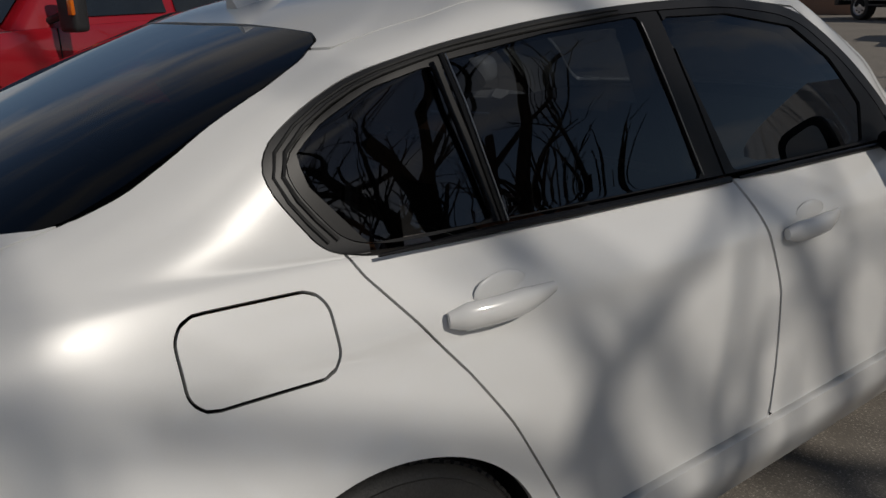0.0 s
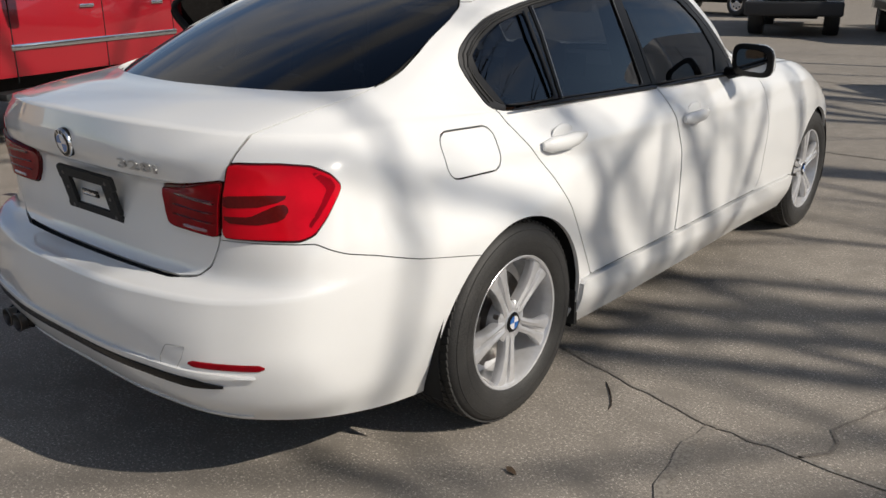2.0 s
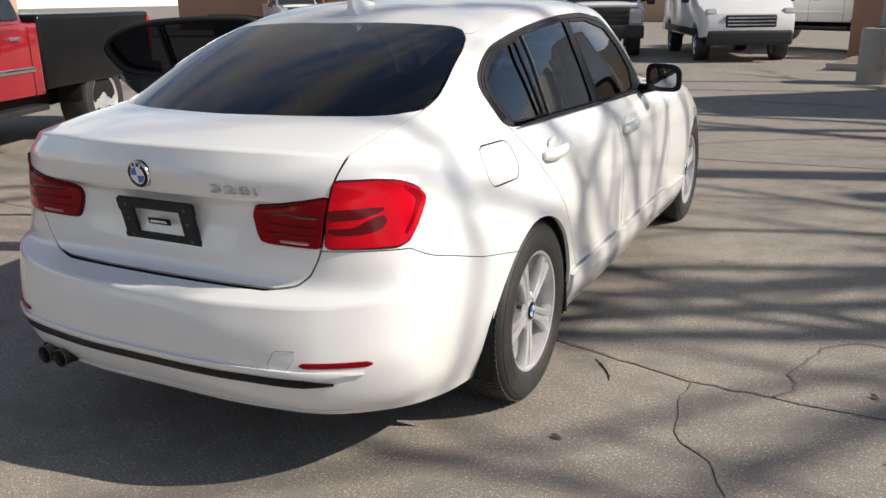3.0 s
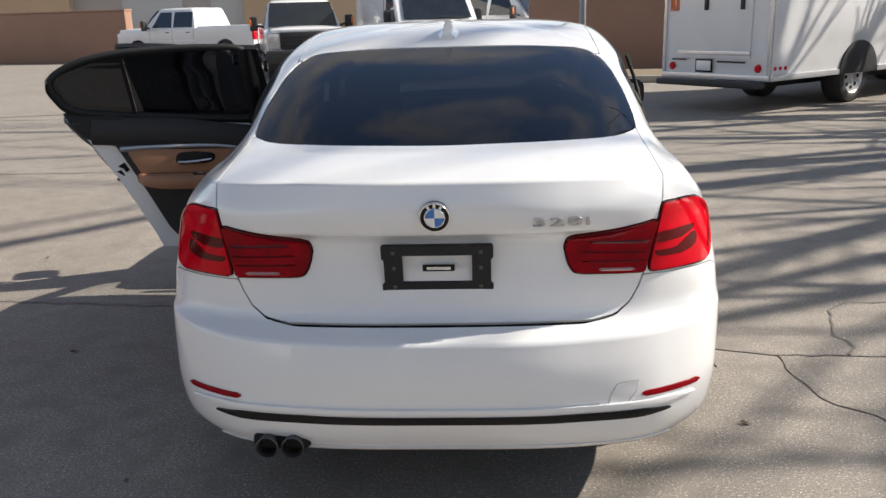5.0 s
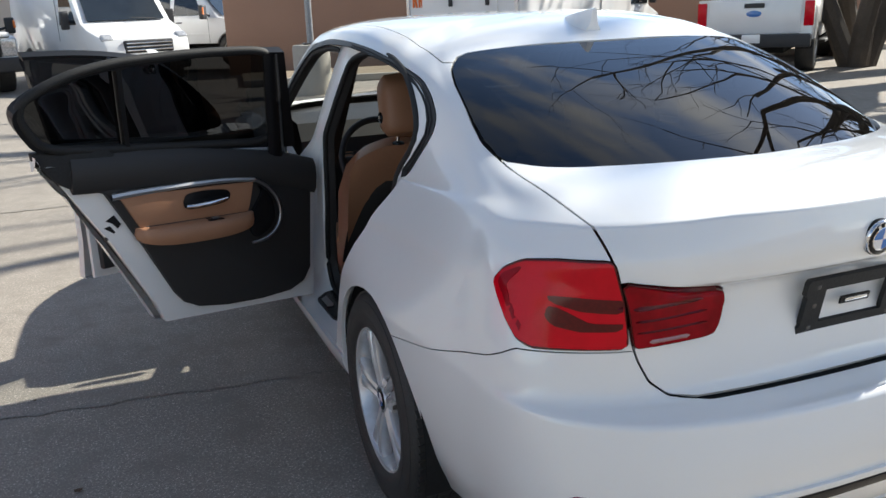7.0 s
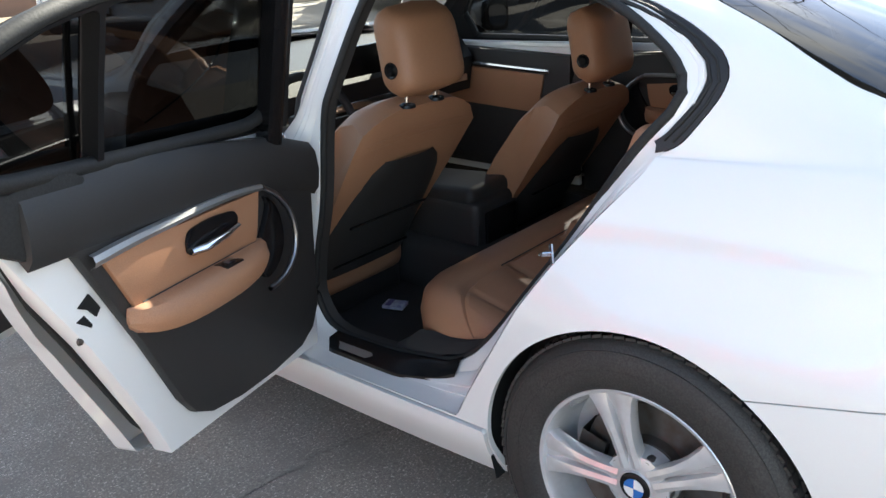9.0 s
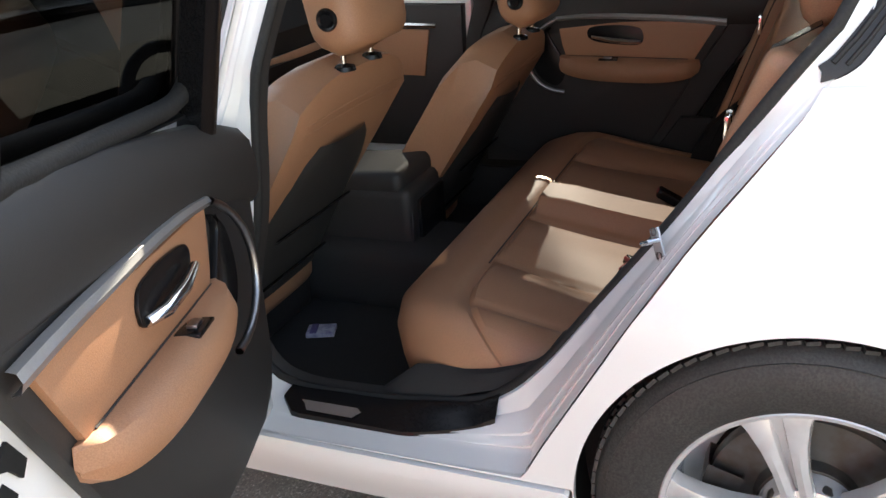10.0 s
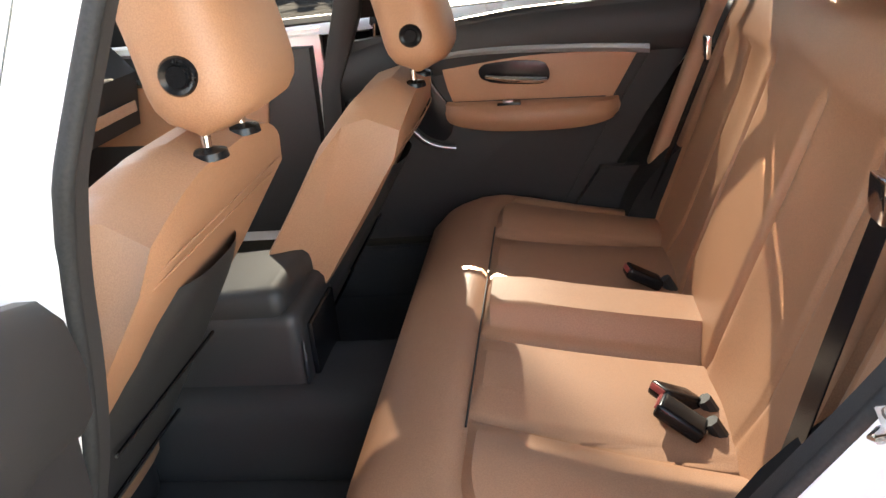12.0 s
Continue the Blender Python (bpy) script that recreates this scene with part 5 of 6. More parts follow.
# ---- seats ----
def seat_base():
    """A front seat: cushion, tan back with a black rear panel, head restraint on two posts."""
    def leaned(bm):
        for v in bm.verts:
            v.co.y += .34 * (.575 - v.co.z) if v.co.z < .575 else 0
        return bm

    seat = thing("front_seat", "tan leather front seat with a black back panel", "car seat", group="front seats")
    # origin: foot of the backrest middle
    prof = [(.0, .0), (-.06, .16), (-.125, .34), (-.165, .50), (-.155, .56), (-.115, .585), (-.075, .57), (-.045, .50), (-.005, .34), (.055, .16), (.10, .0)]
    half = [.215, .235, .255, .262, .235, .20, .20, .235, .255, .235, .215]
    rows = []
    for f in np.linspace(-1, 1, 25):
        row = []
        for (y, z), h in zip(prof, half):
            d = max(0, (abs(f) - .72) / .28)
            yy = -.035 + (y - (-.28 * z + .01)) * (1.45 if y > -.28 * z + .01 else 1.0) * (1 - .22 * d * d) + (-.28 * z + .045)
            bol = .035 * max(0, (abs(f) - .5) / .5) ** 1.3 * (1 if y > -.3 * z + .02 else 0)
            top = -.055 * max(0, (abs(f) - .35) / .65)**2 * max(0, (z - .35) / .235)
            row.append((f * h, yy + bol, z + top))
        rows.append(row)
    first, last = rows[0], rows[-1]
    mid = lambda r: tuple(np.mean(np.array(r), axis=0))
    part("backrest", leaned(grid_mesh([[mid(first)] * len(first)] + rows + [[mid(last)] * len(last)], close_u=True)), TAN, seat, "tan leather backrest")
    # black rear panel, narrowing upwards
    rows = []
    for z in np.linspace(.0, .405, 14):
        w = .240 * max(.02, 1 - (z / .430)**3.4)**.5
        y0 = -.28 * z - .028
        rows.append([(w * g, y0 - .020 * (1 - abs(g)**3) + .05 * max(0, abs(w * g) - .17) / .06 * .5, z) for g in np.linspace(-1, 1, 13)])
    part("back_panel", leaned(grid_mesh(rows)), BLACK_LEATHER, seat, "black map pocket panel")
    net = []
    for z in (.05, .20):
        net.append(tube([(g * .17, -.28 * z - .052, z) for g in np.linspace(-1, 1, 9)], .004, 6))
    part("pocket_edge", leaned(joined(*net)), BLACK_TRIM, seat, "black pocket hems")
    part("seat_cushion", cushion((.50, .52, .15), (0, .46, -.02), .03, .05, 5), TAN, seat, "tan leather seat cushion")
    part("seat_side", box((.52, .50, .12), (0, .48, -.13), .03, 3), BLACK_LEATHER, seat, "black seat base")
    for dx in (-.22, .22):
        part("seat_rail", box((.04, .60, .05), (dx, .45, -.235), .008), DARK_STEEL, seat, "steel seat rail")
    # stitched seams across the back
    for off in (.475, .497):
        part("seam", leaned(tube([(g * .235, -.28 * off - .0335 - .006 * (1 - g * g) + .012 * g * g, off - .02 * g * g) for g in np.linspace(-.95, .95, 21)], .0014, 5)), TAN, seat, "stitched seam")
    # head restraint: a leaning pad with rounded corners
    rows = []
    for f in np.linspace(0, 1, 15):
        z = .598 + .235 * f
        w = .136 * (1 - .06 * f) * (1 - .22 * max(0, (f - .72) / .28)**2) * (1 - .20 * max(0, (.22 - f) / .22)**2)
        th = .070 * math.sqrt(max(.02, 1 - (2 * f - 1)**6))
        yc = -.140 - .02 * math.cos(f * 2.6)
        rows.append([(w * math.copysign(abs(math.cos(a))**.5, math.cos(a)), yc + th * math.copysign(abs(math.sin(a))**.75, math.sin(a)), z) for a in np.linspace(0, 2 * math.pi, 32, endpoint=False)])
    ends = [[tuple(np.mean(np.array(rows[0]), axis=0) + (0, 0, -.012))] * 32], [[tuple(np.mean(np.array(rows[-1]), axis=0) + (0, 0, .008))] * 32]
    head = part("head_restraint", grid_mesh(ends[0] + rows + ends[1], close_u=True), TAN, seat, "tan leather head restraint")
    for dx in (-.062, .062):
        part("restraint_post", tube([(dx, -.140, .556), (dx, -.142, .63)], .0068, 10), CHROME, seat, "chrome post")
        b = lathe([(.026, 0), (.024, .009), (.010, .013), (.007, .014)], 20, axis="z")
        bmesh.ops.translate(b, vec=(dx, -.140, .560), verts=b.verts)
        part("post_collar", b, BLACK_TRIM, seat, "black post collar")
    for sx in (-1, 1):
        b = lathe([(0, .008), (.012, .008), (.0135, .004), (.020, .007), (.023, .003), (.023, -.02)], 24)
        part("tilt_button", b, BLACK_TRIM, head, "round black button", turn=pose(sx * .131, -.155, .672) @ (Matrix.Scale(1, 4) if sx > 0 else pose(0, 0, 0, 0, 0, 180)))
    return seat


seat_left = seat_base()
seat_left.matrix_basis = pose(-.390, 1.078, .376)
copy_thing(seat_left, pose(.370, .940, .300))

# rear bench
bench = thing("rear_bench", "tan leather rear bench seat with stitched pads", "car seat")
rows = []
xs = np.linspace(-.695, .695, 211)
for x in xs:
    e = max(0, (abs(x) - .60) / .095)
    outer = math.sqrt(max(0, 1 - e * e))
    hump = .042 * (1 - min(1, max(0, (abs(x) - .055) / .036)))           # between the two seating wells
    well = .012 * math.exp(-((abs(x) - .27) / .15)**4) - hump
    turn_in = .24 * (1 - math.sqrt(max(0, 1 - max(0, (abs(x) - .49) / .21)**2)))
    row = []
    for y, z, q in ((.20, .30, 0), (.22, .428, 1), (.30, .441, 1), (.40, .456, 1), (.50, .473, 1), (.58, .489, 1), (.645, .502, .8), (.66, .495, 0), (.675, .507, 0), (.70, .511, 0),
                    (.745, .508, 0), (.790, .495, 0), (.820, .466, 0), (.834, .42, 0), (.826, .36, 0), (.80, .27, 0)):
        fan = .365 + .16 * max(0, .62 - y)
        groove = .016 * math.exp(-((abs(x) - .115) / .011)**2) + .013 * math.exp(-((abs(x) - fan) / .009)**2) + .006 * math.exp(-((abs(x) - .585) / .010)**2)
        puff = .016 * abs(math.sin(math.pi * (abs(x) - .115) / max(.1, fan - .115))) if .115 < abs(x) < fan else .012 * math.sin(math.pi * (abs(x) - fan) / max(.02, .585 - fan)) if fan < abs(x) < .585 else 0
        zz = z - (well + groove - puff) * q
        row.append((x, .2 + (y - .2) * (1 - turn_in / .6), .25 + (zz - .25) * (.55 + .45 * outer)))
    rows.append(row)
part("bench_cushion", grid_mesh(rows), TAN, bench, "tan leather cushion")
part("cushion_seam", tube([(x, .662, .5035) for x in np.linspace(-.40, .40, 30)], .0018, 5), BLACK_LEATHER, bench, "seam across the cushion")
rows = []
for x in np.linspace(-.68, .68, 161):
    e = max(0, (abs(x) - .58) / .10)
    outer = math.sqrt(max(0, 1 - e * e))
    well = .022 * math.exp(-((abs(x) - .36) / .17)**4)
    groove = .020 * math.exp(-((abs(x) - .145) / .010)**2) + .020 * math.exp(-((abs(x) - .545) / .010)**2) + .010 * math.exp(-((abs(x) - .36) / .007)**2)
    row = []
    for z, y, q in ((.43, .285, 0), (.50, .268, 1), (.60, .232, 1), (.70, .196, 1), (.80, .160, 1), (.88, .131, .6), (.895, .122, 0), (.91, .120, 0), (.97, .092, 0), (1.005, .06, 0), (1.015, .02, 0), (1.0, -.03, 0)):
        row.append((x, y - (well + groove) * q - .03 * (1 - outer), z))
    rows.append(row)
part("bench_back", grid_mesh(rows), TAN, bench, "tan leather backrest")
for hx in (-.36, 0, .36):
    part("rear_restraint", cushion((.25 if hx else .20, .10, .13), (hx, .035, 1.085), .01, .035, 4, turn=Matrix.Rotation(radians(-14), 4, "X")), TAN, bench, "tan head restraint")
for s in (1, -1):
    part("side_bolster", cushion((.07, .12, .56), (s * .665, .155, .74), .006, .025, 4, turn=Matrix.Rotation(radians(20), 4, "X")), TAN, bench, "tan side bolster")


def strap(points, width, nm, label, mat=None):
    """A flat belt along points; width runs across the car."""
    pts = [Vector(p) for p in points]
    rows = []
    for i, p in enumerate(pts):
        d = (pts[min(i + 1, len(pts) - 1)] - pts[max(i - 1, 0)]).normalized()
        side = d.cross(Vector((0, 1, .35))).normalized() * width / 2
        up = side.cross(d).normalized() * .0012
        rows.append([p - side + up, p + side + up, p + side - up, p - side - up])
    return part(nm, grid_mesh([[tuple(v) for v in r] for r in rows], close_u=True), mat or BLACK_TRIM, belt_now, label)


for s in (1, -1):
    belt_now = thing("seat_belt", "black seat belt hanging over the rear backrest", "seat belt", group="rear seat belts")
    strap([(s * .50, .045, 1.03), (s * .50, .115, .99), (s * .505, .150, .905), (s * .52, .185, .80), (s * .54, .225, .68), (s * .56, .262, .57), (s * .575, .29, .50)], .046, "webbing", "black belt webbing")
    part("tongue", box((.05, .012, .05), (s * .512, .175, .86), .004), CHROME, belt_now, "bright belt tongue")
for bx, tilt in ((-.275, 30), (-.335, -20), (.17, 8)):
    buckle = thing("belt_buckle", "black belt buckle with a red button on the rear bench", "buckle", group="belt buckles")
    m = pose(bx, .352, .468, 30, 0, tilt)
    part("buckle_body", box((.044, .078, .024), (0, 0, 0), .008, 3), BLACK_TRIM, buckle, "black plastic body", turn=m)
    part("buckle_button", box((.030, .008, .010), (0, .038, .003), .002), material("buckle_red", (.30, .05, .045), .45, grain=.1, scale=100), buckle, "red release button", turn=m)
    part("buckle_stalk", tube([(bx, .31, .462), (bx, .28, .41)], .012, 8), BLACK_LEATHER, buckle, "black stalk")
card = thing("small_card_box", "small printed white and violet packet on the carpet", "packet", at=pose(-.305, 1.185, .200, 0, 0, 20))
part("card", box((.055, .075, .012), (0, 0, .006), .002), material("card_white", (.55, .54, .6), .5, spots=(60, (.2, .17, .35), .8)), card, "white and violet print")
part("card_strip", box((.05, .018, .002), (0, .018, .0135), .0005), material("card_violet", (.16, .12, .3), .5, grain=.3, scale=200), card, "violet strip")

# ---- the yard ----
GROUND = material("worn_pavement", (0.375, 0.335, 0.288), 0.9, spots=(0.6, (0.27, 0.243, 0.212), 0.95), grain=0.42, scale=170, bump=0.32, vary=0.6, specks=True)
ground_bm = bmesh.new()
bmesh.ops.create_grid(ground_bm, x_segments=2, y_segments=2, size=400)
tagged(part("ground", ground_bm, GROUND), "sunlit grey concrete yard with stains and cracks", "ground", kind="structure")
CRACK = material("tar_filled_crack", (0.30, 0.268, 0.23), 0.88, spots=(5, (0.27, 0.255, 0.23), 0.95), grain=0.4, scale=120)
FINE_CRACK = material("open_crack", (0.225, 0.20, 0.173), 0.95, grain=0.4, scale=150)


def crack(points, width, mat, label, rough=.02, seed=1):
    """A crack or joint as a ragged band just above the pavement."""
    rng = random.Random(seed)
    pts = [Vector((*p, .004)) for p in points]
    fine = []
    for a, b in zip(pts, pts[1:]):
        n = max(2, int((b - a).length / .06))
        fine += [a.lerp(b, i / n) for i in range(n)]
    fine.append(pts[-1])
    rows = []
    for i, p in enumerate(fine):
        d = (fine[min(i + 1, len(fine) - 1)] - fine[max(i - 1, 0)]).normalized()
        s = Vector((-d.y, d.x, 0))
        c = p + s * rng.uniform(-rough, rough) * .6
        w = width * rng.uniform(.55, 1.25) / 2
        rows.append([tuple(c - s * w), tuple(c + s * w)])
    tagged(part("pavement_crack", grid_mesh(rows), mat), label, "crack", group="pavement cracks", kind="structure")


crack([(.30, .66), (.75, .53), (1.08, .43), (1.41, .345), (2.02, .32), (3.0, .40), (5.0, .2)], .020, CRACK, "dark filled crack across the grey pavement", seed=3)
crack([(1.41, .34), (1.40, .12), (1.43, -.06), (1.60, -.26), (1.75, -.9), (1.7, -1.8)], .055, CRACK, "dark filled crack branching over the pavement", seed=4)
crack([(1.68, .33), (1.75, .42), (1.72, .56), (1.76, .70), (1.81, .89), (1.95, 1.0), (2.2, 1.02)], .012, FINE_CRACK, "fine open crack in the pavement", seed=5)
crack([(-7, 1.45), (-4, 1.30), (-2.27, 1.15), (-.83, .98), (.3, .66)], .024, CRACK, "dark filled joint in the shaded pavement", seed=6)
crack([(-12, 6.4), (-5, 5.2), (1.0, 5.0), (8, 5.6), (14, 6.4)], .05, CRACK, "long dark joint across the yard", seed=7)
crack([(-20, 11.5), (-8, 10.2), (2, 9.4)], .06, CRACK, "long dark joint across the yard", seed=8)
crack([(2.4, -.6), (2.9, .3), (3.2, 1.6), (3.9, 2.6)], .012, FINE_CRACK, "fine open crack in the pavement", seed=9)
TWIG = material("dry_twig", (.05, .035, .025), .8, grain=.3, scale=80)
twig = tagged(part("twig", tube([(.992, .395, .002), (1.03, .35, .004), (1.065, .30, .003), (1.09, .255, .003), (1.095, .225, .002)], [.0015, .0028, .0028, .0025, .0015], 6), TWIG), "thin dry brown twig lying on the pavement", "twig")
rng = random.Random(11)
LEAF = material("dry_leaf", (.11, .07, .04), .8, grain=.4, scale=60)
for k in range(26):
    lx, ly = rng.uniform(-3.2, 3.6), rng.uniform(-2.2, 4.5)
    if k == 0:
        lx, ly = 1.06, -.28
    if abs(lx) < 1.0 and -1.2 < ly < 3.7:
        continue
    r = rng.uniform(.010, .022)
    rows = [[(-r, 0, .004), (-r * .3, r * .5, .010), (r * .4, r * .4, .006), (r, .1 * r, .012)], [(-r, -.002, .004), (-r * .3, -r * .5, .007), (r * .4, -r * .5, .013), (r, 0, .012)]]
    tagged(part("dead_leaf", grid_mesh(rows), LEAF, turn=pose(lx, ly, 0, 0, 0, rng.uniform(0, 360))), "small curled brown dead leaf on the pavement", "leaf", group="dead leaves")

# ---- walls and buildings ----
# one stucco in two tones: shade put into the brown, sunlight into the tan
STUCCO = material("brown_shaded_stucco", (.36, .215, .15), .9, spots=(1.2, (.31, .18, .125), .7), grain=.15, scale=160, bump=.35)
STUCCO_SUN = material("tan_sunlit_stucco", (.52, .37, .24), .9, spots=(.8, (.45, .31, .2), .6), grain=.12, scale=120, bump=.3)
GREY_WALL = material("grey_wall", (.42, .38, .35), .9, spots=(.5, (.36, .33, .31), .6), grain=.1, scale=90, bump=.2)
BLUE_BAND = material("blue_fascia", (.05, .10, .32), .5, spots=(2, (.04, .08, .26), .5))
CONCRETE = material("cast_concrete", (.42, .39, .34), .9, spots=(6, (.33, .30, .26), .7), grain=.25, scale=140, bump=.3)
DIRT = material("tan_verge", (.34, .27, .19), .95, spots=(3, (.25, .19, .12), .8), grain=.4, scale=40, bump=.6)


def wall_between(name, a, b, height, thick, mat, label):
    """A capped wall along a line on the ground."""
    a, b = Vector((*a, 0)), Vector((*b, 0))
    d = b - a
    m = Matrix.Translation((a + b) / 2) @ Matrix.Rotation(math.atan2(d.y, d.x), 4, "Z")
    w = tagged(part(name, box((d.length, thick, height), (0, 0, height / 2), .03, 2), mat, turn=m), label, "wall", kind="structure")
    part("wall_cap", box((d.length + .06, thick + .06, .07), (0, 0, height + .037), .02, 2), mat, w)
    return w


wall_between("wall_yard", (1.35, 18.75), (22, 15.6), 1.80, .35, STUCCO, "stucco yard wall in a brown shaded tone")
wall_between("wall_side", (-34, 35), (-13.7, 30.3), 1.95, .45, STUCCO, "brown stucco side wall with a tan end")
tagged(part("verge", box((16, 2.6, .10), (0, 0, .05), .03), DIRT, turn=pose(9.2, 15.3, 0, 0, 0, -8)), "tan dry earth verge along the wall", "verge", kind="structure")
tagged(part("kerb", box((16, .16, .14), (0, 0, .07), .02), CONCRETE, turn=pose(9.0, 13.9, 0, 0, 0, -8)), "pale concrete kerb by the verge", "kerb", kind="structure")
tagged(part("verge_side", box((9, 4, .10), (0, 0, .05), .03), DIRT, turn=pose(-25, 27.5, 0, 0, 0, 12)), "tan dry earth verge behind a kerb", "verge", kind="structure")

hall = thing("warehouse", "long tan and grey building with a blue fascia", "building", at=pose(-8, 46, 0, 0, 0, 3))
part("wall", box((70, 12, 7), (0, 6, 3.5), .05), GREY_WALL, hall, "grey rendered wall")
for px, pw in ((-17.5, 5.0), (-2, 6.5), (16, 8)):
    part("bay", box((pw, .6, 5.2), (px, -.25, 2.6), .04), STUCCO_SUN, hall, "tan rendered bay")
part("fascia", box((16, .25, .8), (-8, -.5, 4.2), .04), BLUE_BAND, hall, "blue fascia band")
for dx in (-10.5, -5.5, 6, 10):
    part("roller_door", box((3.4, .12, 3.4), (dx, -.02, 1.7), .02), material("roller_door", (.5, .5, .48), .6, grain=.1, scale=30), hall, "pale roller door")
for j, hx in enumerate((-26, -31, 24, 29)):
    part("window", box((1.8, .1, 1.3), (hx, -.02, 2.6), .02), BLACK_TRIM, hall, "dark window")
side_hall = thing("yard_building", "tan rendered building across the yard", "building", at=pose(-52, 8, 0, 0, 0, 90))
part("wall", box((60, 10, 5.5), (0, 5, 2.75), .05), STUCCO_SUN, side_hall, "tan rendered wall")
for hx in (-16, -9, -2, 5, 12):
    part("window", box((2.2, .1, 1.4), (hx, -.02, 2.2), .02), BLACK_TRIM, side_hall, "dark window")
back_hall = thing("office_building", "pale rendered office building behind the yard", "building", at=pose(4, -38, 0, 0, 0, 180))
part("wall", box((60, 10, 6.5), (0, 5, 3.25), .05), STUCCO_SUN, back_hall, "tan rendered wall")
for hx in np.linspace(-24, 24, 9):
    part("window", box((2.4, .1, 1.6), (hx, -.02, 2.4), .02), BLACK_TRIM, back_hall, "dark window")

post = thing("lamp_post", "grey steel lamp post on a round concrete footing", "lamp post", at=pose(1.97, 12.7, 0))
part("footing", lathe([(0, 0), (.33, 0), (.33, .82), (.31, .86), (0, .87)], 36, axis="z"), CONCRETE, post, "round stained concrete footing")
part("pole", tube([(0, 0, .86), (0, 0, 7.5)], [.062, .045], 14), material("galvanised", (.32, .33, .34), .5, metal=.6, grain=.2, scale=30), post, "grey steel pole")
part("base_plate", box((.26, .26, .025), (0, 0, .88), .004), DARK_STEEL, post, "steel base plate")
part("lamp_head", box((.35, .7, .14), (0, -.4, 7.5), .03), SATIN_TRIM, post, "grey lamp head")

# ---- vehicles round the yard ----
VAN_WHITE = material("fleet_white", (.78, .78, .78), .32, coat=.7, spots=(1.5, (.70, .69, .67), .5), vary=.08)
RED_PAINT = material("red_paint", (.33, .009, .018), .25, coat=1.0, spots=(1.2, (.36, .01, .018), .4))
AUTO_GLASS = material("dark_glass", (.02, .025, .03), .04, spec=.9, grain=.2, scale=3)
LAMP_CLEAR = material("headlamp", (.6, .6, .6), .1, metal=.3, coat=1.0, grain=.4, scale=40)
PLASTIC = material("grey_bumper", (.03, .03, .032), .5, grain=.3, scale=90)
AMBER = material("amber_lens", (.75, .16, .01), .15, coat=.6, grain=.1, scale=50)


def road_wheel(parent, x, y, r, width, side, steel=None):
    w = part("wheel", lathe([(0, .03), (.05, .035), (.11, .01), (r * .58, .02), (r * .62, .045), (r * .64, .05), (r * .64, -width)], 32), steel or ALLOY, parent, "steel wheel",
             turn=pose(x, y, r) @ (Matrix.Scale(1, 4) if side > 0 else pose(0, 0, 0, 0, 0, 180)))
    part("tyre", lathe([(r * .62, .04), (r * .7, .062), (r * .85, .06), (r * .96, .045), (r, .01), (r, -width + .03), (r * .94, -width - .01), (r * .62, -width)], 40), TYRE, w, "black tyre")
    for k in range(8):
        a = k * math.pi / 4
        b = lathe([(0, .028), (.028, .026), (.03, .0)], 10)
        bmesh.ops.translate(b, vec=(0, r * .42 * math.cos(a), r * .42 * math.sin(a)), verts=b.verts)
        part("wheel_hole", b, DARK, w)


def cab_rows(y0, y1, z0, z1, w0, w1, front_in, back_in):
    """A greenhouse: four corners at the belt, drawn in towards the roof, with a domed top."""
    rows = []
    for f in (0, .5, .9, .98, 1.0):
        z = z0 + (z1 - z0) * (f if f < 1 else 1.0)
        g = min(1, f) ** 1.1
        w = w0 + (w1 - w0) * g - (.05 if f > .95 else 0) - (.06 if f == 1.0 else 0)
        a, b = y0 - front_in * g - (.08 if f == 1.0 else 0), y1 + back_in * g + (.08 if f == 1.0 else 0)
        ring = []
        for sx, sy in ((1, 1), (1, -1), (-1, -1), (-1, 1)):
            cx, cy = sx * w, a if sy > 0 else b
            r = .10
            turn_a = {(1, 1): 0, (1, -1): -90, (-1, -1): 180, (-1, 1): 90}[sx, sy]
            for q in (90, 45, 0):
                t = radians(turn_a + q)
                ring.append((cx - sx * r + r * math.cos(t), cy - sy * r + r * math.sin(t), z))
        rows.append(ring)
    top = np.mean(np.array(rows[-1]), axis=0)
    rows.append([(top[0] + (p[0] - top[0]) * .5, top[1] + (p[1] - top[1]) * .5, z1 + .02) for p in rows[-1]])
    rows.append([(top[0], top[1], z1 + .025)] * len(rows[0]))
    return rows


def sheet(points, depth, mat, nm, own, label=""):
    """A pane or patch given by its corners, with a little thickness."""
    p = [Vector(q) for q in points]
    n = (p[1] - p[0]).cross(p[-1] - p[0]).normalized() * depth
    bm = bmesh.new()
    a, b = [bm.verts.new(q) for q in p], [bm.verts.new(q + n) for q in p]
    bm.faces.new(a[::-1])
    bm.faces.new(b)
    for i in range(len(p)):
        bm.faces.new((a[i], a[(i + 1) % len(p)], b[(i + 1) % len(p)], b[i]))
    bmesh.ops.recalc_face_normals(bm, faces=bm.faces[:])
    return part(nm, bm, mat, own, label, smooth=False)


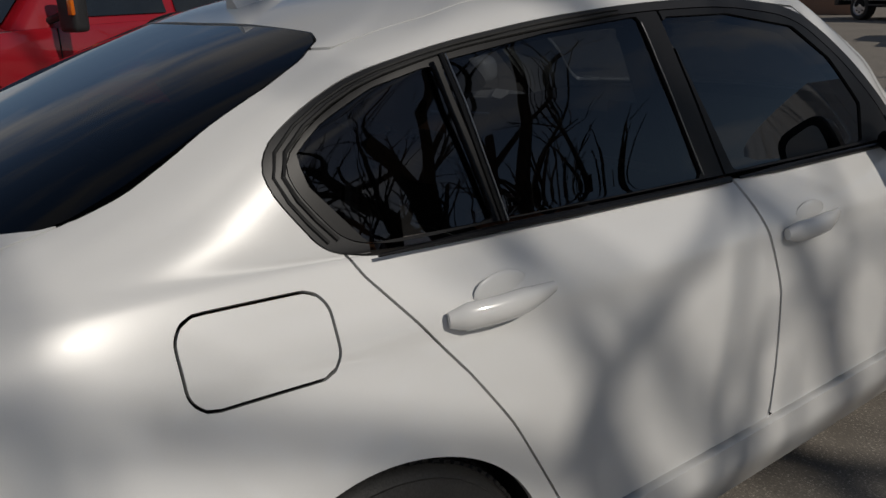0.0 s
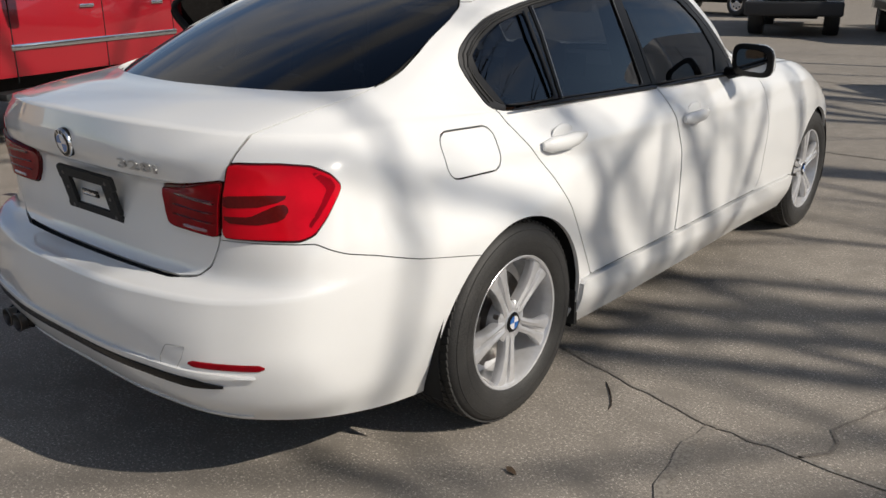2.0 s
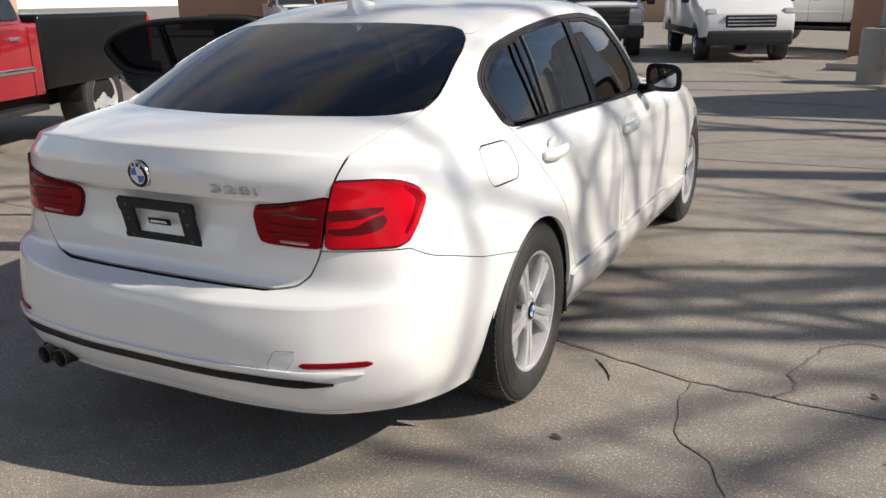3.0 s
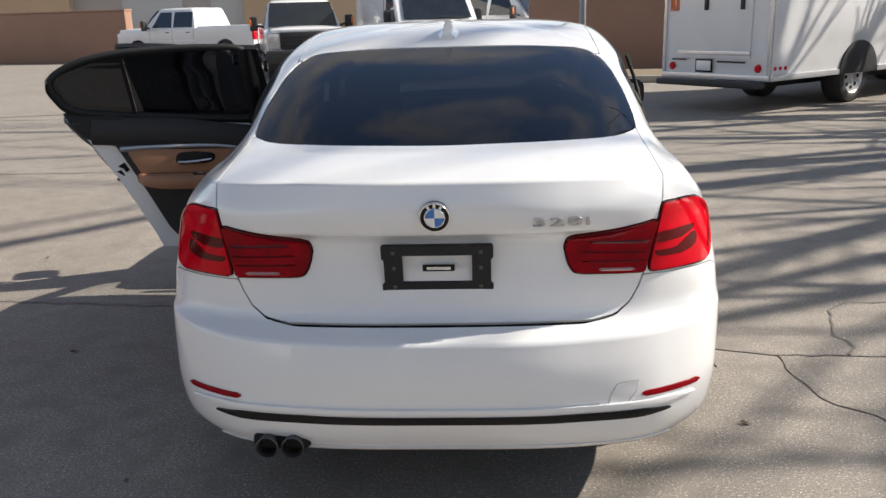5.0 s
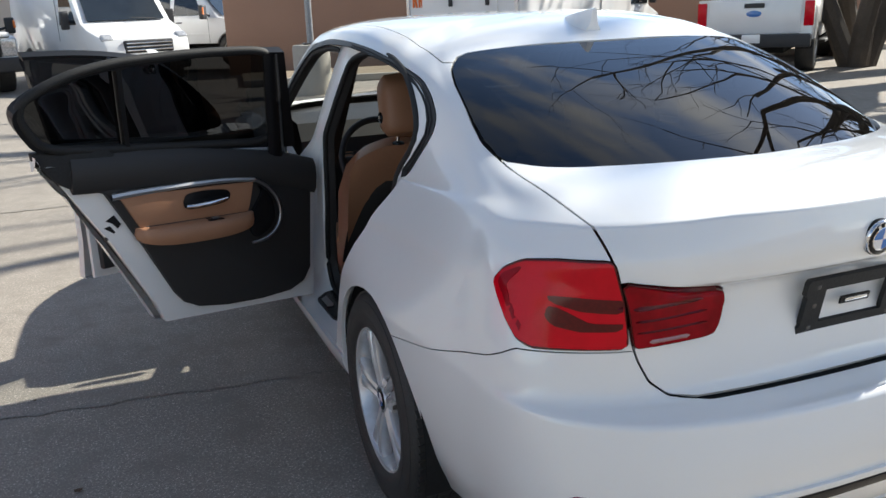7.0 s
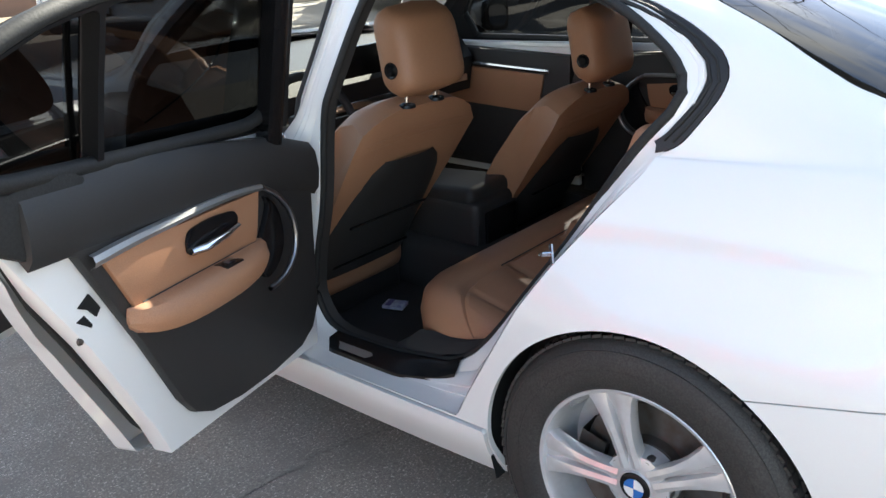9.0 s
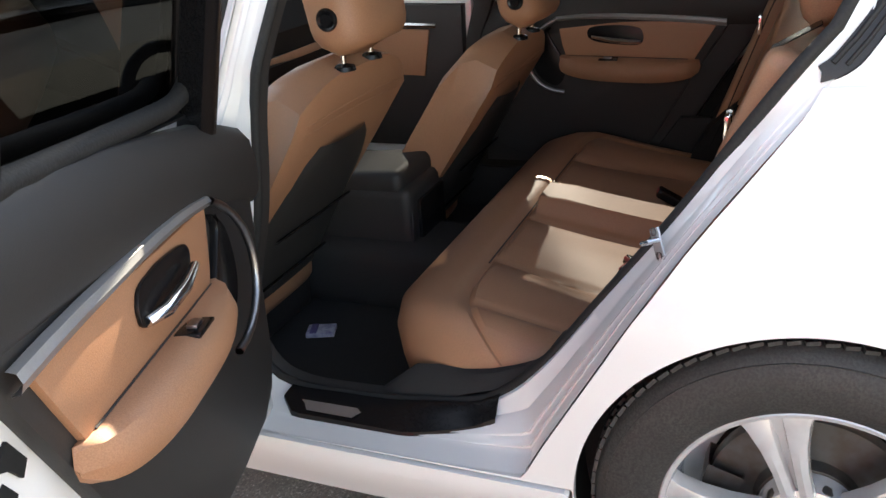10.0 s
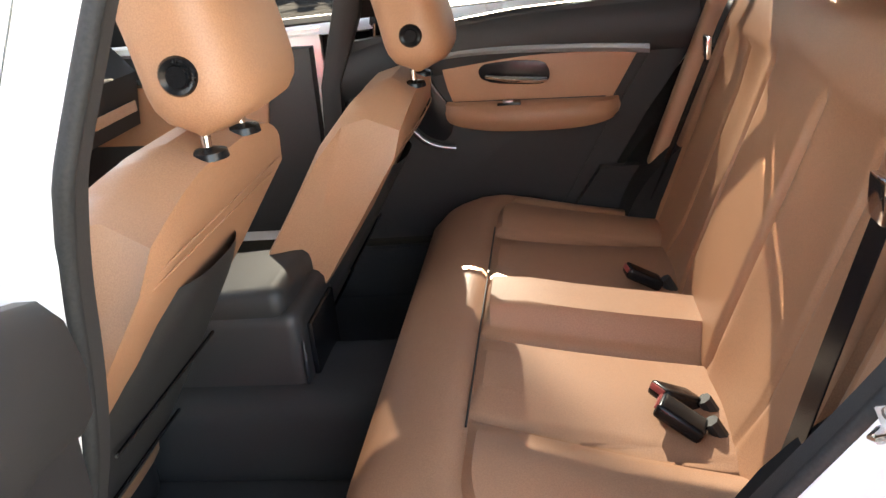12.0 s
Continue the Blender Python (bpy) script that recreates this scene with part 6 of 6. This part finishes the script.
def pickup(label, paint, at, bumper=None, group="", bed_mat=None, crew=True, grille=None):
    """A full-size pickup, nose towards +y, its wheels on the ground, the origin under the front axle."""
    car = thing("pickup_truck", label, "pickup truck", at=at, group=group)
    back = -3.95
    out = [(.93, .62), (.97, .80), (.95, 1.08), (.80, 1.17), (-.45, 1.24), (-2.75, 1.27), (-2.78, 1.27),
                        (-2.80, 1.33) if bed_mat is None else (-2.80, 1.27), (-5.15, 1.33) if bed_mat is None else (-2.80, .60), (-5.18, .62) if bed_mat is None else (-2.80, .58)]
    bottom = []
    for wy in ((back, 0.0) if bed_mat is None else (0.0,)):
        bottom += [(wy + .47 * math.cos(a), .42 + .47 * math.sin(a)) for a in np.linspace(math.pi - .4, .4, 14)]
    body = part("body", prism(out + bottom, 1.96, .045, "yz", -.98), paint, car)
    part("bonnet", cushion((1.72, 1.25, .10), (0, .30, 1.20), .05, .04, 4), paint, car)
    c_back = -2.70 if crew else -1.7
    part("cab", grid_mesh(cab_rows(-.30, c_back, 1.22, 1.93, .96, .76, .72, .20), close_u=True), paint, car)
    part("windscreen", grid_mesh([[(x * .86, -.305 - .02, 1.27), (x * .82, -.66, 1.62), (x * .76, -.93, 1.86)] for x in (-1, -.5, 0, .5, 1)]), AUTO_GLASS, car, "dark windscreen",
         turn=pose(0, .03, .012))
    for s in (1, -1):
        for y0, y1 in ((-.75, -1.62), (-1.72, -2.55)) if crew else ((-.75, -1.6),):
            sheet([(s * .955, y0, 1.30), (s * .955, y1, 1.30), (s * .80, y1 + .02, 1.80), (s * .80, y0 - .32 if y0 > -1 else y0, 1.80)], .015 * s, AUTO_GLASS, "side_window", car, "dark side window")
            part("door_handle", box((.03, .17, .03), (s * .985, y1 + .16, 1.13), .008), CHROME if paint is RED_PAINT else PLASTIC, car, "door handle")
            part("door_seam", box((.006, .008, .66), (s * .981, y0 + (.12 if y0 > -1 else .06), .90)), DARK, car, "dark door seam")
        part("door_seam", box((.006, .008, .66), (s * .981, -2.62, .90)), DARK, car, "dark door seam")
        part("wing_mirror", box((.20, .12, .34), (s * 1.20, -.62, 1.37), .04, 3), PLASTIC, car, "black towing mirror")
        part("mirror_arm", tube([(s * .94, -.60, 1.28), (s * 1.12, -.62, 1.33)], .028, 8), PLASTIC, car, "black mirror arm")
        part("mirror_lamp", box((.05, .03, .17), (s * 1.28, -.555, 1.40), .012), AMBER, car, "amber marker lamp")
        part("headlamp", box((.30, .10, .36), (s * .80, .935, .95), .03, 3), LAMP_CLEAR, car, "clear headlamp")
        part("tail_lamp", box((.16, .08, .42), (s * .90, -5.15, 1.07), .02), RED_LENS, car, "red tail lamp")
        part("side_moulding", box((.03, 2.05, .05), (s * .985, -1.62, .84), .012), CHROME if paint is RED_PAINT else paint, car, "side moulding")
        part("running_board", box((.18, 2.3, .06), (s * .93, -1.6, .47), .02), PLASTIC, car, "black running board")
        for wy in (0, back):
            road_wheel(car, s * .90, wy, .42, .26, s)
    part("grille", box((1.30, .10, .40), (0, .945, .96), .03), PLASTIC if grille is None else grille, car, "dark grille")
    for gz in (.86, .96, 1.06):
        part("grille_bar", box((1.24, .04, .045), (0, 1.0, gz), .012), SATIN_TRIM if grille is None else CHROME, car, "grille bar")
    part("front_bumper", box((2.0, .24, .30), (0, 1.03, .60), .05, 3), bumper or PLASTIC, car, "front bumper")
    part("rear_bumper", box((1.95, .22, .22), (0, -5.30, .62), .03), PLASTIC if bumper is None else bumper, car, "rear bumper")
    part("tailgate", box((1.55, .05, .58), (0, -5.19, 1.02), .02), paint if bed_mat is None else bed_mat, car, "tailgate")
    part("tailgate_grip", box((.34, .02, .08), (0, -5.222, 1.22), .01), PLASTIC, car, "dark tailgate handle")
    part("gate_badge", prism([(.13 * math.cos(a), 1.08 + .055 * math.sin(a)) for a in np.linspace(0, 6.283, 24, endpoint=False)], -.015, .003, "xz", -5.213), BLUE, car, "plain blue oval badge")
    part("number_panel", box((.31, .02, .15), (0, -5.415, .66), .006), BADGE_WHITE, car, "plain pale number panel")
    part("chassis", box((1.0, 5.6, .20), (0, -2.1, .48), .02), DARK, car, "dark underbody")
    if bed_mat is not None:
        part("utility_bed", box((1.95, 2.35, .72), (0, -4.0, .98), .05, 3), bed_mat, car, "black bed")
    for s in (1, -1):
        for wy in (0, back):
            part("wheel_house", box((.30, .86, .42), (s * .78, wy, .62), .05), DARK, car, "dark wheel housing")
    return car


pickup("red pickup truck with black towing mirrors and chrome side strips", RED_PAINT, pose(-5.33, .01, 0, 0, 0, 200), bed_mat=BLACK_TRIM)
pickup("white pickup truck with a black grille facing the yard", VAN_WHITE, pose(-4.25, 18.1, 0, 0, 0, 196))
pickup("white crew-cab pickup parked beside the brown wall", VAN_WHITE, pose(-11.6, 27.6, 0, 0, 0, 66))
pickup("white pickup truck with a blue oval badge on its tailgate", VAN_WHITE, pose(13.3, 13.25, 0, 0, 0, -50))
pickup("white high-riding pickup behind the yard wall", VAN_WHITE, pose(2.2, 20.3, .12, 0, 0, 232))


def van(label, at):
    """A tall delivery van, nose towards +y, the origin under the front axle."""
    car = thing("delivery_van", label, "van", at=at)
    top = [(.86, .55), (.90, .80), (.80, 1.02), (.25, 1.22), (-.10, 1.36), (-.75, 2.20), (-1.05, 2.42), (-1.6, 2.50), (-4.55, 2.50), (-4.62, 2.40), (-4.66, .50)]
    bottom = []
    for wy in (-3.5, 0.0):
        bottom += [(wy + .43 * math.cos(a), .38 + .43 * math.sin(a)) for a in np.linspace(math.pi - .3, .3, 14)]
    body = prism(top + bottom, 2.02, .05, "yz", -1.01)
    for v in body.verts:
        if v.co.z > 1.15:
            v.co.x *= 1 - .10 * (v.co.z - 1.15) / 1.3
        if v.co.y > .3:
            v.co.x *= 1 - .12 * (v.co.y - .3) / .6
    part("body", body, VAN_WHITE, car)
    sheet([(-.84, -.10 + .03, 1.40), (.84, -.10 + .03, 1.40), (.76, -.74 + .03, 2.20), (-.76, -.74 + .03, 2.20)], .02, AUTO_GLASS, "windscreen", car, "dark windscreen")
    for s in (1, -1):
        sheet([(s * 1.0, -.28, 1.33), (s * 1.0, -1.25, 1.33), (s * .945, -1.25, 1.98), (s * .945, -.72, 1.98)], .02 * s, AUTO_GLASS, "side_window", car, "dark side window")
        part("headlamp", box((.24, .20, .24), (s * .80, .68, .98), .05, 3, turn=Matrix.Rotation(radians(-30), 4, "X")), LAMP_CLEAR, car, "clear headlamp")
        part("wing_mirror", box((.16, .12, .36), (s * 1.16, -.45, 1.42), .04, 3), PLASTIC, car, "black wing mirror")
        part("side_rub", box((.02, 4.2, .16), (s * 1.005, -2.0, .62), .006), PLASTIC, car, "grey rubbing strip")
        part("door_seam", box((.008, .01, 1.5), (s * .985, -1.40, 1.3)), DARK, car, "dark door seam")
        for wy in (0, -3.5):
            road_wheel(car, s * .92, wy, .36, .22, s)
            part("wheel_house", box((.25, .8, .4), (s * .78, wy, .58), .05), DARK, car, "dark wheel housing")
    part("grille", box((1.05, .10, .26), (0, .865, .86), .04, 3), PLASTIC, car, "dark grille")
    for gz in (.79, .86, .93):
        part("grille_bar", box((.98, .04, .03), (0, .915, gz), .01), CHROME, car, "grille bar")
    part("front_bumper", box((1.75, .22, .30), (0, .83, .52), .06, 3), PLASTIC, car, "grey front bumper")
    part("wiper", tube([(-.6, .0, 1.41), (-.05, -.03, 1.44)], .012, 6), PLASTIC, car, "black wiper")
    part("roof_edge", box((1.6, 3.4, .03), (0, -2.9, 2.512), .01), VAN_WHITE, car, "ribbed roof")
    return car


van("tall white delivery van parked nose to the yard", pose(-.85, 17.35, 0, 0, 0, 201))


def cutaway(at):
    """A service truck: a white box body behind a van cab, nose towards +y, origin under the box's rear right corner."""
    car = thing("box_truck", "white box-body service truck with rear cargo doors", "box truck", at=at)
    part("box_body", box((2.15, 5.0, 2.35), (-1.075, 2.5, .45 + 1.175), .02, 2), VAN_WHITE, car)
    for nm, sz, c in (("corner_rail", (.06, .06, 2.35), (-.03, .0, 1.625)), ("corner_rail", (.06, .06, 2.35), (-2.12, .0, 1.625)), ("sill_rail", (2.15, .06, .08), (-1.075, -.005, .49)), ("side_rail", (.05, 5.0, .08), (.0, 2.5, .49))):
        part(nm, box(sz, c, .01), ALLOY, car, "thin metal edge")
    part("cargo_door", box((1.45, .03, 1.75), (-1.10, -.012, 1.62), .008), VAN_WHITE, car, "white cargo door")
    part("drop_panel", box((1.45, .03, .06), (-1.10, -.014, .82), .006), ALLOY, car, "metal bar")
    for sx in (-.55, -1.25):
        part("door_lock", box((.06, .05, .20), (sx, -.04, 1.52), .01), PLASTIC, car, "black door lock")
        part("lock_plate", box((.13, .02, .13), (sx - .03, -.03, 1.72), .01), ALLOY, car, "metal lock plate")
    for sx in (-.22, -1.93):
        b = lathe([(0, .03), (.05, .025), (.06, 0)], 20, axis="z")
        bmesh.ops.transform(b, matrix=Matrix.Translation((sx, -.01, .62)) @ Matrix.Rotation(radians(90), 4, "X"), verts=b.verts)
        part("tail_lamp", b, RED_LENS, car, "round red tail lamp")
    for q in range(3):
        part("side_marker", box((.02, .05, .05), (.0, .10 + .12 * q, .62), .006), RED_LENS, car, "small red marker")
    part("number_panel", box((.34, .02, .19), (-1.25, -.03, .64), .006), BLACK_TRIM, car, "plain dark number panel")
    part("number_face", box((.29, .01, .14), (-1.25, -.043, .64), .003), BADGE_WHITE, car, "plain pale number face")
    part("notice_line", box((.55, .006, .025), (-.72, -.03, .70)), PLASTIC, car, "dark bar of small print")
    part("notice_line", box((.30, .006, .02), (-1.78, -.03, .72)), PLASTIC, car, "dark bar of small print")
    ORANGE = material("orange_decal", (.75, .16, .02), .5, grain=.1, scale=60)
    for q, ox in enumerate((-1.98, -1.86)):
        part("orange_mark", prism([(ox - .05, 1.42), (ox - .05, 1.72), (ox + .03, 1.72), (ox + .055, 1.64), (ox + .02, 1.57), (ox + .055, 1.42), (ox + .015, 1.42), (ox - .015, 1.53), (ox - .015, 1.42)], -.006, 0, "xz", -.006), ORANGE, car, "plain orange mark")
    fleet = bpy.data.curves.new("fleet_number", "FONT")
    fleet.body, fleet.size, fleet.extrude = "56", .12, .002
    src = new("fleet_number_source", fleet)
    me = bpy.data.meshes.new_from_object(src.evaluated_get(bpy.context.evaluated_depsgraph_get()))
    bpy.data.objects.remove(src)
    me.materials.append(PLASTIC)
    ob = new("fleet_number", me)
    ob.parent, ob.matrix_basis = car, pose(-.34, -.008, 1.62, 90)
    ob["label"] = "small dark fleet number"
    part("side_door", box((.03, .85, 1.95), (.008, 3.75, 1.52), .008), VAN_WHITE, car, "white side door")
    part("side_door_seam", box((.006, .012, 1.95), (.026, 3.31, 1.52)), PLASTIC, car, "dark seam")
    part("side_door_lock", box((.04, .07, .20), (.035, 3.47, 1.55), .01), PLASTIC, car, "black lock")
    part("door_plate", box((.02, .14, .16), (.03, 3.45, 1.80), .01), ALLOY, car, "metal plate")
    part("wheel_arch", prism([(2.2 + .52 * math.cos(a), .45 + .48 * math.sin(a)) for a in np.linspace(0, math.pi, 20)], .05, .01, "yz", -.015), PLASTIC, car, "dark wheel arch")
    for s, wx in ((1, -.10), (-1, -2.05)):
        road_wheel(car, wx, 2.2, .39, .30, s)
        road_wheel(car, wx, 6.35, .39, .24, s)
    part("step_bumper", box((2.0, .22, .09), (-1.075, -.12, .40), .02), PLASTIC, car, "black step bumper")
    part("chassis", box((.9, 5.6, .25), (-1.075, 3.4, .42), .02), DARK, car, "dark chassis")
    cab = [(4.0, .45), (4.95, .45)] + [(5.35 + .46 * math.cos(a), .42 + .46 * math.sin(a)) for a in np.linspace(math.pi, 0, 12)] + [(6.2, .55), (6.25, .95), (6.1, 1.12), (5.45, 1.28), (4.95, 1.95), (4.75, 2.05), (4.0, 2.05)]
    b = prism([(y + 1.0, z) for y, z in cab], 1.95, .05, "yz", -2.05)
    part("cab", b, VAN_WHITE, car, "white van cab")
    for s, cx in ((1, -.10), (-1, -2.05)):
        sheet([(cx + s * .006, 5.25, 1.32), (cx + s * .006, 6.28, 1.32), (cx + s * .006, 5.95, 1.85), (cx + s * .006, 5.25, 1.88)], .012 * s, AUTO_GLASS, "side_window", car, "dark side window")
        part("wing_mirror", box((.14, .12, .36), (cx + s * .22, 6.05, 1.50), .04, 3), PLASTIC, car, "black wing mirror")
        part("mirror_arm", tube([(cx, 6.05, 1.35), (cx + s * .2, 6.05, 1.45)], .02, 8), PLASTIC, car, "black mirror arm")
    sheet([(-.22, 6.43, 1.33), (-1.93, 6.43, 1.33), (-1.85, 5.99, 1.92), (-.30, 5.99, 1.92)], -.02, AUTO_GLASS, "windscreen", car, "dark windscreen")
    part("front_bumper", box((1.9, .18, .22), (-1.075, 7.27, .55), .04, 3), CHROME, car, "bright front bumper")
    return car


cutaway(pose(4.08, 8.76, 0, 0, 0, math.degrees(math.atan2(-.79, .61))) @ Matrix.Diagonal((.87, 1, 1, 1)))
far_truck = pickup("white work truck with a grey grille far across the yard", VAN_WHITE, pose(-22.1, 30.0, 0, 0, 0, 226))

# ---- bare trees beside the yard: their limbs shade the car and the pavement ----
BARK = material("grey_bark", (.10, .08, .062), .9, spots=(8, (.065, .052, .04), .7), grain=.3, scale=60, bump=.6)


def bare_tree(at, height, seed, stems=3, girth=.019, fine=True, label="leafless multi-stemmed tree with grey bark"):
    """A winter tree: stems that fork into limbs, branches and twigs."""
    rng = random.Random(seed)
    tree = thing("bare_tree", label, "tree", at=pose(*at), group="bare trees")
    pieces = {"trunk": [], "limb": [], "branch": []}

    def grow(p, d, length, radius, level):
        n = 5 if level < 3 else 4
        pts, rad, q = [p], [radius], p
        for i in range(n):
            d = (d + Vector((rng.uniform(-1, 1), rng.uniform(-1, 1), rng.uniform(-.4, .7))) * (.13 + .05 * level)).normalized()
            q = q + d * length / n
            pts.append(q)
            rad.append(max(.006, radius * (1 - .5 * (i + 1) / n)))
        kind = "trunk" if level == 0 else "limb" if level < 3 else "branch"
        if fine or level < 4:
            pieces[kind].append((pts, rad, 9 if level < 2 else 6 if level < 3 else 4))
        if level >= 4 or radius < .012:
            return
        for k in range(rng.choice((2, 2, 3))):
            i = rng.randint(2, n)
            side = Vector((rng.uniform(-1, 1), rng.uniform(-1, 1), rng.uniform(-.1, .6))).normalized()
            grow(pts[i], (d * .75 + side * .75).normalized(), length * rng.uniform(.55, .82), rad[i] * rng.uniform(.6, .85), level + 1)

    for k in range(stems):
        a = 2 * math.pi * k / stems + rng.uniform(-.5, .5)
        lean = Vector((math.cos(a) * .35, math.sin(a) * .35, 1)).normalized()
        grow(Vector((math.cos(a) * .12, math.sin(a) * .12, -.05)), lean, height * .36, height * girth, 0)
    for kind, made in pieces.items():
        if kind == "branch":
            ob = part("twigs", joined(*[tube(p, r, s) for p, r, s in made]) if len(made) < 2 else fast_tubes(made), BARK, tree, "thin bare twigs")
            ob["kind"] = "stuff"
        else:
            for p, r, s in made:
                part(kind, tube(p, r, s), BARK, tree)
    return tree


def fast_tubes(made):
    """Many thin bars in one bmesh, without any slow operators."""
    verts, faces = [], []
    for pts, rad, sides in made:
        base = len(verts)
        for i, p in enumerate(pts):
            d = (pts[min(i + 1, len(pts) - 1)] - pts[max(i - 1, 0)]).normalized()
            s = d.cross(Vector((.3, .2, 1)))
            s = s.normalized() if s.length > .05 else Vector((1, 0, 0))
            w = s.cross(d)
            for k in range(sides):
                a = 2 * math.pi * k / sides
                verts.append(p + rad[i] * (math.cos(a) * s + math.sin(a) * w))
        for i in range(len(pts) - 1):
            for k in range(sides):
                a, b = base + i * sides + k, base + i * sides + (k + 1) % sides
                faces.append((a, b, b + sides, a + sides))
    bm = bmesh.new()
    vs = [bm.verts.new(v) for v in verts]
    for f in faces:
        bm.faces.new([vs[i] for i in f])
    return bm


bare_tree((11.6, 2.9, 0), 13.5, 5, 3, fine=False)
bare_tree((13.2, 7.4, 0), 13.5, 8, 3)
bare_tree((14.0, 12.2, 0), 12.0, 21, 3, fine=False)
bare_tree((12.0, 10.0, 0), 11.0, 13, 3, fine=False)
bare_tree((16.0, 5.2, 0), 15.0, 17, 3, fine=False)
bare_tree((13.0, -2.6, 0), 12.5, 34, 3)
bare_tree((14.0, 8.7, 0), 25.0, 41, 4, .013)
